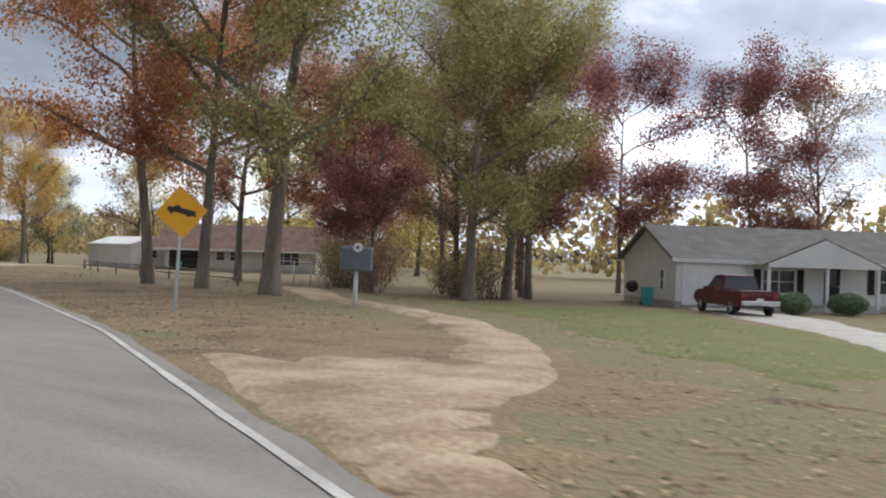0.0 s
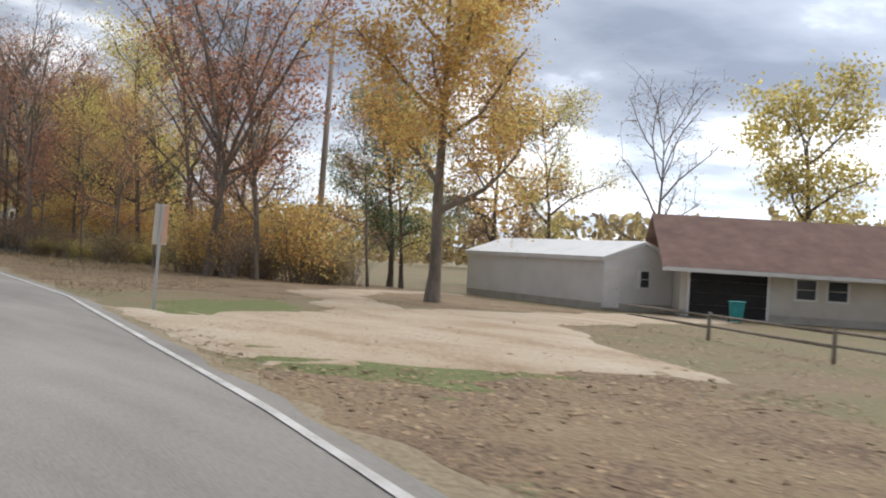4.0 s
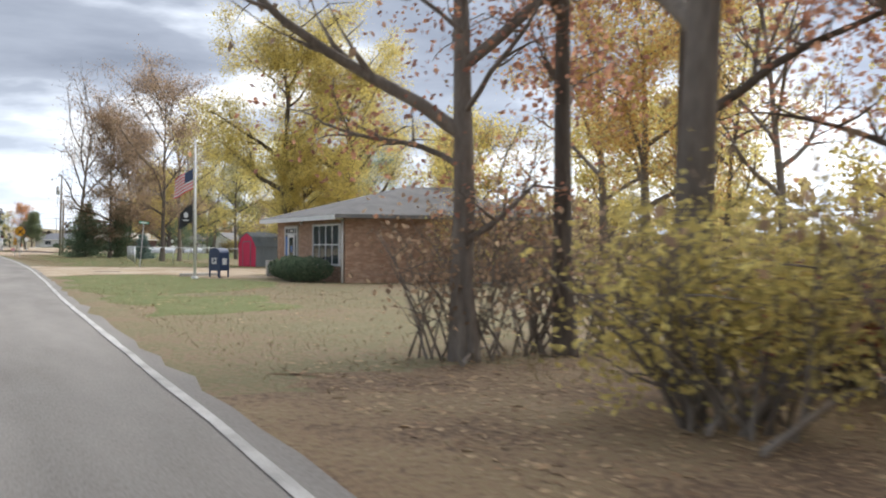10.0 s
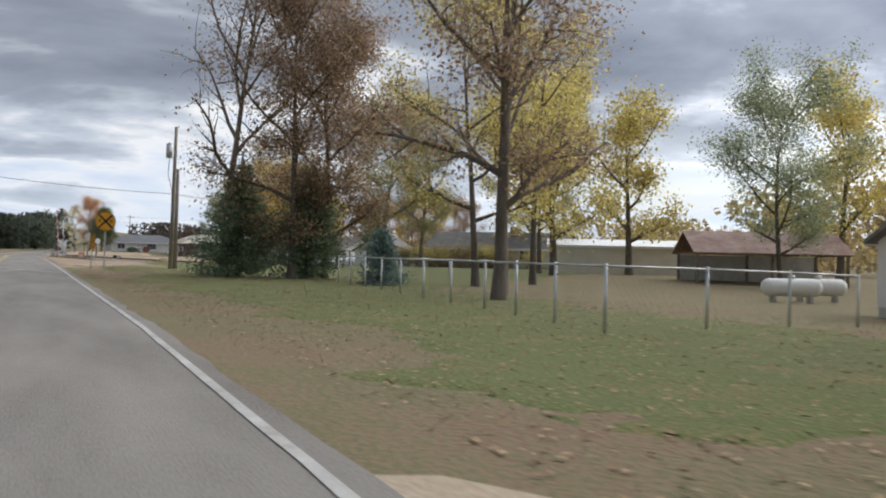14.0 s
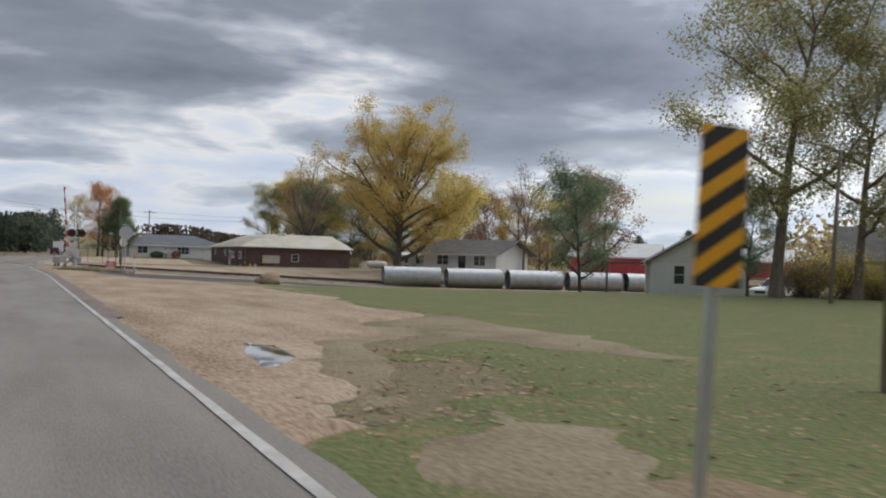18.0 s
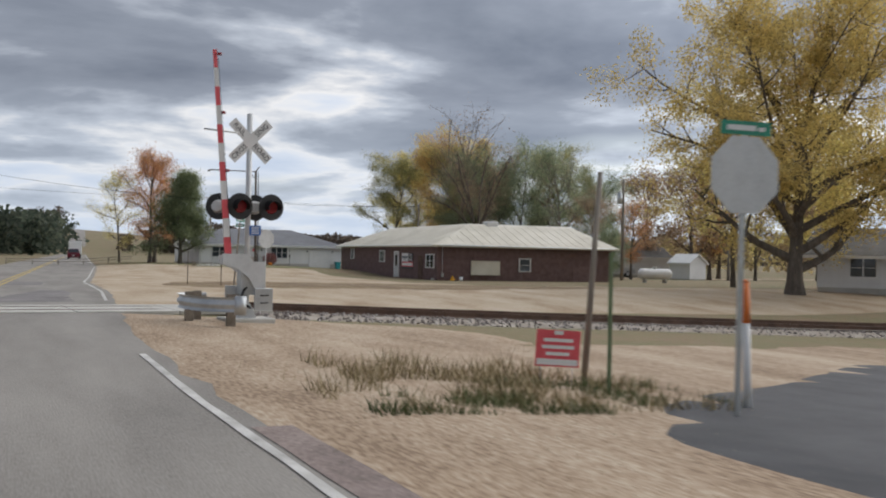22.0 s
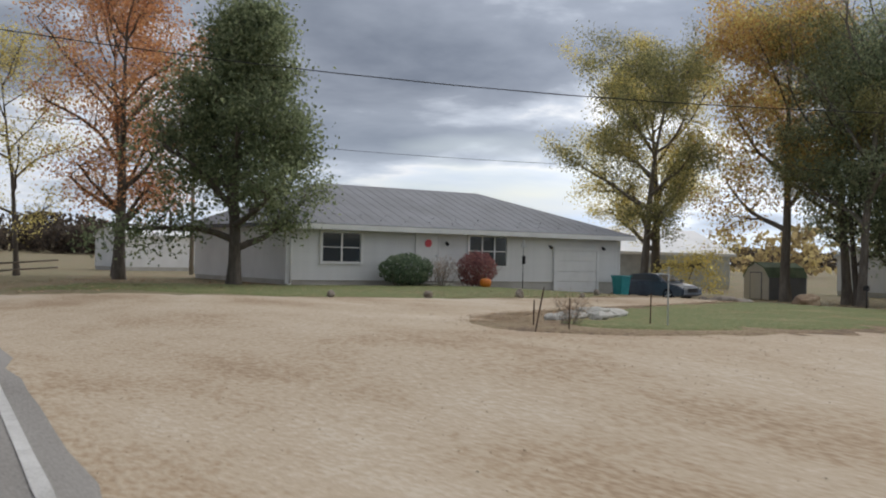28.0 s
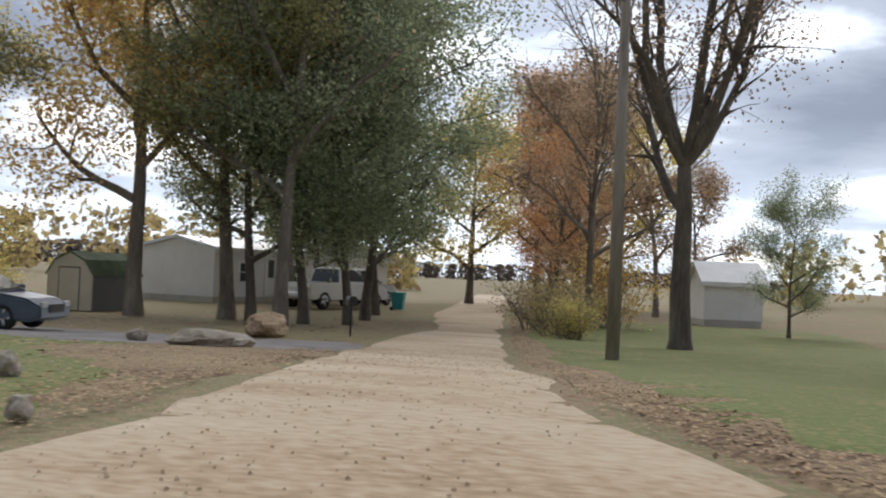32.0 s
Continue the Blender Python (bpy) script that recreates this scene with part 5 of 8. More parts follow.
plant([("orange_maple", 12.4, 188.0, 0.78), ("orange_maple", 13.4, 192.5, 0.8), ("thin_yellow", 10.0, 194, 0.66)], "orange maple beside the pear tree", "trees by the corner house")
plant([("yellow_maple", 44.6, 196, 0.8), ("gold_oak", 45, 187, 1.1), ("olive_oak", 46.6, 184.6, 0.85), ("green_tree", 45.6, 183.3, 1.0), ("green_tree", 46.2, 181.8, 1.0), ("green_tree", 47.5, 180.8, 0.95), ("green_tree", 51, 181.4, 1.1), ("green_tree", 56, 182.6, 1.1), ("olive_oak", 60, 188, 0.9), ("green_tree", 66, 189, 1.0), ("far_tree", 75, 192, 0.9), ("olive_oak", 40, 192, 0.8)], "autumn tree in a row along the gravel lane", "trees along the lane")
tree_at("old_bare_tree", 40.6, 170.3, "nearly bare tree with thick dark forked trunk", 0.9, 40)
plant([("brown_tree", 56, 174.0, 0.6), ("bare_tree", 52, 173.6, 0.8), ("brush", 46.5, 174.0, 0.9), ("green_shrub", 44.5, 173.2, 0.8), ("brush", 50, 174.8, 1.2), ("green_tree", 53.5, 166.8, 0.42), ("gold_shrub", 54, 173.0, 0.85), ("orange_maple", 62, 176, 0.6), ("far_tree", 70, 176, 0.9), ("far_gold", 80, 184, 0.9), ("far_tree", 95, 182, 1.0), ("bare_tree", 72, 172, 0.9), ("far_tree", 80, 170, 0.6)], "tree beside the far lane", "trees along the lane")

for k, (x, y, sc) in enumerate(((13.9, -61.9, 0.62), (15.6, -62.2, 0.7), (17.4, -62.6, 0.66))):
    tree_at("sapling", x, y, "slim yellow-leaved sapling before the brick wall", sc, k * 80, "tree", "saplings by the post office")
for k, (x, y, sc) in enumerate(((14.6, -62.0, 1.1), (16.5, -62.3, 1.25))):
    tree_at("yellow_twig", x, y, "twiggy yellow-leaved shrub before the brick wall", sc, k * 80, "shrub", "shrubs by the post office")
plant([("pine", 92, 146, 0.75), ("pine", 99, 143, 0.8), ("pine", 86, 150, 0.65)], "dark pine beyond the barns", "pines beyond the barns")


def far_woods(name, rows, mat, label, seed, leaf=1.7):
    """A distant wood: many clumps of leaves on a long bank."""
    r = random.Random(seed)
    cs = []
    for x0, y0, x1, y1, h, n in rows:
        for i in range(n):
            t = (i + r.random()) / n
            x, y = x0 + (x1 - x0) * t + r.gauss(0, 6), y0 + (y1 - y0) * t + r.gauss(0, 6)
            hh = h * (0.75 + 0.45 * noise.noise(Vector((x * 0.02, y * 0.02, seed))))
            wide = hh * r.uniform(0.22, 0.34)
            for _ in range(46):
                k = r.random()
                s = wide * math.sqrt(max(0.05, 1 - (1.5 * k - 0.6) ** 2))
                cs.append((x + r.gauss(0, 0.55) * s, y + r.gauss(0, 0.55) * s, gz(x, y) + hh * (0.06 + 0.94 * k)))
    ob = put(name, leaf_mesh(name, cs, leaf, r), mat)
    return tagged(ob, label, "woods", kind="stuff")


far_woods("far_woods", [(-500, 700, 30, 820, 15, 330), (60, 560, 500, 480, 13, 620), (48, 520, 150, 440, 11, 160), (500, 480, 640, 100, 12, 360)], M["far_brown"], "distant brown autumn woods on the ridge", 5)
far_woods("far_woods", [(-90, 260, -34, 700, 14, 260), (-160, 120, -90, 260, 14, 160), (-38, 340, 8, 690, 13, 260), (-60, 338, 3, 345, 13, 150), (-6, 345, 14, 690, 14, 260)], M["far_conifer"], "dark green woods on the hill", 6)
far_woods("far_woods", [(60, -260, 70, -60, 11, 260), (75, -60, 80, 60, 10, 160), (95, 60, 120, 160, 10, 140), (120, 200, 110, 330, 9, 120)], M["brush"], "olive and brown woods behind the houses", 7, 0.95)
far_woods("far_woods", [(-120, -330, -70, -120, 11, 220), (-62, -120, -60, 80, 10, 160)], M["rust_leaf"], "russet woods across the road", 8, 0.95)


# ---------------------------------------------------------------- signs
def lettering(text, size, mat, parent, m, extrude=0.002, name="lettering"):
    cu = bpy.data.curves.new(name, "FONT")
    cu.body, cu.size, cu.extrude, cu.align_x, cu.align_y, cu.resolution_u = text, size, extrude, "CENTER", "CENTER", 2
    tmp = bpy.data.objects.new(name, cu)
    scene.collection.objects.link(tmp)
    me = bpy.data.meshes.new_from_object(tmp.evaluated_get(bpy.context.evaluated_depsgraph_get()))
    bpy.data.objects.remove(tmp)
    me.materials.clear()
    return put(name, me, mat, parent, m=m)


FRONT = pose(0, 0, 0, 90)  # lays what is drawn in x and y upright, facing -y


def plate(pts, thick=0.004, y=0.0):
    return outline(pts, y - thick, y)


def ring_pts(r, n, turn=0.0):
    return [(r * math.cos(2 * math.pi * i / n + turn), r * math.sin(2 * math.pi * i / n + turn)) for i in range(n)]


def shifted(pts, x, z):
    return [(a + x, b + z) for a, b in pts]


def post_part(parent, h, r=0.03, mat="galv", name="post", x=0.0, y=0.03):
    return part(name, boxes((x - r, y - r * 0.6, -0.3, x + r, y + r * 0.6, h), bevel=0.006), M[mat], parent)


def along(y):
    """Degrees by which the road turns from +y, for signs that face the traffic."""
    return math.degrees(math.atan2(-(road_x(y + 4) - road_x(y - 4)), 8.0))


def sign_thing(name, label, x, y, turn, lean=0.0, category="road sign", side=0.0):
    return thing(name, label, category, pose(x, y, gz(x, y), side, lean, turn))


# low-clearance warning
s = sign_thing("warning_sign", "yellow diamond sign with low truck silhouette on steel post", -21.7, -221.9, along(-222), 2.0)
post_part(s, 2.35)
part("panel", plate(shifted(ring_pts(0.56, 4, 0.14), 0, 2.10)), M["sign_yellow"], s)
part("truck_symbol", outline(shifted([(-0.30, 0.10), (-0.30, 0.02), (-0.26, 0.0), (-0.24, -0.04), (-0.19, -0.04), (-0.17, 0.0), (0.10, -0.05), (0.12, -0.09), (0.17, -0.09), (0.19, -0.06), (0.32, -0.09), (0.29, -0.02), (0.30, 0.03), (-0.02, 0.09), (-0.04, 0.13), (-0.12, 0.145), (-0.16, 0.10)], 0, 2.10), -0.010, -0.004), M["black"], s)
# bus stop ahead
s = sign_thing("warning_sign", "lime diamond sign with bus symbol and arrow on steel post", -12.2, -189.0, along(-189), 1.5)
post_part(s, 2.5)
part("panel", plate(shifted(ring_pts(0.54, 4), 0, 2.53)), M["sign_lime"], s)
part("arrow", outline(shifted([(0, 0.47), (0.17, 0.24), (0.06, 0.24), (0.06, 0.16), (-0.06, 0.16), (-0.06, 0.24), (-0.17, 0.24)], 0, 2.53), -0.009, -0.004), M["black"], s)
part("bus_symbol", outline(shifted([(-0.17, -0.25), (-0.17, 0.02), (-0.13, 0.09), (0.13, 0.09), (0.17, 0.02), (0.17, -0.25), (0.13, -0.25), (0.13, -0.20), (-0.13, -0.20), (-0.13, -0.25)], 0, 2.53), -0.009, -0.004), M["black"], s)
part("windscreen_mark", outline(shifted([(-0.13, -0.07), (-0.13, 0.03), (0.13, 0.03), (0.13, -0.07)], 0, 2.53), -0.012, -0.0095), M["sign_lime"], s)
part("stop_mark", outline(shifted(ring_pts(0.055, 8, 0.39), -0.28, 2.49), -0.009, -0.004), M["sign_red"], s)
part("flash_mark", outline(shifted([(0.22, 0.02), (0.28, -0.03), (0.22, -0.08), (0.32, -0.03)], 0, 2.46), -0.009, -0.004), M["black"], s)
# the back of a tall narrow sign
s = sign_thing("road_sign", "back of tall narrow cream sign on steel post", -7.3, -165.2, along(-165), 1.8)
post_part(s, 2.0, 0.028, y=-0.03)
part("panel", plate([(-0.135, 1.22), (0.135, 1.22), (0.135, 2.0), (-0.135, 2.0)], 0.004, 0.004), M["cream_siding"], s)
# the reflection on the bare panel is painted on as a salmon strip
part("edge_band", plate([(0.03, 1.24), (0.125, 1.24), (0.125, 1.98), (0.03, 1.98)], 0.003, -0.001), M["salmon"], s)
# small round marker and mail board by the dirt drive
s = sign_thing("mailbox", "large dark mailbox on white post with round reflector", -14.83, -220.0, -48, 1.0, "mailbox")
part("post", rods(((0, 0, -0.2), (0, 0, 0.95), 0.06), n=8), M["white"], s)
part("box", boxes((-0.42, -0.2, 0.95, 0.42, 0.2, 1.62), bevel=0.04), M["grey_paint"], s)
part("box_door", boxes((-0.36, -0.215, 1.0, 0.36, -0.201, 1.56), bevel=0.005), M["grey_paint"], s)
part("stake", rods(((0.04, 0, 1.6), (0.04, 0, 1.74), 0.02), n=6), M["black"], s)
part("reflector", plate(shifted(ring_pts(0.13, 16), 0.04, 1.60), 0.012, -0.218), M["white"], s)
part("reflector_mark", plate(shifted(ring_pts(0.05, 10), 0.04, 1.60), 0.004, -0.232), M["car_grey"], s)
# railway warning
s = sign_thing("warning_sign", "round yellow railway warning sign with black cross", 3.45, 15.8, 0, 0.8)
post_part(s, 2.9)
part("panel", plate(shifted(ring_pts(0.48, 40), 0, 2.55)), M["sign_yellow"], s)
for a in (45, -45):
    part("cross_bar", boxes((-0.45, -0.009, -0.045, 0.45, -0.0042 - 0.001 * (a > 0), 0.045)), M["black"], s, m=Matrix.Translation((0, 0, 2.55)) @ Matrix.Rotation(radians(a), 4, "Y"))
bm = bmesh.new()
R0, R1, n = 0.465, 0.445, 40
va = [[bm.verts.new((r * math.cos(2 * math.pi * i / n), -0.0062, 2.55 + r * math.sin(2 * math.pi * i / n))) for i in range(n)] for r in (R0, R1)]
for i in range(n):
    bm.faces.new((va[0][i], va[0][(i + 1) % n], va[1][(i + 1) % n], va[1][i]))
part("border", bm, M["black"], s)
for lx in (-0.27, 0.27):
    lettering("R", 0.27, M["black"], s, Matrix.Translation((lx, -0.007, 2.55)) @ FRONT)
# small black plaque on a stake
s = sign_thing("plaque", "small tilted black plaque with white marks on a stake", 3.86, 15.42, 0, 10, "plaque")
part("stake", rods(((0, 0.02, -0.2), (0, 0.02, 0.85), 0.008)), M["galv"], s)
part("plate", boxes((-0.17, -0.006, 0.78, 0.17, 0.004, 0.9)), M["black"], s)
part("mark", boxes((0.0, -0.010, 0.805, 0.06, -0.007, 0.875), (0.075, -0.010, 0.805, 0.135, -0.007, 0.875)), M["white"], s)
# striped object marker
s = sign_thing("object_marker", "leaning black and yellow striped object marker", 3.46, 26.62, 0, 2.6)
post_part(s, 1.95)
part("panel", boxes((-0.15, -0.006, 1.16, 0.15, 0.0, 1.98)), M["sign_yellow"], s)
for i in range(7):
    z = 0.93 + i * 0.18
    lo_, hi_ = 1.16, 1.98
    ring = [(-0.15, z), (0.15, z + 0.2), (0.15, z + 0.29), (-0.15, z + 0.09)]
    kept = []
    for (xa, za), (xb, zb) in zip(ring, ring[1:] + ring[:1]):
        if lo_ <= za <= hi_:
            kept.append((xa, za))
        for lim in (lo_, hi_):
            if (za - lim) * (zb - lim) < 0:
                kept.append((xa + (xb - xa) * (lim - za) / (zb - za), lim))
    if len(kept) > 2:
        mid = (sum(x for x, _ in kept) / len(kept), sum(q for _, q in kept) / len(kept))
        kept.sort(key=lambda q: math.atan2(q[1] - mid[1], q[0] - mid[0]))
        part("stripe", outline(kept, -0.010, -0.0065), M["black"], s)


def blade(parent, z, turn, w=0.62, h=0.15, lean=0.0):
    b = part("name_blade", boxes((-w / 2, -0.004, z, w / 2, 0.004, z + h)), M["sign_green"], parent, m=pose(0, 0, 0, 0, lean, turn))
    for sy in (-0.007, 0.005):
        part("name_bar", boxes((-w * 0.38, sy, z + h * 0.32, w * 0.2, sy + 0.002, z + h * 0.7), (w * 0.24, sy, z + h * 0.32, w * 0.38, sy + 0.002, z + h * 0.6)), M["white"], b)
    return b


def stop_back(name, label, x, y, turn, z, blades=False, post_h=2.95):
    s = sign_thing(name, label, x, y, turn, 0.6)
    post_part(s, post_h, 0.03)
    oct_pts = shifted(ring_pts(0.45, 8, math.pi / 8), 0, z)
    part("panel", plate(oct_pts, 0.004, 0.0), M["alum"], s)
    if blades:
        blade(s, post_h, 0)
    return s


stop_back("stop_sign", "back of octagonal stop sign with green street blade", 6.85, 90.3, -6, 2.62, True, 3.05)
stop_back("stop_sign", "back of octagonal stop sign on steel post", 10.3, 127.6, 24, 2.2, False, 2.6)
s = sign_thing("street_sign", "leaning grey post with two green street blades", 8.9, 127.7, 20, 5.0)
post_part(s, 2.95, 0.035, "old_wood")
blade(s, 2.95, 20)
blade(s, 2.72, 110, 0.5)
s = sign_thing("street_sign", "leaning post with green street blade at the yard's corner", 7.64, -32.7, 0, 5.0)
post_part(s, 2.55, 0.03, "galv")
blade(s, 2.55, 10)
# posts beside the tracks
s = thing("fence_post", "dark green steel fence post", "post", facing(6.5, 92.3, 0))
post_part(s, 1.75, 0.025, "needle")
s = thing("wooden_pole", "thin weathered leaning wooden pole", "pole", pose(6.9, 93.6, gz(6.9, 93.6), 0, 4))
part("shaft", rods(((0, 0, -0.2), (0, 0, 2.9), 0.05, 0.035)), M["pole_wood"], s)
s = thing("yard_sign", "red yard sign with white lettering on wire legs", "sign", pose(6.22, 93.2, gz(6.22, 93.2) - 0.12, 0, 3, -12))
part("panel", boxes((-0.30, -0.006, 0.35, 0.30, 0.006, 0.83)), M["sign_red"], s)
for z, w in ((0.70, 0.20), (0.61, 0.22), (0.52, 0.16)):
    part("text_bar", boxes((-w, -0.009, z - 0.025, w, -0.0065, z + 0.02)), M["white"], s)
part("white_band", boxes((-0.28, -0.009, 0.37, 0.28, -0.0065, 0.45)), M["white"], s)
part("crest", boxes((-0.06, -0.009, 0.77, 0.06, -0.0065, 0.82)), M["white"], s)
for lx in (-0.22, 0.22):
    part("wire_leg", rods(((lx, 0, -0.1), (lx, 0, 0.6), 0.005), n=5), M["galv"], s)
s = thing("marker_post", "white pipeline marker post with orange cap", "marker post", pose(7.55, 91.0, gz(7.55, 91.0) + 0.05, 0, -2.5))
part("post", rods(((0, 0, -0.2), (0, 0, 0.95), 0.045, 0.045), n=12), M["white"], s)
part("cap", rods(((0, 0, 0.95), (0, 0, 1.42), 0.047, 0.044), ((0, 0, 1.42), (0, 0, 1.46), 0.044, 0.02), n=12), M["orange"], s)
# island posts
for x, y in ((7.2, 130.1), (8.5, 128.7)):
    s = thing("delineator_post", "thin rusty steel delineator post", "post", facing(x, y, 0), group="delineator posts")
    post_part(s, 1.55, 0.018, "rail_steel")
# street lamp on a wooden pole
s = thing("street_lamp", "old wooden pole with long horizontal lamp bracket", "street lamp", pose(10.2, 129.2, gz(10.2, 129.2), 0, -1.0, 16))
part("pole", rods(((0, 0, -0.3), (0, 0, 5.42), 0.065, 0.05), n=10), M["bark_dark"], s)
part("bracket", rods(((0.2, 0, 5.62), (-0.05, 0, 5.35), 0.025), ((0, 0, 5.38), (-2.3, 0, 5.36), 0.025), ((-0.35, 0, 5.38), (0, 0, 5.0), 0.016), ((-2.3, 0, 5.36), (-2.45, 0, 5.3), 0.04)), M["bark_dark"], s)
part("conduit", rods(((0.12, -0.02, 0.1), (0.12, -0.02, 5.4), 0.02)), M["black"], s)

# ---------------------------------------------------------------- railway crossing
RW = pose(0.9, 108.4, 0.06, 0, 0, 4.5)  # along the track, seen from the crossing's middle


def track_point(u, v):
    p = RW @ Vector((u, v, 0))
    return p.x, p.y, (gz(p.x, p.y) + 0.06)


def rail_strip(name, v0, w, h, u0, u1, lift, mat, label, parent=None):
    verts, faces = [], []
    us = list(np.arange(u0, u1 + 0.1, 2.0))
    for u in us:
        for v, z in ((v0 - w, 0), (v0 - w * 0.45, h * 0.35), (v0 - w * 0.5, h), (v0 + w * 0.5, h), (v0 + w * 0.45, h * 0.35), (v0 + w, 0)):
            x, y, zz = track_point(u, v)
            verts.append((x, y, zz + lift + z))
    for k in range(len(us) - 1):
        for i in range(5):
            a = k * 6 + i
            faces.append((a, a + 1, a + 7, a + 6))
    ob = put(name, raw_mesh(name, verts, faces), mat)
    me = ob.data
    if parent is not None:
        ob.parent = parent
        return ob
    return tagged(ob, label, "rail", kind="structure")


for v in (-0.72, 0.72):
    rail_strip("rail", v, 0.07, 0.17, 4.2, 80, 0.02, M["rail_steel"], "rusty steel railway rail")
    rail_strip("rail", v, 0.07, 0.17, -60, 4.3, -0.162, M["rail_steel"], "rusty steel rail set flush in the crossing")
verts, faces = [], []
us = list(np.arange(4.2, 80, 1.5))
for u in us:
    for v, z in ((-2.9, -0.16), (-1.6, 0.02), (1.6, 0.02), (2.9, -0.16)):
        x, y, zz = track_point(u, v)
        verts.append((x, y, zz + z))
for k in range(len(us) - 1):
    for i in range(3):
        a = k * 4 + i
        faces.append((a, a + 4, a + 5, a + 1))
tagged(put("ballast_bed", raw_mesh("ballast_bed", verts, faces), M["stone"]), "bed of grey ballast under the railway track", "ballast", kind="structure")
# ballast stones
rb = random.Random(9)
verts, faces = [], []
for i in range(5200):
    u = 4.0 + 46 * rb.random() ** 1.5
    v = rb.choice((-1, 1)) * rb.uniform(0.9, 3.3) if rb.random() < 0.8 else rb.uniform(-0.6, 0.6)
    x, y, zz = track_point(u, v)
    if abs(v) > 3.0 and rb.random() < 0.5:
        continue
    z = zz + (0.03 if abs(v) < 1.6 else 0.03 - 0.138 * (abs(v) - 1.6))
    r = rb.uniform(0.03, 0.075)
    b = len(verts)
    for k in range(6):
        d = ((1, 0, 0), (-1, 0, 0), (0, 1, 0), (0, -1, 0), (0, 0, 1), (0, 0, -1))[k]
        verts.append(tuple(c + r * dd * rb.uniform(0.6, 1.2) + rb.uniform(-0.01, 0.01) for c, dd in zip((x, y, z), d)))
    faces += [(b, b + 2, b + 4), (b + 2, b + 1, b + 4), (b + 1, b + 3, b + 4), (b + 3, b, b + 4), (b + 2, b, b + 5), (b + 1, b + 2, b + 5), (b + 3, b + 1, b + 5), (b, b + 3, b + 5)]
tagged(put("ballast_stones", raw_mesh("ballast_stones", verts, faces), M["ballast"]), "loose grey and pink ballast stones", "ballast", kind="stuff")
# sleepers
sleeper_me = None
for i in range(70):
    u = 4.6 + i * 0.55
    x, y, zz = track_point(u, 0)
    if sleeper_me is None:
        bm = boxes((-0.11, -1.3, -0.10, 0.11, 1.3, 0.035), bevel=0.015)
        sleeper_me = bpy.data.meshes.new("sleeper")
        bm.to_mesh(sleeper_me)
        bm.free()
    ob = put("sleeper", sleeper_me, M["bark"], m=pose(x, y, zz - 0.005, 0, 0, 4.5))
    tagged(ob, "dark weathered timber sleeper", "sleeper", "track sleepers", "structure")
# concrete crossing panels
for k, u in enumerate((-7.2, -4.8, -2.4, 0.0, 2.4)):
    for v0, v1 in ((-1.62, -0.80), (-0.64, 0.64), (0.80, 1.62)):
        x, y, zz = track_point(u, 0)
        ob = part("crossing_panel", boxes((0.015, v0, -0.1, 2.385, v1, 0.0), bevel=0.012), M["concrete"], None, m=pose(x, y, zz, 0, 0, 4.5))
        tagged(ob, "pale concrete level-crossing panel", "crossing panel", "crossing panels", "structure")

# crossing signal
s = thing("crossing_signal", "railway crossing signal with raised gate, crossbuck and lamps", "crossing signal", pose(4.54, 104.57, gz(4.54, 104.57), 0, 0, 3))
part("foundation", boxes((-0.55, -0.5, -0.2, 0.55, 0.5, 0.10), bevel=0.02), M["concrete"], s)
part("mast", rods(((0, 0, 0.1), (0, 0, 4.75), 0.065), n=14), M["alum"], s)
part("mast_base", prism(bmesh.new(), [(-0.22, 0.1), (0.22, 0.1), (0.08, 0.42), (-0.08, 0.42)], -0.1, 0.1), M["alum"], s)
cb = new("crossbuck")
cb.parent = s
cb.matrix_basis = Matrix.Translation((0, -0.09, 4.12))
for a, word, sp in ((45, "CROSSING", 1), (-45, "RAILROAD", -1)):
    dy = 0.0 if a > 0 else 0.012
    b = part("blade", boxes((-0.61, -0.006 + dy, -0.115, 0.61, 0.003 + dy, 0.115)), M["white"], cb, m=Matrix.Rotation(radians(-a), 4, "Y"))
    lettering(word[:4] if a > 0 else word[:4], 0.17, M["black"], b, Matrix.Translation((-0.36, -0.008 + dy, 0)) @ FRONT)
    lettering(word[4:], 0.17, M["black"], b, Matrix.Translation((0.36, -0.008 + dy, 0)) @ FRONT)


def lamp_head(parent, x, y, z, flip):
    h = new("lamp")
    h.parent = parent
    h.matrix_basis = pose(x, y, z, 0, 0, flip)
    bm = bmesh.new()
    rod(bm, (0, -0.02, 0), (0, 0.01, 0), 0.30, 0.30, 28)
    part("background", bm, M["black"], h)
    part("housing", rods(((0, 0.01, 0), (0, 0.20, 0), 0.16, 0.11), n=16), M["alum"], h)
    part("lens", rods(((0, -0.05, 0), (0, -0.02, 0), 0.13, 0.15), n=20), M["red_lens"], h)
    bm = bmesh.new()
    n = 14
    ra = [[bm.verts.new((r * math.cos(a), yy, r * math.sin(a) + dz)) for a in [math.pi * (-0.12 + 1.24 * i / n) for i in range(n + 1)]] for r, yy, dz in ((0.165, -0.02, 0), (0.15, -0.24, -0.01))]
    for i in range(n):
        bm.faces.new((ra[0][i], ra[0][i + 1], ra[1][i + 1], ra[1][i]))
    bmesh.ops.solidify(bm, geom=bm.faces[:], thickness=0.006)
    part("hood", bm, M["black"], h)


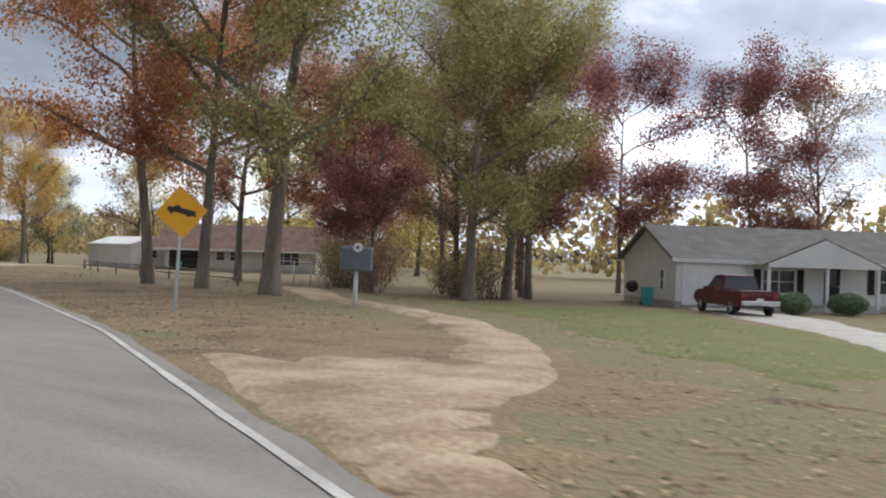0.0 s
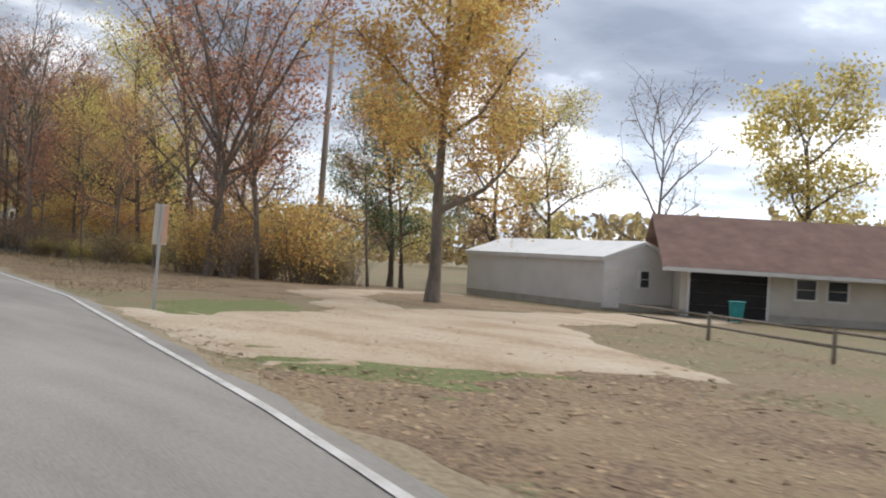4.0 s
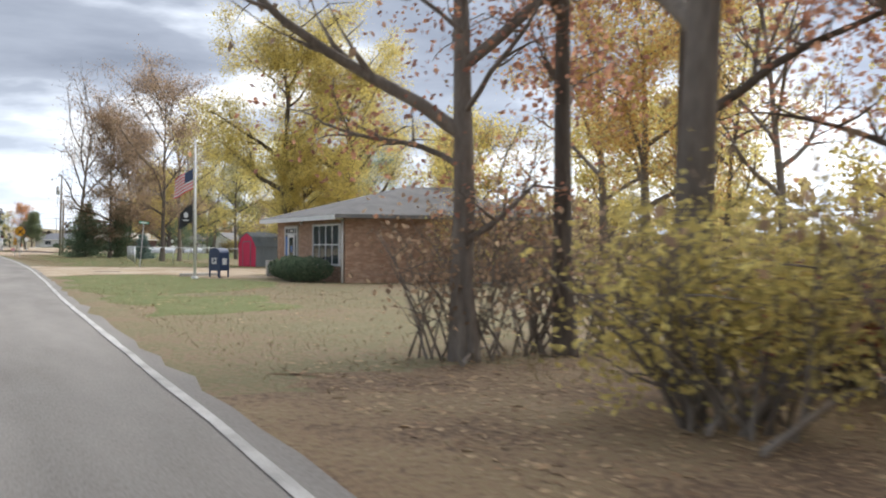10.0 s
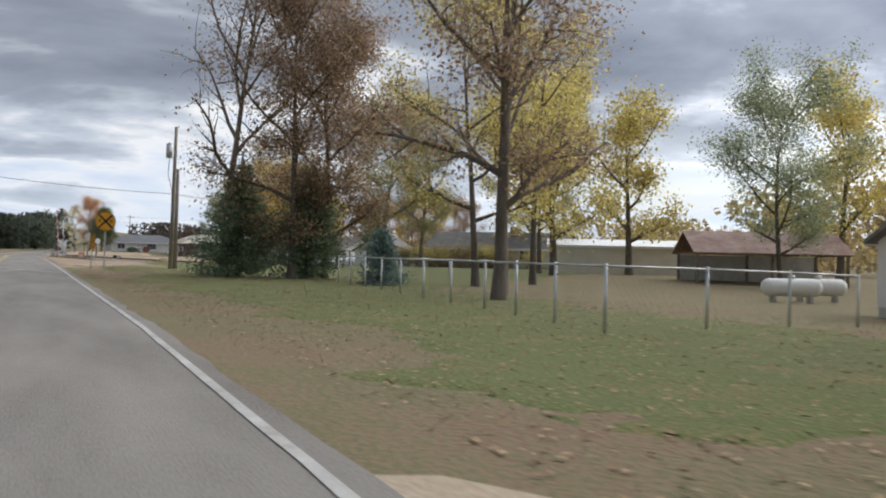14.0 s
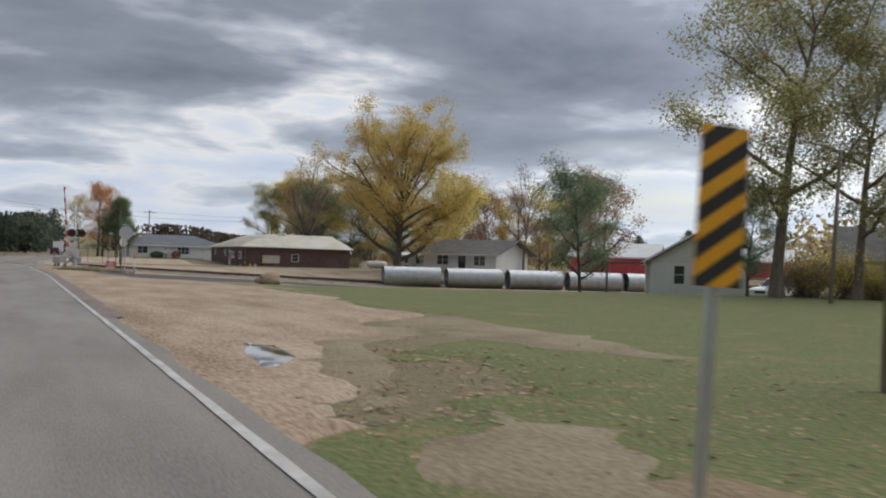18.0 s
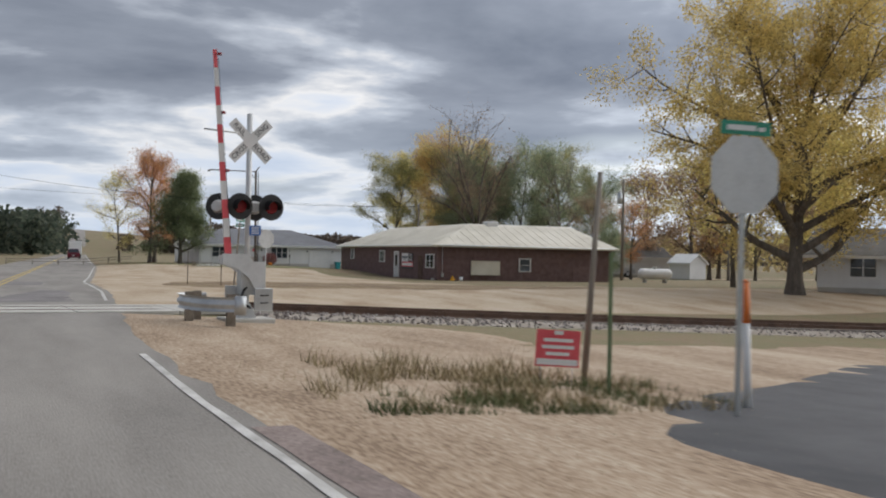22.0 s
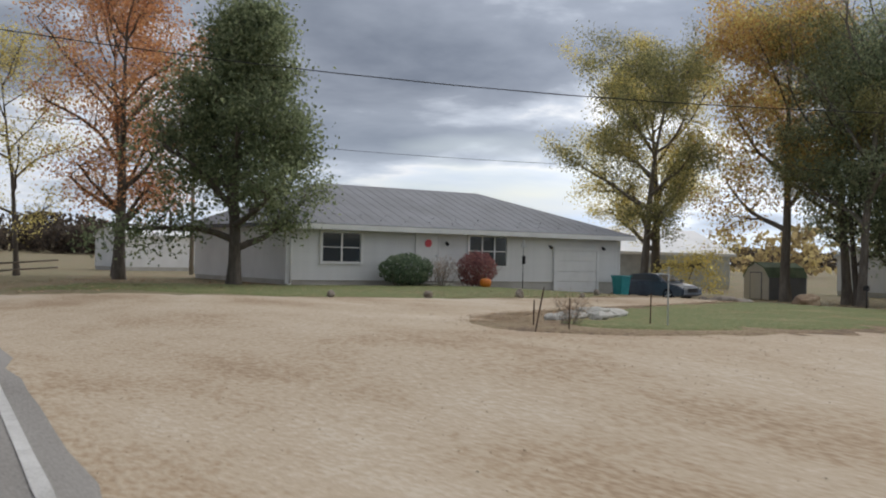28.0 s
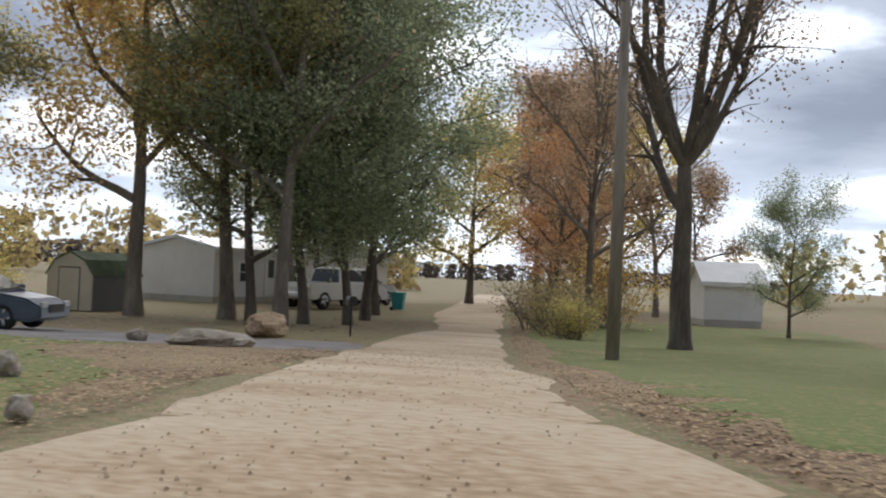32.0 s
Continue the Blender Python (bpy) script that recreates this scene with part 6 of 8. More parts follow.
part("lamp_arm", rods(((-0.62, 0, 2.72), (0.50, 0, 2.72), 0.025), n=8), M["alum"], s)
for lx, ly, f in ((-0.25, -0.24, 8), (0.47, -0.24, 8), (-0.62, 0.24, 150), (0.22, 0.24, 165)):
    lamp_head(s, lx, ly, 2.62, f)
part("notice", boxes((0.02, -0.10, 1.98, 0.28, -0.085, 2.2), bevel=0.003), M["sign_blue"], s, "small blue notice with white lines")
for i in range(5):
    part("notice_bar", boxes((0.06, -0.104, 2.01 + i * 0.036, 0.24, -0.1005, 2.028 + i * 0.036)), M["white"], s)
part("gate_mechanism", prism(bmesh.new(), [(-0.62, 1.32), (-0.62, 1.55), (-0.02, 1.55), (0.06, 1.38), (0.34, 1.38), (0.36, 0.80), (0.14, 0.72), (-0.02, 1.0), (-0.30, 1.22)], -0.30, -0.22), M["alum"], s)
part("gate_mechanism", prism(bmesh.new(), [(-0.60, 1.32), (-0.60, 1.52), (-0.05, 1.52), (0.04, 1.36), (0.34, 1.36), (0.36, 0.80), (0.14, 0.72), (-0.02, 1.0), (-0.30, 1.22)], 0.14, 0.22), M["alum"], s)
part("motor_box", boxes((-0.18, -0.2, 0.62, 0.22, 0.2, 1.2), bevel=0.02), M["galv"], s)
part("counterweight", boxes((0.10, -0.36, 0.28, 0.52, -0.30, 0.78), bevel=0.01), M["galv"], s)
part("counterweight", boxes((-0.42, 0.24, 0.36, -0.06, 0.30, 0.82), bevel=0.01), M["galv"], s)
for bz in (0.45, 0.62):
    part("bolt", rods(((0.22, -0.42, bz), (0.42, -0.37, bz), 0.014), n=6), M["black"], s)
bm = bmesh.new()
cab = [Vector((0.10, -0.1, 0.92)), Vector((-0.12, -0.22, 0.72)), Vector((-0.20, -0.22, 0.48)), Vector((-0.05, -0.14, 0.40)), Vector((0.12, -0.06, 0.3)), Vector((0.16, 0.0, 0.05))]
for a, b in zip(cab, cab[1:]):
    rod(bm, a, b, 0.03, 0.03, 8)
part("cable", bm, M["black"], s)
arm = new("gate_arm")
arm.parent = s
arm.matrix_basis = pose(-0.50, -0.26, 1.5, 0, -5.0, 0)
L, z, k = 4.6, 0.0, 0
while z < L:
    z1 = min(L, z + 0.42)
    wd = 0.075 - 0.035 * z / L
    part("arm_band", boxes((-wd, -0.025, z, wd, 0.025, z1)), M["sign_red"] if k % 2 == 0 else M["white"], arm)
    z, k = z1, k + 1
for lz in (1.9, 3.2, 4.5):
    part("arm_lamp", rods(((0.05, -0.03, lz), (0.14, -0.03, lz), 0.035), n=10), M["red_lens"], arm)
part("arm_wire", rods(((0.07, -0.04, 0.3), (0.06, -0.04, 4.4), 0.006), n=4), M["black"], arm)
part("arm_stay", rods(((-0.35, 0, 2.85), (0.45, 0.1, 2.75), 0.02), n=6), M["alum"], arm)

# curved guard rail round the signal
s = thing("guardrail", "curved galvanised guard rail on short timber posts", "guard rail", pose(3.4, 103.5, gz(3.4, 103.5)))
corners = [Vector(p) for p in ((0.30, 1.42), (-0.10, 1.38), (-0.38, 1.10), (-0.45, 0.55), (-0.36, -0.20), (-0.18, -0.85), (0.16, -1.22), (0.44, -1.38))]
path = []
for i in range(len(corners) - 1):
    p0, p1, p2, p3 = corners[max(0, i - 1)], corners[i], corners[i + 1], corners[min(len(corners) - 1, i + 2)]
    for k in range(5):
        t = k / 5
        path.append(tuple(0.5 * (2 * p1 + (p2 - p0) * t + (2 * p0 - 5 * p1 + 4 * p2 - p3) * t * t + (3 * p1 - p0 - 3 * p2 + p3) * t ** 3)))
path.append(tuple(corners[-1]))
prof = [(0.0, 0.0), (0.05, 0.035), (0.05, 0.075), (0.0, 0.125), (0.0, 0.175), (0.05, 0.225), (0.05, 0.265), (0.0, 0.30)]
verts, faces = [], []
for i, (x, y) in enumerate(path):
    x0, y0 = path[max(0, i - 1)]
    x1, y1 = path[min(len(path) - 1, i + 1)]
    d = Vector((x1 - x0, y1 - y0)).normalized()
    nx, ny = d.y, -d.x
    for o, z in prof:
        verts.append((x - nx * o, y - ny * o, 0.31 + z))
m_ = len(prof)
for i in range(len(path) - 1):
    for j in range(m_ - 1):
        faces.append((i * m_ + j, (i + 1) * m_ + j, (i + 1) * m_ + j + 1, i * m_ + j + 1))
ob = put("beam", raw_mesh("beam", verts, faces, True), M["galv"], s)
part("end_shoe", rods(((0.50, -1.42, 0.26), (0.50, -1.42, 0.64), 0.12), n=14), M["galv"], s)
for px, py in ((-0.20, 0.62), (0.42, -0.85), (0.05, 1.15)):
    part("post", boxes((px - 0.09, py - 0.07, -0.3, px + 0.09, py + 0.09, 0.66), bevel=0.01), M["old_wood"], s)


# ---------------------------------------------------------------- vehicles
def wheel(parent, x, y, r=0.33, w=0.21, rim="alum"):
    wh = new("wheel")
    wh.parent = parent
    wh.matrix_basis = Matrix.Translation((x, y, r))
    bm = bmesh.new()
    n = 24
    prof = [(-w / 2, r * 0.66), (-w / 2, r * 0.93), (-w * 0.36, r), (w * 0.36, r), (w / 2, r * 0.93), (w / 2, r * 0.66)]
    rings = [[bm.verts.new((rr * math.cos(2 * math.pi * i / n), yy, rr * math.sin(2 * math.pi * i / n))) for i in range(n)] for yy, rr in prof]
    for a, b in zip(rings, rings[1:]):
        for i in range(n):
            bm.faces.new((a[i], a[(i + 1) % n], b[(i + 1) % n], b[i])).smooth = True
    part("tyre", bm, M["rubber"], wh)
    sgn = 1 if y > 0 else -1
    bm = bmesh.new()
    rod(bm, (0, -w * 0.3, 0), (0, w * 0.3, 0), r * 0.20, r * 0.20, 12)
    for k in range(5):
        a = 2 * math.pi * k / 5
        rod(bm, (0.1 * r * math.cos(a), sgn * w * 0.28, 0.1 * r * math.sin(a)), (0.64 * r * math.cos(a), sgn * w * 0.34, 0.64 * r * math.sin(a)), r * 0.10, r * 0.14, 6)
    part("rim", bm, M[rim], wh)
    # solid black disc that stands for the shade behind the spokes
    bm = bmesh.new()
    rod(bm, (0, -w * 0.18, 0), (0, w * 0.18, 0), r * 0.66, r * 0.66, 20)
    part("wheel_well", bm, M["black"], wh)


def vehicle(name, label, m, prof, cabin, width, paint, wheels, r=0.33, glass_in=0.06, extra=None, category="car"):
    """A car: the lower body's outline and the cabin's outline, both seen from the side, front at +x."""
    ob = thing(name, label, category, m)
    hw = width / 2
    bm = outline(prof, -hw, hw)
    bmesh.ops.bevel(bm, geom=[e for e in bm.edges if abs(e.verts[0].co.y - e.verts[1].co.y) < 1e-5], offset=0.07, segments=2, affect="EDGES")
    for f in bm.faces:
        f.smooth = False
    part("body", bm, M[paint], ob)
    bm = bmesh.new()
    low = [(cabin[0][0], cabin[0][1]), (cabin[-1][0], cabin[-1][1])]
    n = len(cabin)
    zb = cabin[0][1]
    zt = max(z for _, z in cabin)
    tap = lambda z: hw - 0.03 - 0.20 * (z - zb) / (zt - zb)
    A = [bm.verts.new((x, -tap(z), z)) for x, z in cabin]
    B = [bm.verts.new((x, tap(z), z)) for x, z in cabin]
    bm.faces.new(A)
    bm.faces.new(B[::-1])
    for i in range(n):
        bm.faces.new((A[i], B[i], B[(i + 1) % n], A[(i + 1) % n]))
    bmesh.ops.recalc_face_normals(bm, faces=bm.faces)
    bmesh.ops.bevel(bm, geom=bm.edges[:], offset=0.03, segments=2, affect="EDGES")
    part("cabin", bm, M[paint], ob)
    cx, cz = sum(x for x, _ in cabin) / n, sum(z for _, z in cabin) / n
    # side windows, windscreen and rear window lie just outside the cabin
    inner = [(cx + (x - cx) * 0.86, cz + (z - cz) * 0.74 + 0.02) for x, z in cabin]
    for sgn, nm in ((-1, "side_window"), (1, "side_window")):
        bm = bmesh.new()
        vs = [bm.verts.new((x, sgn * (tap(z) + 0.012), z)) for x, z in inner]
        bm.faces.new(vs if sgn < 0 else vs[::-1])
        part(nm, bm, M["glass"], ob)
    for (x0, z0), (x1, z1), nm in ((cabin[0], cabin[1], "rear_window"), (cabin[-1], cabin[-2], "windscreen")):
        d = 0.014 if nm == "windscreen" else -0.014
        bm = bmesh.new()
        pts = []
        for t in (0.1, 0.92):
            x, z = x0 + (x1 - x0) * t, z0 + (z1 - z0) * t
            pts.append((x + d, z))
        (xa, za), (xb, zb2) = pts
        vs = [bm.verts.new(v) for v in ((xa, -tap(za) + 0.1, za + 0.012), (xa, tap(za) - 0.1, za + 0.012), (xb, tap(zb2) - 0.1, zb2 + 0.012), (xb, -tap(zb2) + 0.1, zb2 + 0.012))]
        bm.faces.new(vs)
        part(nm, bm, M["glass"], ob)
    for wx in wheels:
        for sgn in (-1, 1):
            wheel(ob, wx, sgn * (hw - 0.10), r)
    xs = [x for x, _ in prof]
    front, back = max(xs), min(xs)
    zmid = sum(z for _, z in prof) / len(prof)
    for sgn in (-1, 1):
        part("headlight", boxes((front - 0.10, sgn * hw * 0.74 - 0.16, zmid - 0.02, front + 0.012, sgn * hw * 0.74 + 0.16, zmid + 0.12), bevel=0.02), M["car_silver"], ob)
        part("tail_light", boxes((back - 0.012, sgn * hw * 0.78 - 0.13, zmid, back + 0.1, sgn * hw * 0.78 + 0.13, zmid + 0.18), bevel=0.02), M["red_lens"], ob)
    part("grille", boxes((front - 0.02, -0.45, zmid - 0.16, front + 0.015, 0.45, zmid + 0.05)), M["black"], ob)
    part("number_plate", boxes((back - 0.02, -0.15, zmid - 0.1, back - 0.005, 0.15, zmid + 0.04)), M["white"], ob)
    for sgn in (-1, 1):
        part("mirror", boxes((cabin[-1][0] - 0.3, sgn * (hw + 0.06) - 0.07, cabin[-1][1] + 0.02, cabin[-1][0] - 0.15, sgn * (hw + 0.06) + 0.07, cabin[-1][1] + 0.16), bevel=0.02), M[paint], ob)
    return ob


SEDAN = ([(-2.35, 0.35), (-2.4, 0.62), (-2.3, 0.98), (-1.7, 1.02), (1.0, 0.98), (2.0, 0.82), (2.38, 0.62), (2.4, 0.36), (2.1, 0.24), (-2.1, 0.24)], [(-1.95, 0.98), (-1.05, 1.38), (-0.2, 1.45), (0.5, 1.40), (1.25, 0.96)])
SUV = ([(-2.2, 0.40), (-2.25, 0.75), (-2.2, 1.08), (1.0, 1.08), (2.05, 0.98), (2.25, 0.75), (2.25, 0.42), (2.0, 0.30), (-2.0, 0.30)], [(-2.15, 1.06), (-1.95, 1.68), (-0.5, 1.74), (0.45, 1.68), (1.15, 1.06)])


def pickup(label, m, paint):
    prof = [(-2.85, 0.50), (-2.88, 0.95), (-2.82, 1.15), (1.2, 1.15), (2.45, 1.08), (2.75, 0.92), (2.8, 0.55), (2.5, 0.42), (-2.6, 0.42)]
    cabin = [(-0.75, 1.12), (-0.62, 1.82), (0.0, 1.86), (0.55, 1.80), (1.25, 1.12)]
    ob = vehicle("pickup_truck", label, m, prof, cabin, 1.96, paint, (-1.85, 1.85), 0.39, category="pickup truck")
    part("bed_floor", boxes((-2.72, -0.8, 1.148, -0.85, 0.8, 1.158)), M["black"], ob)
    part("bumper", boxes((-3.02, -0.9, 0.5, -2.86, 0.9, 0.72), bevel=0.03), M["galv"], ob)
    return ob


def on_ground(x, y, deg):
    return pose(x, y, gz(x, y) + 0.01, 0, 0, deg)


pickup("maroon extended-cab pickup truck parked on the drive", on_ground(4.4, -221.6, 49) @ Matrix.Scale(0.84, 4), "truck_red")
vehicle("car", "maroon saloon car parked under the maple", on_ground(23.4, -26.0, 150) @ Matrix.Scale(0.76, 4), *SEDAN, 1.8, "truck_red", (-1.45, 1.45))
vehicle("car", "slate-grey saloon car parked beside the white house", on_ground(32.8, 183.3, -78) @ Matrix.Scale(0.74, 4), *SEDAN, 1.85, "car_grey", (-1.42, 1.42))
vehicle("car", "maroon sport utility car driving far down the road", on_ground(road_x(255) + 0.1, 255, 86.5), *SUV, 1.85, "truck_red", (-1.4, 1.4), 0.36)
pickup("white pickup truck parked in a far yard", on_ground(60.5, 186.0, -20), "car_white")
pickup("silver pickup truck parked in a far yard", on_ground(66.5, 187.2, -15), "car_silver")
pickup("old white pickup truck parked behind the culverts", on_ground(56, 86, 200), "car_white")
s = thing("box_truck", "white box truck far down the road", "truck", on_ground(road_x(285) + 0.1, 285, 86.5))
part("cargo_box", boxes((-3.2, -1.15, 0.8, 1.4, 1.15, 3.2), bevel=0.04), M["car_white"], s)
part("cab", boxes((1.5, -1.0, 0.5, 3.2, 1.0, 2.2), bevel=0.12), M["car_white"], s)
part("chassis", boxes((-3.2, -0.5, 0.45, 3.0, 0.5, 0.8)), M["black"], s)
for wx in (-2.2, 2.2):
    for sg in (-1, 1):
        wheel(s, wx, sg * 0.95, 0.42)
s = thing("mailbox", "dark mailbox on a thin steel post by the lane", "mailbox", facing(38.5, 177.6, -60))
part("post", rods(((0, 0, -0.2), (0, 0, 0.72), 0.025)), M["black"], s)
part("box", outline([(-0.10, 0.70), (0.10, 0.70), (0.10, 0.82), (0.06, 0.90), (-0.06, 0.90), (-0.10, 0.82)], -0.22, 0.22), M["black"], s)
part("number_bar", boxes((0.101, -0.12, 0.74, 0.106, 0.08, 0.80)), M["white"], s)


# ---------------------------------------------------------------- post office details
def bricks_on(parent, length, z0, z1, m, holes=(), singles=300, seed=1):
    """Courses of bricks laid on a wall that faces -y; the first ones in the stretch are single pieces, the rest are joined."""
    r = random.Random(seed)
    me = bpy.data.meshes.new("brick")
    bm = boxes((0.005, -0.012, 0.005, 0.198, 0.0, 0.066))
    bm.to_mesh(me)
    bm.free()
    verts, faces, made = [], [], 0
    rows = int((z1 - z0) / 0.072)
    for j in range(rows):
        z = z0 + j * 0.072
        x = -0.1 * (j % 2)
        while x < length - 0.02:
            a, b = max(0.0, x), min(length, x + 0.203)
            if b - a > 0.06 and not any(a < hx1 and b > hx0 and z < hz1 and z + 0.072 > hz0 for hx0, hz0, hx1, hz1 in holes):
                whole = b - a > 0.2
                if whole and made < singles and 2.9 < a < 9.9:
                    put("brick", me, M["tan_brick"], parent, m=m @ Matrix.Translation((a, 0, z)))
                    made += 1
                else:
                    k = len(verts)
                    o = -0.012 - r.uniform(0, 0.003)
                    for vx, vy, vz in ((a + 0.005, o, z + 0.005), (b - 0.005, o, z + 0.005), (b - 0.005, o, z + 0.067), (a + 0.005, o, z + 0.067), (a + 0.005, 0, z + 0.005), (b - 0.005, 0, z + 0.005), (b - 0.005, 0, z + 0.067), (a + 0.005, 0, z + 0.067)):
                        verts.append((vx, vy, vz))
                    faces += [(k, k + 1, k + 2, k + 3), (k + 3, k + 2, k + 6, k + 7), (k, k + 4, k + 5, k + 1), (k, k + 3, k + 7, k + 4), (k + 1, k + 5, k + 6, k + 2)]
            x += 0.203
    ob = put("brickwork", raw_mesh("brickwork", verts, faces), M["tan_brick"], parent, m=m)
    ob["kind"] = "stuff"


po_wall = [c for c in po.children if c.name.startswith("wall")][0]
bricks_on(po_wall, 8.65, 0.05, 2.57, Matrix.Identity(4), [(1.14, 0.0, 2.95, 2.25), (5.0, 0.66, 8.2, 2.26)])
bricks_on(po_wall, 8.8, 0.05, 2.57, Matrix.Translation((8.65, 0, 0)) @ Matrix.Rotation(radians(90), 4, "Z"), singles=0, seed=2)
wall_window(po, 6.6, 0.74, 3.0, 1.44, -0.02, 3, 0.07)
s = new("entrance")
s.parent = po
part("door_frame", boxes((1.16, -0.05, 0.05, 1.26, 0.04, 2.22), (2.82, -0.05, 0.05, 2.92, 0.04, 2.22), (1.26, -0.05, 2.13, 2.82, 0.04, 2.22), (1.60, -0.05, 0.05, 1.67, 0.04, 2.13), (2.50, -0.05, 0.05, 2.57, 0.04, 2.13), (1.26, -0.05, 1.87, 2.82, 0.04, 1.94)), M["alum"], s)
part("pane", boxes((1.26, -0.02, 0.1, 1.60, 0.0, 1.87), (2.57, -0.02, 0.1, 2.82, 0.0, 1.87), (1.26, -0.02, 1.94, 2.82, 0.0, 2.13)), M["glass"], s)
part("door_leaf", boxes((1.67, -0.04, 0.06, 1.76, 0.0, 1.87), (2.41, -0.04, 0.06, 2.50, 0.0, 1.87), (1.76, -0.04, 0.06, 2.41, 0.0, 0.2), (1.76, -0.04, 1.76, 2.41, 0.0, 1.87), (1.76, -0.04, 0.92, 2.41, 0.0, 0.99)), M["white_trim"], s)
part("door_pane", boxes((1.76, -0.02, 0.2, 2.41, -0.01, 0.92), (1.76, -0.02, 0.99, 2.41, -0.01, 1.76)), M["glass"], s)
part("notice", boxes((1.30, -0.03, 0.35, 1.52, -0.021, 1.80)), M["sign_blue"], s, "tall blue notice beside the door")
part("notice", boxes((2.0, -0.03, 1.15, 2.2, -0.021, 1.38)), M["sign_blue"], s)
part("number_bar", boxes((1.9, -0.03, 1.98, 2.3, -0.021, 2.09)), M["white"], s)
s = thing("ash_bin", "grey concrete litter bin beside the entrance", "bin", facing(10.35, -51.1, 0))
part("tub", rods(((0, 0, -0.05), (0, 0, 0.62), 0.16, 0.19), ((0, 0, 0.62), (0, 0, 0.68), 0.20, 0.17), n=14), M["concrete"], s)
part("downspout", rods(((8.56, -0.08, 0.0), (8.56, -0.08, 2.42), 0.045), ((8.56, -0.08, 2.38), (8.56, -0.6, 2.52), 0.045), n=8), M["white_trim"], po)
part("porch_light", rods(((3.6, -0.12, 2.3), (3.6, -0.02, 2.36), 0.06)), M["white"], po)
for k, (x, y) in enumerate(((9.7, -56.4), (9.3, -57.9), (9.5, -59.3))):
    tree_at("dark_hedge", x, y, "clipped dark evergreen hedge before the brick wall", 0.85, k * 70, "hedge", "post office hedge")
s = thing("flagpole", "tall white steel flagpole with gathered flags", "flagpole", pose(6.25, -55.0, gz(6.25, -55)))
part("pole", rods(((0, 0, -0.2), (0, 0, 5.35), 0.06, 0.038), n=14), M["white"], s)
part("base_collar", rods(((0, 0, -0.05), (0, 0, 0.08), 0.14), n=14), M["white"], s)
part("finial", rods(((0, 0, 5.35), (0, 0, 5.46), 0.045, 0.02), n=10), M["alum"], s)
part("halyard", rods(((-0.09, 0, 1.2), (-0.07, 0, 5.2), 0.006), n=4), M["white"], s)


def flag_sheet(parent, w, h, stripes, seed, m):
    """A flag that hangs slantwise from its hoist in light wind: stripes along its length and a canton."""
    def at(u, v):
        sag = -0.62 * u * h * (0.9 + 0.1 * v)
        return (-u * w * 0.80, 0.10 * math.sin(u * 7 + v * 2 + seed) * u, -v * h * (1 - 0.12 * u) + sag)
    n = len(stripes)
    for i, mat in enumerate(stripes):
        v0, v1 = i / n, (i + 1) / n
        verts, faces = [], []
        for k in range(13):
            for v in (v0, v1):
                verts.append(at(k / 12, v))
        for k in range(12):
            faces.append((2 * k, 2 * k + 1, 2 * k + 3, 2 * k + 2))
        me = raw_mesh("stripe", verts, faces, True)
        put("stripe", me, mat, parent, m=m)
    return at


s = thing("flag", "striped red and white flag with blue canton", "flag", pose(6.17, -55.0, 4.3, 0, 0, -35))
at = flag_sheet(s, 1.0, 0.8, [M["sign_red"] if i % 2 == 0 else M["white"] for i in range(13)], 0.5, Matrix.Identity(4))
verts, faces = [], []
for k in range(7):
    for j in range(4):
        p = at(k / 6 * 0.42, j / 3 * 7 / 13)
        verts.append((p[0], p[1] - 0.008, p[2]))
for k in range(6):
    for j in range(3):
        faces.append((k * 4 + j, k * 4 + j + 1, k * 4 + j + 5, k * 4 + j + 4))
put("canton", raw_mesh("canton", verts, faces, True), M["mail_blue"], s, "dark blue canton")
put("canton", raw_mesh("canton", [(x, y + 0.016, z) for x, y, z in verts], faces, True), M["mail_blue"], s)
s = thing("flag", "black flag with pale round emblem", "flag", pose(6.17, -55.0, 2.95, 0, 0, -35))
at = flag_sheet(s, 0.7, 0.7, [M["black"]], 1.5, Matrix.Identity(4))
c0 = Vector(at(0.45, 0.45))
part("emblem", outline([(c0.x + 0.09 * math.cos(a), c0.z + 0.11 * math.sin(a)) for a in np.linspace(0, 2 * math.pi, 18)[:-1]], c0.y - 0.07, c0.y - 0.06), M["white"], s)
part("lettering_bar", boxes((c0.x - 0.12, c0.y - 0.07, c0.z - 0.22, c0.x + 0.12, c0.y - 0.06, c0.z - 0.18)), M["white"], s)


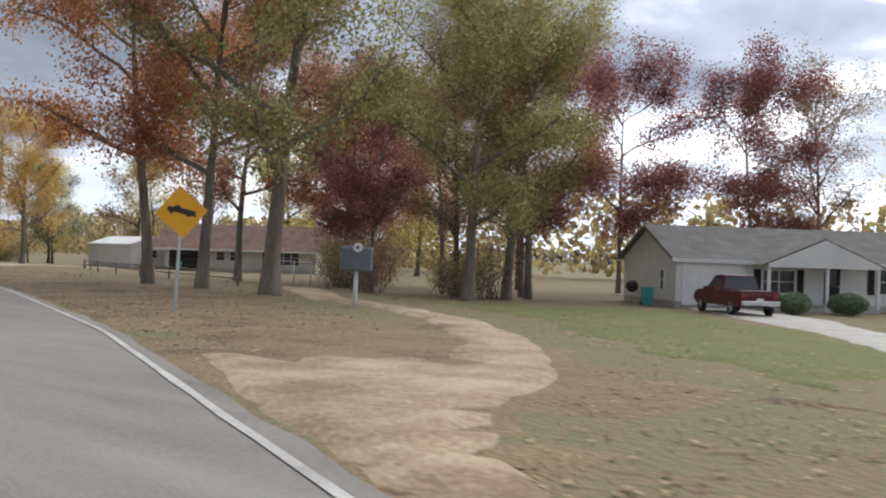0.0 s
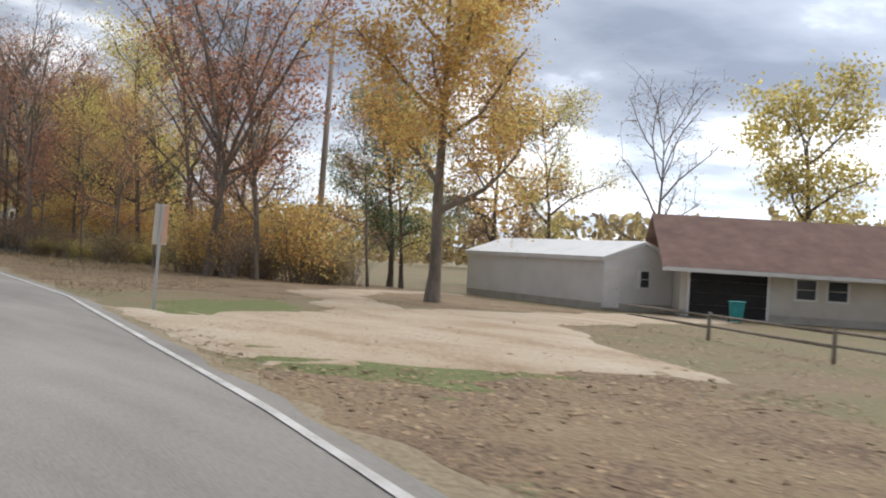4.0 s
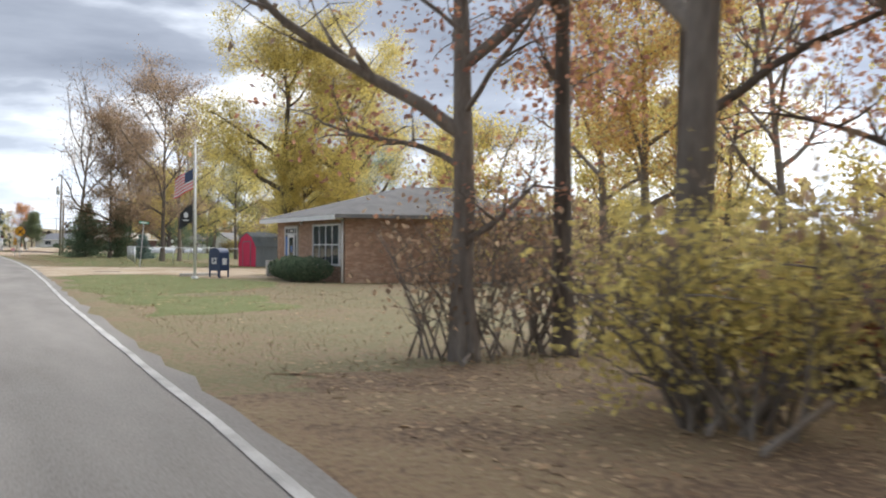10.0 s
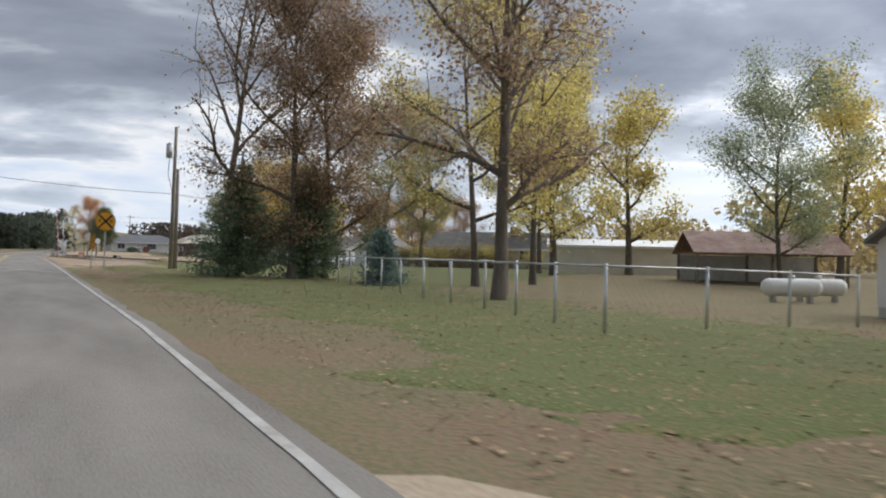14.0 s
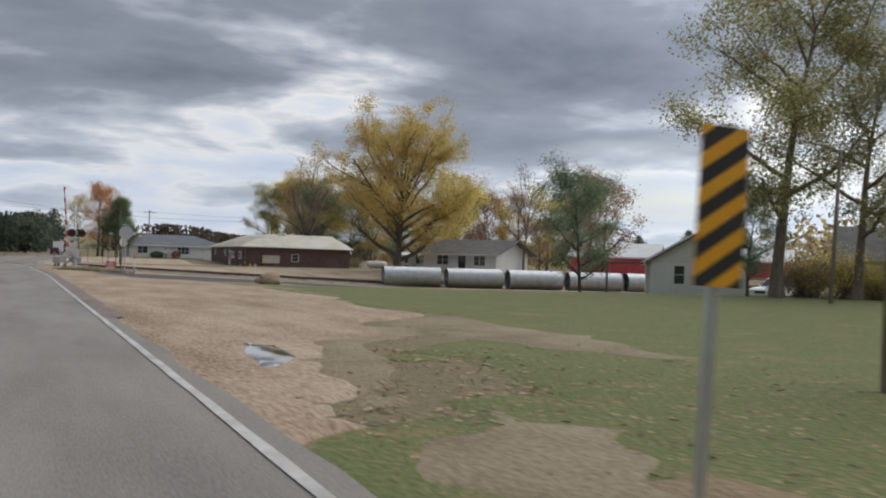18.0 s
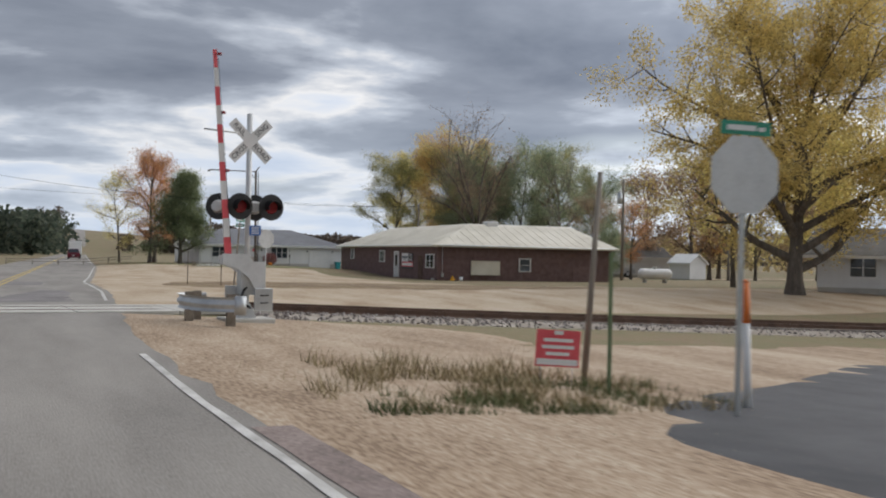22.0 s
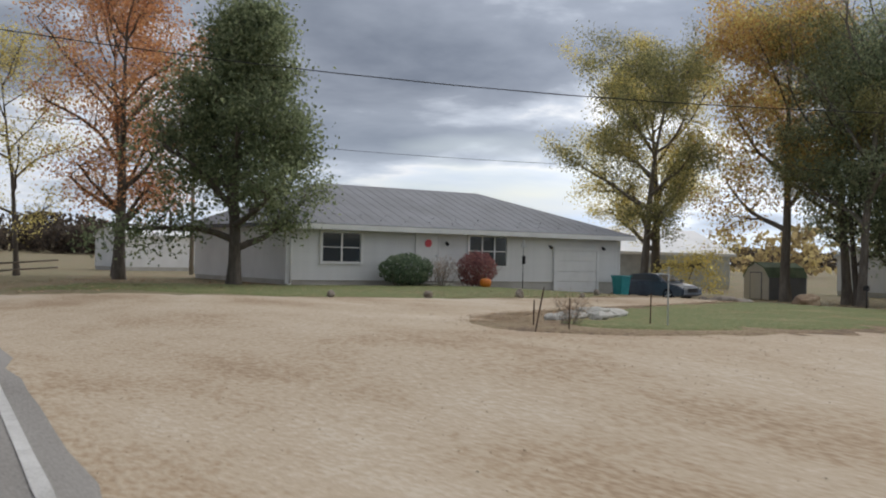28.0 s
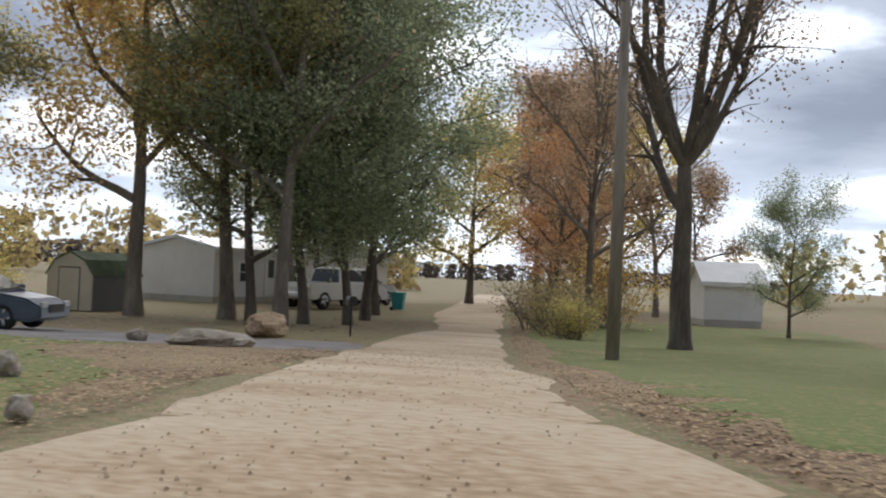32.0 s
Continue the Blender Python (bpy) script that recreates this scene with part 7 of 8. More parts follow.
def collection_box(x, y, deg):
    s = thing("mail_collection_box", "dark blue steel mail collection box with domed top", "mailbox", facing(x, y, deg), group="mail collection boxes")
    pts = [(-0.30, 0.28), (0.30, 0.28), (0.30, 0.98)] + [(0.30 * math.cos(a), 0.98 + 0.22 * math.sin(a)) for a in np.linspace(0.15, math.pi - 0.15, 9)] + [(-0.30, 0.98)]
    bm = outline(pts, -0.27, 0.27)
    part("body", bm, M["mail_blue"], s)
    part("hatch", boxes((-0.27, -0.285, 0.93, 0.27, -0.271, 1.1)), M["mail_blue"], s)
    part("label_panel", boxes((-0.13, -0.284, 0.55, 0.13, -0.272, 0.80)), M["white"], s)
    part("label_panel", boxes((-0.12, 0.272, 0.55, 0.12, 0.284, 0.80)), M["white"], s)
    part("label_panel", boxes((0.301, -0.12, 0.52, 0.31, 0.12, 0.78)), M["white"], s)
    part("emblem", outline([(-0.10, 0.62), (0.02, 0.62), (0.10, 0.70), (0.02, 0.76), (-0.08, 0.76), (0.0, 0.70)], -0.288, -0.2845), M["mail_blue"], s)
    for lx in (-0.27, 0.27):
        for ly in (-0.24, 0.24):
            part("leg", boxes((lx - 0.025, ly - 0.025, -0.05, lx + 0.025, ly + 0.025, 0.3)), M["mail_blue"], s)
    return s


for k, (x, y) in enumerate(((6.9, -223.0), (9.0, -224.4))):
    tree_at("dark_hedge", x, y, "round clipped shrub before the white porch", 0.85, k * 70, "shrub", "shrubs by the porch")
collection_box(7.45, -53.9, -58)
s = thing("wheel_stop", "long concrete wheel stop on the gravel", "wheel stop", facing(7.2, -51.5, 12))
part("block", boxes((-0.9, -0.09, -0.05, 0.9, 0.09, 0.12), bevel=0.03), M["concrete"], s)

# ---------------------------------------------------------------- corner house details
wall_window(hE, 2.0, 1.05, 1.45, 0.95, -0.03, 1)
wall_window(hE, 8.12, 1.0, 1.7, 1.05, -0.03, 2)
door_in(hE, 5.45, 0.42, 0.85, 1.85, -0.03, glass=False)
part("wreath", rods(((5.45, -0.10, 1.75), (5.45, -0.07, 1.75), 0.14, 0.14), n=14), M["sign_red"], hE, "red autumn wreath")
garage_door(hE, 12.45, 0.02, 2.1, 1.62, -0.03)
for lx in (6.25, 11.1, 13.85):
    part("wall_lamp", rods(((lx, -0.14, 1.72), (lx, -0.02, 1.80), 0.06, 0.05)), M["black"], hE)
part("corner_board", boxes((-0.03, -0.035, 0.3, 0.08, 0.06, 2.28)), M["white_trim"], hE)
part("corner_board", boxes((14.72, -0.035, 0.3, 14.83, 0.06, 2.28)), M["white_trim"], hE)
part("downspout", rods(((0.12, -0.08, 0.25), (0.12, -0.08, 2.35), 0.04), ((0.12, -0.08, 0.27), (-0.35, -0.5, 0.16), 0.04)), M["white_trim"], hE)
part("doorstep", boxes((4.9, -1.1, -0.1, 6.0, -0.03, 0.36), (4.9, -1.4, -0.1, 6.0, -1.1, 0.18)), M["concrete"], hE)
rib_me = None
ow, od, oo, rise, e0 = 14.8, 8.2, 0.45, 1.5, 2.32
for i in range(35):
    x = -oo + 0.25 + i * 0.44
    t = min(1.0, (x + oo) / (3.2 + oo), (ow + oo - x) / (4.2 + oo))
    if t < 0.08:
        continue
    z0r = e0 - rise * oo / (od / 2) + 0.14
    ya, yb = -oo + 0.02, -oo + (od / 2 + oo) * t - 0.05
    sl = (e0 + rise + 0.14 - z0r) / (od / 2 + oo)
    bm = bmesh.new()
    vs = [bm.verts.new(v) for v in ((x - 0.02, ya, z0r + 0.004), (x + 0.02, ya, z0r + 0.004), (x + 0.02, yb, z0r + sl * (yb - ya) + 0.008), (x - 0.02, yb, z0r + sl * (yb - ya) + 0.008), (x, ya, z0r + 0.016), (x, yb, z0r + sl * (yb - ya) + 0.018))]
    for f in ((0, 4, 5, 3), (1, 2, 5, 4), (0, 1, 4), (2, 3, 5)):
        bm.faces.new([vs[k] for k in f])
    part("roof_rib", bm, M["grey_roof"], hE)
for i in range(28):
    x = 0.5 + i * 0.5
    part("snow_guard", boxes((x, -0.015 + 0.5 * (i % 2), e0 + 0.13 + 0.18 * (i % 2), x + 0.035, 0.015 + 0.5 * (i % 2), e0 + 0.17 + 0.18 * (i % 2))), M["grey_roof"], hE)


def near_E(u, v):
    p = pose(16.5, 183.0, 0, 0, 0, 3.2) @ Vector((u, v, 0))
    return p.x, p.y


for kind, u, v, sc in (("dark_hedge", 4.0, -1.0, 1.0), ("twig_brush", 5.2, -1.3, 0.42), ("maroon_shrub", 6.85, -1.1, 0.85)):
    x, y = near_E(u, v)
    tree_at(kind, x, y, "rounded shrub before the white siding", sc, u * 50, "shrub", "foundation shrubs")
x, y = near_E(6.65, -1.9)
s = thing("pumpkin", "round orange pumpkin on the lawn", "pumpkin", facing(x, y, 0))
bm = bmesh.new()
for k in range(9):
    a = 2 * math.pi * k / 9
    bmesh.ops.create_icosphere(bm, subdivisions=2, radius=0.13, matrix=Matrix.Translation((0.09 * math.cos(a), 0.09 * math.sin(a), 0.15)) @ Matrix.Diagonal((0.9, 0.9, 1.15, 1)))
part("flesh", bm, M["pumpkin"], s)
part("stalk", rods(((0, 0, 0.26), (0.02, 0, 0.36), 0.02, 0.012)), M["needle"], s)
x, y = near_E(8.85, -1.2)
s = thing("bird_feeder", "thin pole with hanging bird feeder", "bird feeder", facing(x, y, 0))
part("pole", rods(((0, 0, -0.1), (0, 0, 1.75), 0.012)), M["black"], s)
part("feeder", rods(((0.0, -0.04, 0.9), (0.0, -0.04, 1.2), 0.06)), M["dark"], s)
part("ornament", boxes((-0.10, -0.01, 1.5, 0.10, 0.01, 1.62), (-0.03, -0.01, 1.62, 0.05, 0.01, 1.8)), M["galv"], s)


def wheelie_bin(x, y, deg, label="teal plastic wheeled bin beside the garage", size=0.8):
    s = thing("wheeled_bin", label, "bin", facing(x, y, deg) @ Matrix.Scale(size, 4), group="teal bins")
    bm = bmesh.new()
    bmesh.ops.create_cube(bm, size=1.0)
    for v in bm.verts:
        t = v.co.z + 0.5
        v.co = Vector((v.co.x * (0.50 + 0.14 * t), v.co.y * (0.58 + 0.18 * t), 0.06 + t * 0.94))
    bmesh.ops.bevel(bm, geom=bm.edges[:], offset=0.03, segments=2, affect="EDGES")
    part("tub", bm, M["bin"], s)
    part("lid", boxes((-0.35, -0.42, 1.0, 0.35, 0.42, 1.07), bevel=0.03), M["bin"], s)
    part("handle", rods(((-0.25, 0.45, 0.98), (0.25, 0.45, 0.98), 0.018)), M["bin"], s)
    for sx in (-0.28, 0.28):
        part("bin_wheel", rods(((sx - 0.03, 0.32, 0.11), (sx + 0.03, 0.32, 0.11), 0.11), n=12), M["rubber"], s)
    return s


x, y = near_E(14.2, -0.75)
wheelie_bin(x, y, 0)
wheelie_bin(6.6, -216.3, -50, "teal plastic wheeled bin beside the white house")
wheelie_bin(19.2, -159.6, -40, "teal plastic bin before the brown garage")
wheelie_bin(54, 85, 10, "teal bin behind the culverts")
wheelie_bin(62, 183.4, 0, "teal bin beside the far lane")
wheelie_bin(19.0, -24.6, 30, "teal bin beside the red shed")
s = thing("barbecue", "covered black kettle barbecue on thin legs", "barbecue", facing(7.4, -215.0, 0))
bm = bmesh.new()
bmesh.ops.create_icosphere(bm, subdivisions=2, radius=0.3, matrix=Matrix.Translation((0, 0, 0.85)))
part("kettle", bm, M["black"], s)
for a in (0, 2.1, 4.2):
    part("leg", rods(((0.15 * math.cos(a), 0.15 * math.sin(a), 0.7), (0.28 * math.cos(a), 0.28 * math.sin(a), -0.05), 0.015)), M["galv"], s)

# ---------------------------------------------------------------- brown shop details
DS = hD.matrix_basis.copy()
for y0, w, h, z in ((19.2, 0.8, 0.72, 1.32), (11.4, 1.1, 0.78, 1.12), (1.26, 1.4, 0.84, 0.83)):
    win = wall_window(hD, 0, z, w, h, 0, 0 if y0 > 2 else 1, 0.06)
    win.matrix_basis = Matrix.Translation((-0.02, y0, z)) @ Matrix.Rotation(radians(-90), 4, "Z")
d = door_in(hD, 0, 0.0, 0.8, 1.82, 0, "alum")
d.matrix_basis = Matrix.Translation((-0.02, 8.05, 0.0)) @ Matrix.Rotation(radians(-90), 4, "Z")
part("side_door", boxes((-0.03, 2.69, -0.1, 0.0, 3.55, 1.6)), M["rail_steel"], hD, "dark red-brown plain door")
wall_window(hD, 6.45, 0.68, 0.78, 0.8, -0.02, 0, 0.06)
part("blank_board", boxes((2.41, -0.16, 0.36, 4.53, -0.02, 1.32), bevel=0.02), M["cream_roof"], hD, "blank cream sign board")
part("board_frame", boxes((2.38, -0.18, 0.33, 4.56, -0.10, 0.37), (2.38, -0.18, 1.31, 4.56, -0.10, 1.35)), M["old_wood"], hD)
part("side_door", boxes((10.2, -0.03, -0.55, 12.0, 0.0, 1.05)), M["brown_brick"], hD)
part("conduit", rods(((0.35, -0.04, 0.2), (0.35, -0.04, 2.2), 0.02), n=6), M["galv"], hD)
part("meter", boxes((0.27, -0.12, 0.2, 0.43, -0.02, 0.45), bevel=0.02), M["galv"], hD)
part("roof_vent", boxes((5.2, 3.6, E_ + 1.3, 6.1, 4.4, E_ + 1.75), bevel=0.05), M["white_siding"], hD)
part("vent_block", boxes((-0.06, 0.45, -0.05, 0.0, 1.0, 0.12)), M["concrete"], hD)
sale = thing("sale_sign", "white and black property sale sign on the wall", "sign", DS @ Matrix.Translation((-0.03, 5.72, -0.33)) @ Matrix.Rotation(radians(-90), 4, "Z") @ Matrix.Diagonal((1.55, 1, 1.13, 1)))
part("logo_panel", boxes((-0.75, -0.02, 1.32, 0.12, 0.0, 1.85)), M["white"], sale)
part("text_panel", boxes((0.12, -0.02, 1.32, 0.75, 0.0, 1.85)), M["black"], sale)
part("number_panel", boxes((-0.75, -0.02, 1.0, 0.75, 0.0, 1.31)), M["sign_red"], sale)
part("foot_panel", boxes((-0.75, -0.02, 0.86, 0.75, 0.0, 0.995)), M["black"], sale)
part("number_bar", boxes((-0.7, -0.026, 1.07, 0.7, -0.0205, 1.24)), M["white"], sale)
part("logo_bar", boxes((-0.68, -0.026, 1.52, 0.05, -0.0205, 1.66), (-0.5, -0.026, 1.4, -0.1, -0.0205, 1.44)), M["grey_paint"], sale)
lettering("FOR", 0.24, M["white"], sale, Matrix.Translation((0.43, -0.022, 1.70)) @ FRONT)
lettering("SALE", 0.24, M["white"], sale, Matrix.Translation((0.43, -0.022, 1.46)) @ FRONT)
s = thing("pipe_stub", "grey metal can beside the brown wall", "can", DS @ Matrix.Translation((1.5, -0.5, -0.25)))
part("can", rods(((0, 0, 0), (0, 0, 0.5), 0.14), n=12), M["galv"], s)
s = thing("fire_hydrant", "small yellow hydrant beside the brown wall", "hydrant", DS @ Matrix.Translation((0.9, -0.5, -0.2)))
part("barrel", rods(((0, 0, 0), (0, 0, 0.38), 0.09), ((0, 0, 0.38), (0, 0, 0.48), 0.10, 0.03), ((-0.16, 0, 0.26), (0.16, 0, 0.26), 0.05), n=10), M["sign_yellow"], s)

# ---------------------------------------------------------------- culverts, tanks, stones
def culvert(x, y, deg):
    s = thing("culvert_pipe", "large corrugated galvanised culvert pipe lying on grass", "culvert pipe", pose(x, y, gz(x, y) - 0.04, 0, 0, deg), group="row of culvert pipes")
    n, r, L = 28, 0.9, 5.25
    verts, faces = [], []
    ks = 60
    for k in range(ks + 1):
        rr = r + 0.018 * math.sin(k * math.pi * 0.7)
        for i in range(n):
            a = 2 * math.pi * i / n
            verts.append((k / ks * L, rr * math.cos(a), r + rr * math.sin(a)))
    for k in range(ks):
        for i in range(n):
            faces.append((k * n + i, k * n + (i + 1) % n, (k + 1) * n + (i + 1) % n, (k + 1) * n + i))
    put("shell", raw_mesh("shell", verts, faces, True), M["galv"], s)
    for e in (0, L):
        bm = bmesh.new()
        for i in range(n):
            a, b = 2 * math.pi * i / n, 2 * math.pi * (i + 1) / n
            rod(bm, (e, (r + 0.01) * math.cos(a), r + (r + 0.01) * math.sin(a)), (e, (r + 0.01) * math.cos(b), r + (r + 0.01) * math.sin(b)), 0.02, 0.02, 5, False)
        part("end_rim", bm, M["galv"], s)
    return s


first = culvert(31.3, 109.6, -10)
for i in range(1, 6):
    x, y = 31.3 + 5.9 * i * math.cos(radians(10)), 109.6 - 5.9 * i * math.sin(radians(10))
    copy_thing(first, pose(x, y, gz(x, y) - 0.04, 0, 0, -10 + (i % 3 - 1)))


def gas_tank(x, y, deg, L=2.6, r=0.38):
    s = thing("propane_tank", "white propane tank on short legs", "propane tank", facing(x, y, deg), group="propane tanks")
    bm = bmesh.new()
    n = 18
    prof = [(-L / 2, 0.05), (-L / 2 + 0.06, 0.6), (-L / 2 + 0.22, 0.95), (-L / 2 + 0.36, 1.0), (L / 2 - 0.36, 1.0), (L / 2 - 0.22, 0.95), (L / 2 - 0.06, 0.6), (L / 2, 0.05)]
    rings = [[bm.verts.new((x_, r * k * math.cos(2 * math.pi * i / n), 0.62 + r * k * math.sin(2 * math.pi * i / n))) for i in range(n)] for x_, k in prof]
    for a, b in zip(rings, rings[1:]):
        for i in range(n):
            bm.faces.new((a[i], a[(i + 1) % n], b[(i + 1) % n], b[i])).smooth = True
    part("vessel", bm, M["white"], s)
    part("dome", rods(((0, 0, 0.98), (0, 0, 1.14), 0.14), n=12), M["white"], s)
    for lx in (-L * 0.3, L * 0.3):
        part("leg", boxes((lx - 0.06, -0.25, -0.05, lx + 0.06, 0.25, 0.34)), M["concrete"], s)
    return s


gas_tank(29.5, -2.8, -20)
gas_tank(32.0, -1.6, -20)
gas_tank(42.4, 143.2, -10)


def boulder(x, y, w, d, h, seed, label="weathered field stone at the lane's edge", mat="stone", sink=0.15, deg=0):
    r = random.Random(seed)
    bm = bmesh.new()
    bmesh.ops.create_icosphere(bm, subdivisions=3, radius=0.5)
    off = Vector((seed * 3.1, seed * 1.7, 0))
    for v in bm.verts:
        k = 1 + 0.34 * noise.noise(v.co * 2.6 + off) + 0.14 * noise.noise(v.co * 7 + off)
        v.co = Vector((v.co.x * w * k, v.co.y * d * k, v.co.z * h * k + h * (0.5 - sink)))
    me = bpy.data.meshes.new("stone")
    bm.to_mesh(me)
    bm.free()
    ob = put("boulder", me, M[mat])
    return tagged_at(ob, label, "stone", facing(x, y, deg))


for k, (x, y, w, h) in enumerate(((13.8, 173.7, 0.20, 0.17), (16.0, 173.0, 0.23, 0.20), (18.8, 173.2, 0.20, 0.24), (20.8, 173.2, 0.16, 0.14), (22.3, 174.4, 0.19, 0.20), (30.2, 178.1, 0.36, 0.24), (30.0, 177.0, 1.1, 0.28), (30.9, 176.9, 0.8, 0.26))):
    boulder(x, y, w, w * 0.8, h, k + 3)
boulder(36.5, 178.8, 1.3, 0.8, 0.55, 33, "dark reddish boulder beside the lane", "dirt")
boulder(14.6, 83.4, 1.6, 0.9, 0.75, 21, "big reddish-brown boulder at the edge of the grass", "dirt")
# broken concrete on the island
for k, (x, y, w, d, h, a) in enumerate(((13.8, 164.8, 0.7, 0.35, 0.2, 10), (14.4, 165.0, 0.8, 0.4, 0.24, -12), (15.0, 165.2, 0.7, 0.35, 0.2, 20), (14.1, 164.5, 0.4, 0.3, 0.2, 40), (13.4, 164.7, 0.35, 0.3, 0.16, 5))):
    ob = boulder(x, y, w, d, h, 40 + k, "lump of broken pale concrete in the grass", "concrete", 0.2, a)
for x, y, h, l in ((11.6, 162.7, 0.58, 18), (12.3, 163.7, 0.34, 1), (12.3, 162.9, 0.40, 0), (14.2, 163.4, 0.45, 1)):
    s = thing("steel_stake", "thin rusty steel stake in the grass", "stake", pose(x, y, gz(x, y) + 0.03, 0, l, 20), group="steel stakes")
    post_part(s, h, 0.012, "rail_steel")
s = thing("marker_post", "slim white-topped steel marker post", "post", pose(14.25, 163.1, gz(14.25, 163.1) + 0.03, 0, 0))
post_part(s, 0.85, 0.013, "galv")
tree_at("twig_brush", 12.9, 163.7, "green weeds growing among broken concrete", 0.2, 20, "weeds")

# ---------------------------------------------------------------- fences
FENCE_LINE = [(6.6, -166), (5.9, -172), (4.4, -178), (1.8, -184), (-1.0, -189.4), (-3.4, -194.6), (-5.0, -199), (-5.8, -203)]


def rail_fence(pts, label):
    f = thing("rail_fence", label, "fence", Matrix.Identity(4))
    for (x0, y0), (x1, y1) in zip(pts, pts[1:]):
        za, zb = gz(x0, y0), gz(x1, y1)
        part("post", rods(((x0, y0, za - 0.3), (x0, y0, za + 0.66), 0.05, 0.045), n=8), M["old_wood"], f)
        for h in (0.30, 0.56):
            part("rail", rods(((x0, y0, za + h), (x1, y1, zb + h + 0.02), 0.035, 0.03), n=6), M["old_wood"], f)
    return f


rail_fence([(-6.9, -204.0), (-5.7, -199.6), (-4.7, -195.2), (-3.7, -190.8), (-2.6, -186.4), (-1.4, -182.2), (0.4, -178.0), (2.4, -173.6), (4.8, -169.0), (7.2, -164.4)], "low weathered split-rail fence along the yard")
rail_fence([(x, 190.5 + 0.8 * (x > 9)) for x in np.linspace(-1, 11, 6)], "grey board fence behind the orange maple")


def chain_fence(pts, h, label, seed=1):
    f = thing("chain_link_fence", label, "fence", Matrix.Identity(4))
    bmw = bmesh.new()
    for (x0, y0), (x1, y1) in zip(pts, pts[1:]):
        n = max(1, round(math.hypot(x1 - x0, y1 - y0) / 3.0))
        for i in range(n):
            t0, t1 = i / n, (i + 1) / n
            a = Vector((x0 + (x1 - x0) * t0, y0 + (y1 - y0) * t0, 0))
            b = Vector((x0 + (x1 - x0) * t1, y0 + (y1 - y0) * t1, 0))
            a.z, b.z = gz(a.x, a.y), gz(b.x, b.y)
            part("post", rods((a - Vector((0, 0, 0.2)), a + Vector((0, 0, h + 0.05)), 0.032), n=8), M["galv"], f)
            part("top_rail", rods((a + Vector((0, 0, h)), b + Vector((0, 0, h)), 0.022), n=6), M["galv"], f)
            steps = max(4, int((b - a).length / 0.16))
            for k in range(-6, steps):
                for sg in (1, -1):
                    k0, k1 = (k, k + 6) if sg > 0 else (k + 6, k)
                    pts2 = []
                    for kk, z in ((k0, 0.05), (k1, h)):
                        pts2.append((kk / steps, z))
                    (ta, za), (tb, zb) = pts2
                    if min(ta, tb) < 0 or max(ta, tb) > 1:
                        continue
                    p, q = a.lerp(b, ta) + Vector((0, 0, za)), a.lerp(b, tb) + Vector((0, 0, zb))
                    rod(bmw, p, q, 0.0013, 0.0013, 3, False)
        p = Vector((x1, y1, gz(x1, y1)))
    part("post", rods((p - Vector((0, 0, 0.2)), p + Vector((0, 0, h + 0.05)), 0.032), n=8), M["galv"], f)
    part("mesh", bmw, M["wire"], f)
    return f


chain_fence([(17.6, -18.5), (9.0, -21.5), (10.2, -14), (12.6, 6.5), (22, 10)], 1.15, "galvanised chain-link fence round the yard")
chain_fence([(-4.5, -203.5), (10, -194)], 1.2, "chain-link fence beside the dirt drive")


# ---------------------------------------------------------------- poles and wires
def utility_pole(x, y, h, label, lean=0.0, arm=None, transformer=False, r=0.14, mat="pole_wood"):
    s = thing("utility_pole", label, "utility pole", pose(x, y, gz(x, y), 0, lean), group="utility poles")
    part("shaft", rods(((0, 0, -0.4), (0, 0, h), r, r * 0.68), n=12), M[mat], s)
    if arm is not None:
        part("cross_arm", boxes((-1.1, -0.16, h - 0.5, 1.1, -0.06, h - 0.38)), M[mat], s, m=pose(0, 0, 0, 0, 0, arm))
        for k in (-1, -0.35, 0.35, 1):
            part("insulator", rods(((k, -0.11, h - 0.38), (k, -0.11, h - 0.24), 0.04, 0.025), n=8), M["concrete"], s, m=pose(0, 0, 0, 0, 0, arm))
    if transformer:
        part("transformer", rods(((-0.38, -0.1, h - 2.0), (-0.38, -0.1, h - 1.15), 0.2), ((-0.38, -0.1, h - 1.15), (-0.38, -0.1, h - 1.02), 0.2, 0.06), n=14), M["galv"], s)
        part("drop_cable", rods(((-0.35, -0.2, h - 2.0), (-0.42, -0.2, h - 3.0), 0.02), ((-0.42, -0.2, h - 3.0), (-0.1, -0.15, h - 4.2), 0.02), n=5), M["black"], s)
    return s


def wire(a, b, sag, label="thin sagging black overhead cable", r=0.016):
    n = 14
    a, b = Vector(a), Vector(b)
    pts = [a.lerp(b, i / n) - Vector((0, 0, sag * 4 * (i / n) * (1 - i / n))) for i in range(n + 1)]
    verts, faces = [], []
    tube(verts, faces, pts, [r] * (n + 1), 5)
    me = raw_mesh("cable", verts, faces, True)
    return tagged(put("overhead_cable", me, M["black"]), label, "cable")


utility_pole(8.4, 29.5, 9.0, "tall wooden pole with grey transformer", 1.2, None, True)
utility_pole(8.8, 30.4, 6.4, "shorter wooden pole beside the transformer pole", 0.6)
utility_pole(30.6, 54.0, 6.2, "leaning wooden pole beside the white house", 3.0, r=0.1)
utility_pole(9.6, -143.4, 12.0, "tall pale wooden pole at the wood's edge", 1.2, r=0.17, mat="pale_wood")
utility_pole(34.9, 171.4, 6.7, "weathered wooden pole beside the lane", 1.6, r=0.13)
utility_pole(23.0, 214, 9.0, "distant pole with cross arm behind the house", 0, 20)
utility_pole(-9.0, 188, 10.0, "wooden pole across the road from the lane", 1.0)
utility_pole(44, 150, 8.0, "pole with transformer behind the shop", 0, None, True)
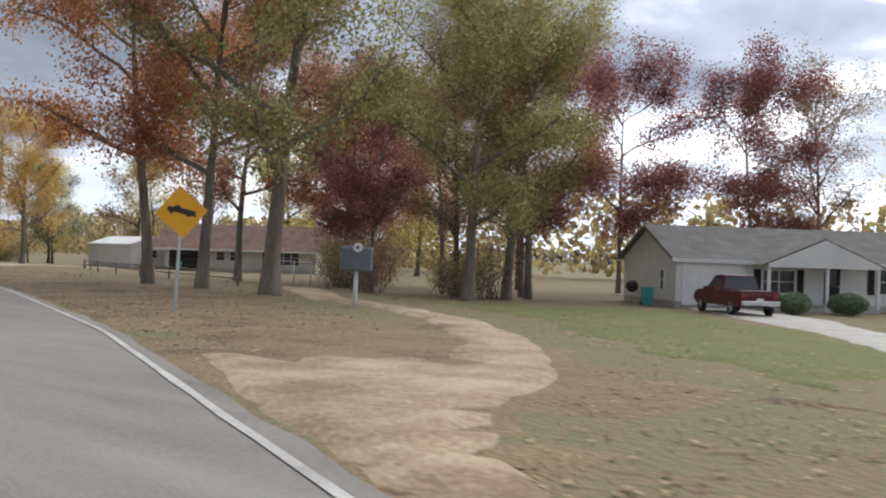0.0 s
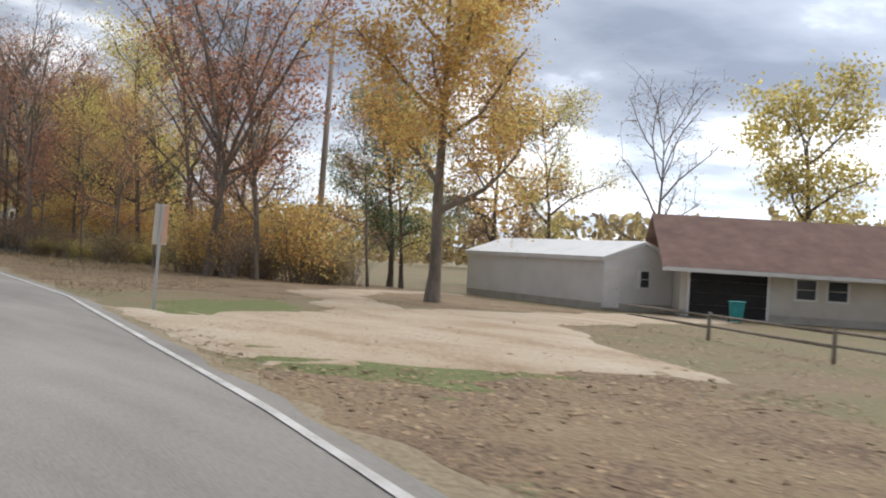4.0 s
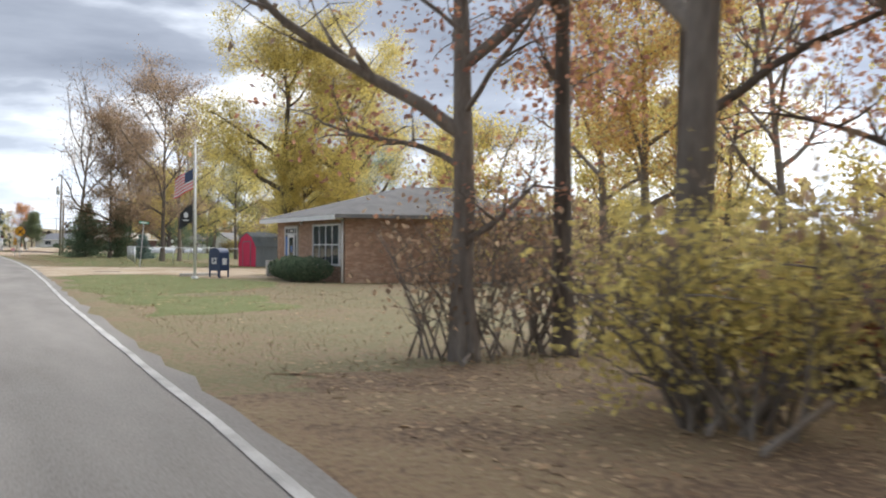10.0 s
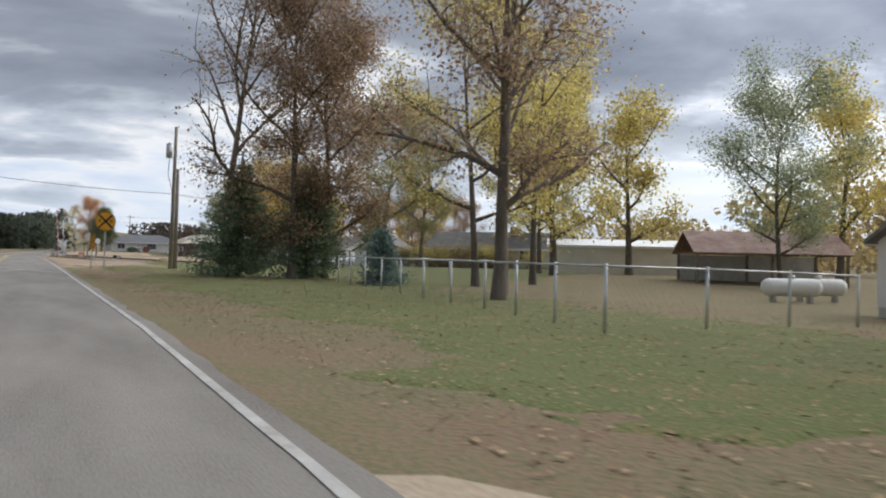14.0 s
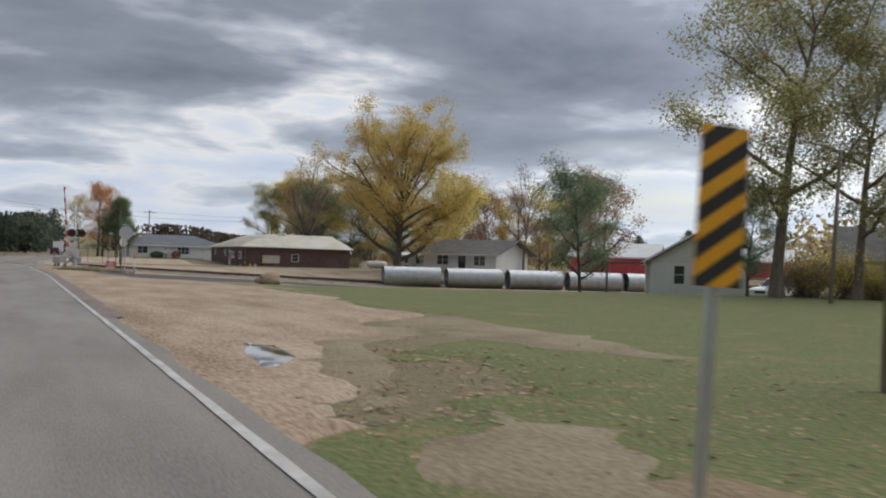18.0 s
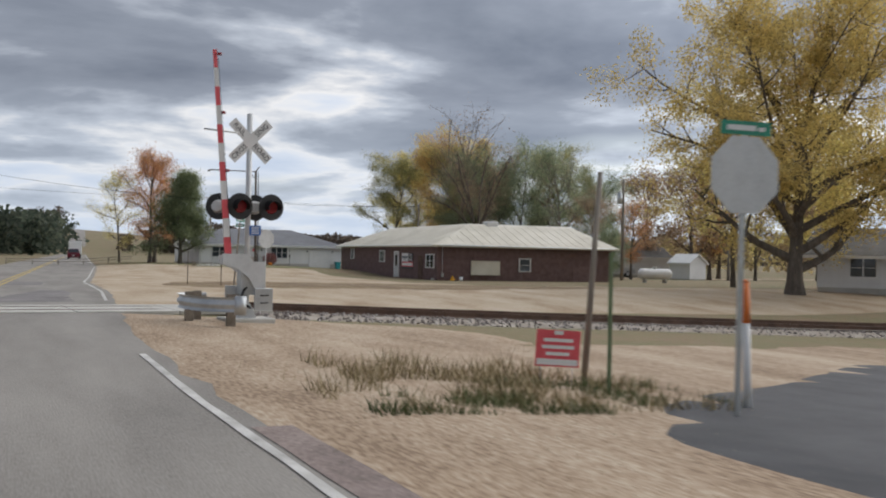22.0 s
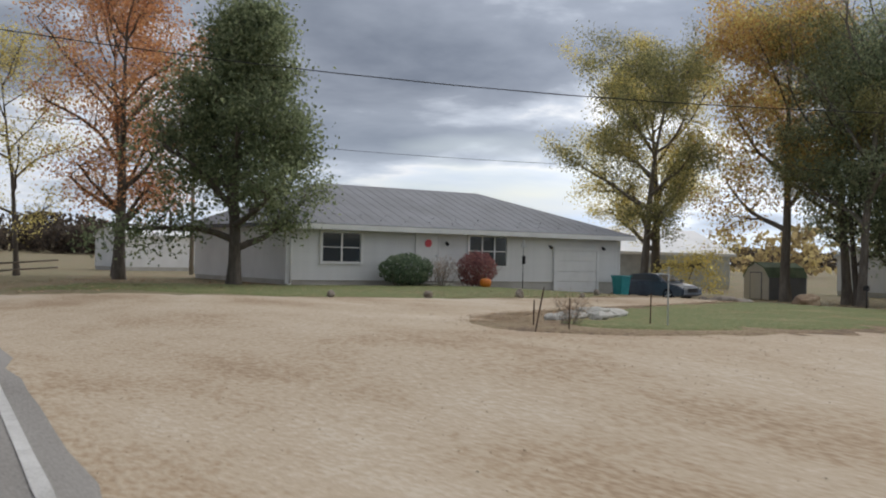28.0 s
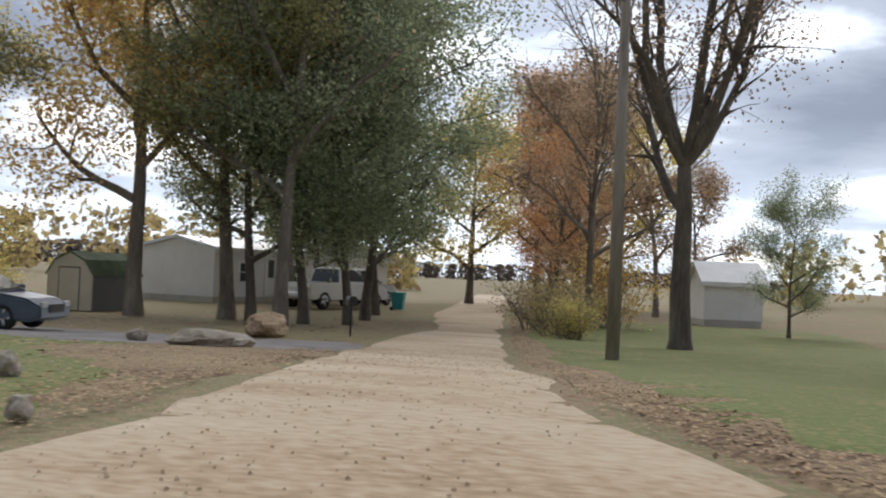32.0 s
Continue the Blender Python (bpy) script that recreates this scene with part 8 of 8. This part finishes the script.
wire((8.4, 29.5, 4.75), (-14, 20, 6.6), 0.5)
wire((8.4, 29.5, 4.75), (31, 54, 5.6), 0.5)
wire((34.9, 171.4, 6.3), (-9, 188, 9.6), 1.2)
wire((23, 214, 8.6), (70, 205, 9.0), 0.6)
wire((23, 214, 8.6), (-30, 192, 9.5), 0.8)

# ---------------------------------------------------------------- sheds and far buildings
def gambrel_shed(x, y, deg, w, d, h, front, side, roof, label, z=None):
    s = thing("garden_shed", label, "shed", facing(x, y, deg, z))
    prof = [(-w / 2, 0), (w / 2, 0), (w / 2, h * 0.62), (w * 0.34, h * 0.86), (0, h), (-w * 0.34, h * 0.86), (-w / 2, h * 0.62)]
    part("front", outline(prof, -0.03, 0.02), M[front], s)
    part("back", outline(prof, d - 0.02, d + 0.03), M[side], s)
    for sg in (-1, 1):
        part("side_wall", boxes((sg * w / 2 - 0.03, 0.02, 0, sg * w / 2 + 0.03, d - 0.02, h * 0.62)), M[side], s)
    rp = [(-w / 2 - 0.06, h * 0.60), (-w * 0.345, h * 0.875), (0, h + 0.03), (w * 0.345, h * 0.875), (w / 2 + 0.06, h * 0.60), (w * 0.335, h * 0.85), (0, h - 0.02), (-w * 0.335, h * 0.85)]
    part("roof", outline(rp, -0.08, d + 0.08), M[roof], s)
    part("door", boxes((-w * 0.22, -0.05, 0.05, w * 0.22, -0.032, h * 0.72)), M[front], s)
    part("door_trim", boxes((-w * 0.24, -0.055, 0.0, -w * 0.22, -0.032, h * 0.74), (w * 0.22, -0.055, 0.0, w * 0.24, -0.032, h * 0.74), (-w * 0.24, -0.055, h * 0.72, w * 0.24, -0.032, h * 0.745)), M[side], s)
    return s


gambrel_shed(15.2, -28.5, -65, 1.7, 2.6, 2.25, "pink", "grey_paint", "grey_paint", "small barn shed with bright red front and grey sides")
gambrel_shed(46.9, 190.6, -95, 1.85, 2.7, 1.98, "cream_siding", "grey_roof", "needle", "dull metal garden shed with green gambrel roof")
house("garage", "small white garage with shallow roof in the yard", pose(21.2, -18.0, gz(21.2, -18), 0, 0, -25), 5.5, 5, 2.2, 0.7, "white_siding", "shingle", over=0.3, category="garage")
s = thing("carport", "open pole carport with rusty metal roof", "carport", pose(37.5, 14.5, -0.5, 0, 0, -25))
for px in (0, 4.5, 9):
    for py in (0, 6):
        part("post", boxes((px - 0.08, py - 0.08, -0.3, px + 0.08, py + 0.08, 2.2)), M["old_wood"], s)
bm = bmesh.new()
prism(bm, [(0, 0), (9.6, 0), (9.6, 0.06), (0, 0.06)], 0, 4.0, Matrix.Translation((-0.3, -0.5, 2.2)) @ Matrix.Rotation(radians(20), 4, "X"))
part("roof", bm, M["rust_roof"], s)
bm = bmesh.new()
prism(bm, [(0, 0), (9.6, 0), (9.6, 0.06), (0, 0.06)], 0, 4.0, Matrix.Translation((-0.3, 6.9, 2.2)) @ Matrix.Rotation(radians(160), 4, "X"))
part("roof", bm, M["rust_roof"], s)
for k in range(4):
    part("truss", rods(((0.1 + k * 3, 0, 2.2), (0.1 + k * 3, 3.2, 3.5), 0.05), ((0.1 + k * 3, 6.3, 2.2), (0.1 + k * 3, 3.2, 3.5), 0.05), ((0.1 + k * 3, 0, 2.2), (0.1 + k * 3, 6.3, 2.2), 0.05), ((0.1 + k * 3, 1.6, 2.8), (0.1 + k * 3, 3.2, 2.2), 0.04)), M["old_wood"], s)
part("back_wall", boxes((0, 6.05, 0, 9, 6.15, 2.1)), M["galv"], s)
house("mobile_home", "pale grey mobile home behind the yard", pose(40, 38, -0.4, 0, 0, -30), 12, 4, 2.6, 0.5, "cream_siding", "galv", over=0.15)
hw = house("house", "white gabled house with lean-to behind bushes", pose(33.7, 71.1, gz(33.7, 71.1) - 0.1, 0, 0, -32), 5.4, 7.5, 2.15, 1.6, "white_siding", "shingle", over=0.3, lap=0.2, ridge_x=False)
wall_window(hw, 1.6, 0.9, 0.6, 1.0, -0.02, 0)
wall_window(hw, 4.0, 0.9, 0.6, 1.0, -0.02, 0)
hw2 = house("house", "low ranch house with grey roof and brick chimney", pose(38.6, 61.5, gz(38, 61), 0, 0, -44), 14, 7, 2.1, 1.5, "cream_siding", "shingle", over=0.5)
part("chimney", boxes((8.0, 2.6, 2.6, 8.7, 3.3, 4.3)), M["tan_brick"], hw2)
wall_window(hw2, 3.0, 0.9, 1.2, 0.9, -0.02, 1)
wall_window(hw2, 10.5, 0.9, 1.2, 0.9, -0.02, 1)
for k, (x, y, sc) in enumerate(((36.2, 61.6, 1.3), (38.0, 58.8, 0.9), (39.8, 57.0, 0.95), (41.6, 55.2, 1.0), (43.4, 53.2, 1.1), (45.4, 51.0, 1.2))):
    tree_at("green_shrub" if k % 2 else "brush", x, y, "overgrown bush before the ranch house", sc, k * 77, "shrub", "bushes by the ranch house")
part("lean_to_roof", boxes((-2.6, 1.2, 1.95, -0.32, 7.0, 2.05)), M["shingle"], hw)
for py in (1.4, 4.1, 6.8):
    part("lean_to_post", boxes((-2.5, py, -0.2, -2.38, py + 0.12, 1.95)), M["old_wood"], hw)
h1 = house("house", "weathered white bungalow with grey porch roof", pose(42.2, 126.9, gz(42.2, 126.9), 0, 0, -56), 9.2, 7, 2.3, 1.3, "white_siding", "shingle", over=0.9, lap=0.2)
wall_window(h1, 2.5, 0.9, 1.4, 1.0, -0.02, 1)
wall_window(h1, 7.2, 0.9, 1.4, 1.0, -0.02, 1)
door_in(h1, 5.0, 0.25, mat="dark")
h2_ = house("barn", "red barn with pale metal roof", pose(72.7, 147.4, gz(72, 147), 0, 0, -41), 12, 8, 2.6, 1.8, "sign_red", "white_siding", over=0.4, category="barn")
h3_ = house("barn", "low red building with white porch roof", pose(83.5, 136.5, gz(83, 136), 0, 0, -41), 14, 7, 2.6, 1.4, "sign_red", "white_siding", over=0.6, category="barn")
house("barn", "white metal barn behind the corner house", pose(42, 205, -0.3, 0, 0, -8), 16, 9, 2.4, 1.6, "galv", "white_siding", over=0.3, category="barn")
house("mobile_home", "long white mobile home across the pasture", pose(22, 228, 0, 0, 0, 10), 16, 4.5, 2.6, 0.6, "white_siding", "white_siding", over=0.15)
m1 = house("mobile_home", "white mobile home behind the lane's trees", pose(60.1, 191.9, -0.45, 0, 0, -11), 8.6, 4.5, 2.5, 0.5, "white_siding", "galv", over=0.15)
wall_window(m1, 2.5, 1.0, 1.1, 0.9, -0.02, 1)
wall_window(m1, 7.0, 1.0, 1.1, 0.9, -0.02, 1)
door_in(m1, 4.6, 0.3)
house("shed", "small white shed on the grass by the lane", pose(62.5, 169.6, -0.45, 0, 0, -75), 2.6, 2.6, 1.9, 0.8, "white_siding", "white_siding", over=0.2, category="shed")
house("house", "white house far along the lane", pose(70.0, 189.6, -0.45, 0, 0, -13), 6, 6, 2.5, 1.2, "white_siding", "shingle", over=0.3)


# ---------------------------------------------------------------- litter on the ground
def scattered(name, places, size, mat, label, category, seed, flat=0.04, lift=0.004):
    r = np.random.RandomState(seed)
    c = np.array(places, float)
    n = len(c)
    a = r.normal(size=(n, 3)) * (1, 1, flat)
    a /= np.linalg.norm(a, axis=1)[:, None]
    b = np.cross(a, np.array([0, 0, 1.0]) + r.normal(size=(n, 3)) * 0.10)
    b /= np.linalg.norm(b, axis=1)[:, None]
    up = np.cross(a, b)
    up *= np.sign(up[:, 2:3] + 1e-9)
    s = size * r.uniform(0.55, 1.4, (n, 1))
    c = c + [0, 0, lift]
    v = np.stack([c - a * s * 0.5, c + b * s * 0.36 + up * s * 0.06, c + a * s * 0.5, c - b * s * 0.36 + up * s * 0.06], 1).reshape(-1, 3)
    k = np.arange(n)[:, None] * 4
    f = np.concatenate([k + [[0, 1, 2]], k + [[0, 2, 3]]], 1).reshape(-1, 3)
    return tagged(put(name, raw_mesh(name, v.tolist(), f.tolist()), mat), label, category, kind="stuff")


DRIVES = [(-28.6, -233.6, -22.0, -230.4, 2.3), (-22.0, -230.4, -13.2, -220.5, 1.3), (-13.2, -220.5, -3.3, -203.6, 1.2), (-22, -240, 10, -220, 2.6), (-8.3, -166, 2.0, -156, 2.4), (2, -156, 16, -144.5, 1.6), (0, -164, 20, -157, 2.0)]


def on_drive(x, y):
    for x0, y0, x1, y1, w in DRIVES:
        dx, dy = x1 - x0, y1 - y0
        t = max(0.0, min(1.0, ((x - x0) * dx + (y - y0) * dy) / (dx * dx + dy * dy)))
        if math.hypot(x - x0 - t * dx, y - y0 - t * dy) < w:
            return True
    return False


def verge_spots(n, y0, y1, d0, d1, seed, power=1.0, clump=0.0):
    r = random.Random(seed)
    out = []
    while len(out) < n:
        y = r.uniform(y0, y1)
        d = d0 + (d1 - d0) * r.random() ** power
        x = road_x(y) + d
        if on_drive(x, y):
            continue
        if clump and noise.noise(Vector((x * 0.3, y * 0.3, seed))) < clump * r.uniform(-1, 1):
            continue
        out.append((x, y, gz(x, y)))
    return out


def area_spots(n, boxes_, seed):
    r = random.Random(seed)
    out = []
    for x0, y0, x1, y1 in boxes_:
        for _ in range(n):
            x, y = r.uniform(x0, x1), r.uniform(y0, y1)
            out.append((x, y, gz(x, y)))
    return out


scattered("fallen_leaves", verge_spots(20000, -240, -156, 2.9, 22, 1, 1.2) + verge_spots(26000, -158, -84, 2.6, 10, 2, 1.0) + verge_spots(1500, -84, -60, 3.2, 14, 9) + verge_spots(15000, -34, 24, 2.7, 16, 3, 1.0) + area_spots(2600, [(6, 7, 17, 21)], 31), 0.08, M["fallen"], "brown and tan fallen leaves on the verge", "leaves", 11)
scattered("fallen_leaves", verge_spots(1600, -74, -48, 2.6, 9, 4) + verge_spots(2600, -178, -160, 3.2, 9.5, 51) + verge_spots(2200, 5, 32, 3.0, 12, 52) + verge_spots(4200, 8, 36, 2.6, 9, 5, 1.3) + area_spots(1700, [(12, 161.5, 24, 167), (22, 163, 45, 171), (8, 178, 16, 188), (16, 173.6, 34, 178), (36, 178.4, 52, 188)], 6), 0.085, M["fallen"], "dry fallen leaves beside the lane", "leaves", 12)
scattered("gravel_litter", area_spots(230, [(2.5, -47, 14, -36), (2.5, 40, 10, 100), (3, 112, 20, 126), (3, 137, 19, 163), (5, 160, 22, 177), (22, 171.5, 36, 175)], 7), 0.05, M["fallen"], "dark leaf scraps scattered on the gravel", "leaves", 13)
LEAF_RIM = [(11.7, 164.7), (12.9, 166.1), (14.4, 167.1), (16.2, 167.9), (18.0, 168.5), (20.5, 169.4), (22.3, 170.3), (24.3, 170.9), (32.4, 172.7), (42.4, 174.7)]
r = random.Random(5)
rim = []
for (x0, y0), (x1, y1) in zip(LEAF_RIM, LEAF_RIM[1:]):
    for _ in range(1500):
        t = r.random()
        x, y = x0 + (x1 - x0) * t + r.gauss(0.3, 0.35), y0 + (y1 - y0) * t - abs(r.gauss(0, 0.6))
        rim.append((x, y, gz(x, y) + 0.018))
for (x0, y0), (x1, y1) in (((16.4, 172.6), (21.3, 173.0)), ((21.3, 173.0), (25.4, 173.8)), ((25.4, 173.8), (32.5, 175.8)), ((32.5, 175.8), (39.8, 177.1))):
    for _ in range(1300):
        t = r.random()
        x, y = x0 + (x1 - x0) * t, y0 + (y1 - y0) * t + abs(r.gauss(0, 0.4))
        rim.append((x, y, gz(x, y) + 0.004))
scattered("fallen_leaves", rim, 0.036, M["fallen"], "drift of russet leaves along the lane's edge", "leaves", 14)


def blades(name, places, h, w, mat, label, seed, category="grass"):
    r = np.random.RandomState(seed)
    c = np.array(places, float)
    n = len(c)
    a = r.uniform(0, 2 * np.pi, n)
    side = np.stack([np.cos(a), np.sin(a), 0 * a], 1) * w * r.uniform(0.6, 1.4, (n, 1))
    tip = r.normal(size=(n, 3)) * 0.45
    tip[:, 2] = 1
    tip *= h * r.uniform(0.4, 1.3, (n, 1))
    c[:, 2] -= 0.03
    v = np.stack([c - side, c + side, c + tip], 1).reshape(-1, 3)
    f = (np.arange(n)[:, None] * 3 + [[0, 1, 2]])
    return tagged(put(name, raw_mesh(name, v.tolist(), f.tolist()), mat), label, category, kind="stuff")


blades("dry_grass", verge_spots(30000, -238, -60, 2.3, 9, 21, 1.3), 0.06, 0.006, M["straw"], "short straw-coloured verge grass", 31)
blades("dry_grass", verge_spots(9000, -24, 36, 2.3, 10, 22, 1.2) + [p for p in area_spots(2400, [(2.0, 90, 7.5, 96.5), (6, 126, 26, 134.2), (13, 161.8, 30, 166.0)], 23)], 0.06, 0.006, M["straw"], "dry grass tufts beside the road", 32)
blades("green_grass", verge_spots(22000, -62, 60, 3.0, 20, 24, 1.0) + area_spots(6000, [(6.2, 126.2, 18, 129.5), (13, 162.2, 30, 166.5), (24, 165, 44, 171), (13, 174, 30, 182)], 25), 0.05, 0.006, M["green_blade"], "short green lawn grass", 33)
blades("weeds", [p for p in area_spots(2800, [(2.6, 90.6, 7.2, 93.4), (3.4, 92.5, 6.6, 95.5)], 26) if noise.noise(Vector((p[0] * 0.9, p[1] * 0.9, 2.0))) > -0.05], 0.27, 0.008, M["straw"], "tall dry weeds beside the tracks", 34, "weeds")
blades("weeds", [p for p in area_spots(2600, [(2.8, 90.4, 5.4, 91.8), (5.0, 91.0, 7.6, 93.2)], 27) if noise.noise(Vector((p[0] * 1.2, p[1] * 1.2, 7.0))) > 0.0], 0.16, 0.010, M["green_blade"], "green weeds beside the tracks", 35, "weeds")
blades("woodland_grass", verge_spots(9000, -146, -84, 4.8, 11, 28), 0.22, 0.008, M["straw"], "tall dead grass at the wood's edge", 36)


def pebbles(name, places, lo, hi, mat, label, seed):
    r = random.Random(seed)
    verts, faces = [], []
    for x, y, z in places:
        s = r.uniform(lo, hi)
        b = len(verts)
        for d in ((1, 0, 0), (-1, 0, 0), (0, 1, 0), (0, -1, 0), (0, 0, 0.7), (0, 0, -0.5)):
            verts.append((x + d[0] * s * r.uniform(0.6, 1.2), y + d[1] * s * r.uniform(0.6, 1.2), z + d[2] * s + 0.015))
        faces += [(b, b + 2, b + 4), (b + 2, b + 1, b + 4), (b + 1, b + 3, b + 4), (b + 3, b, b + 4)]
    return tagged(put(name, raw_mesh(name, verts, faces), mat), label, "gravel", kind="stuff")


pebbles("pebbles", area_spots(2300, [(2.2, -46, 12, -34), (2.2, 36, 10, 78), (2.2, 78, 6, 90), (2.2, 98, 9, 105), (3, 112, 22, 128), (2.5, 136, 20, 160), (4, 158, 20, 178), (18, 170.5, 36, 175.5)], 41), 0.006, 0.016, M["gravel"], "small loose stones on the gravel", 42)
# fallen sticks at the wood's edge
r = random.Random(8)
for i in range(16):
    y = r.uniform(-135, -84)
    x = road_x(y) + r.uniform(4.0, 6.6)
    L, a = r.uniform(0.8, 2.4), r.uniform(0, 180)
    s = thing("fallen_branch", "dead fallen branch at the wood's edge", "branch", pose(x, y, gz(x, y) + 0.05, 0, -r.uniform(0, 14), a), group="fallen branches")
    part("stick", rods(((0, 0, 0), (L * 0.5, 0.05, 0.03), 0.03, 0.024), ((L * 0.5, 0.05, 0.03), (L, -0.03, 0.02), 0.024, 0.008), n=6), M["pole_wood"], s)
    part("twig", rods(((L * 0.5, 0.05, 0.03), (L * 0.72, 0.3, 0.12), 0.014, 0.005), n=5), M["pole_wood"], s)
patch("mud_spot", [(3.5, -44.5), (4.1, -45.1), (5.0, -45.0), (5.2, -44.3), (4.5, -43.8), (3.8, -43.8)], M["mud"], 0.028, 0.15, 0.3, "muddy hollow with dead leaves in the gravel", "mud", seed=9.0)
for pts, sd in (([(-1.6, 111.6), (1.5, 112.0), (1.6, 121.0), (0.4, 121.4), (-0.4, 117)], 3.0), ([(-1.4, 126), (0.8, 126.4), (1.2, 131), (-0.9, 131)], 8.0)):
    patch("road_repair", pts, M["asphalt_dark"], 0.036, 0.12, 0.5, "dark worn asphalt repair in the road", "road repair", seed=sd)
patch("house_drive", [(28.0, 178.2), (33.2, 175.9), (35.6, 176.4), (34.8, 180.6), (35.2, 186), (31.4, 186), (30.6, 181.6)], M["asphalt_dark"], 0.02, 0.15, 0.7, "grey asphalt driveway of the corner house", "driveway", seed=17.0)
patch("puddle", [(2.75, 33.6), (3.1, 33.4), (3.6, 34.6), (3.9, 36.2), (3.3, 36.6), (3.0, 35.2)], M["puddle"], 0.03, 0.12, 0.25, "shallow rain puddle in the gravel", "puddle", seed=19.0)
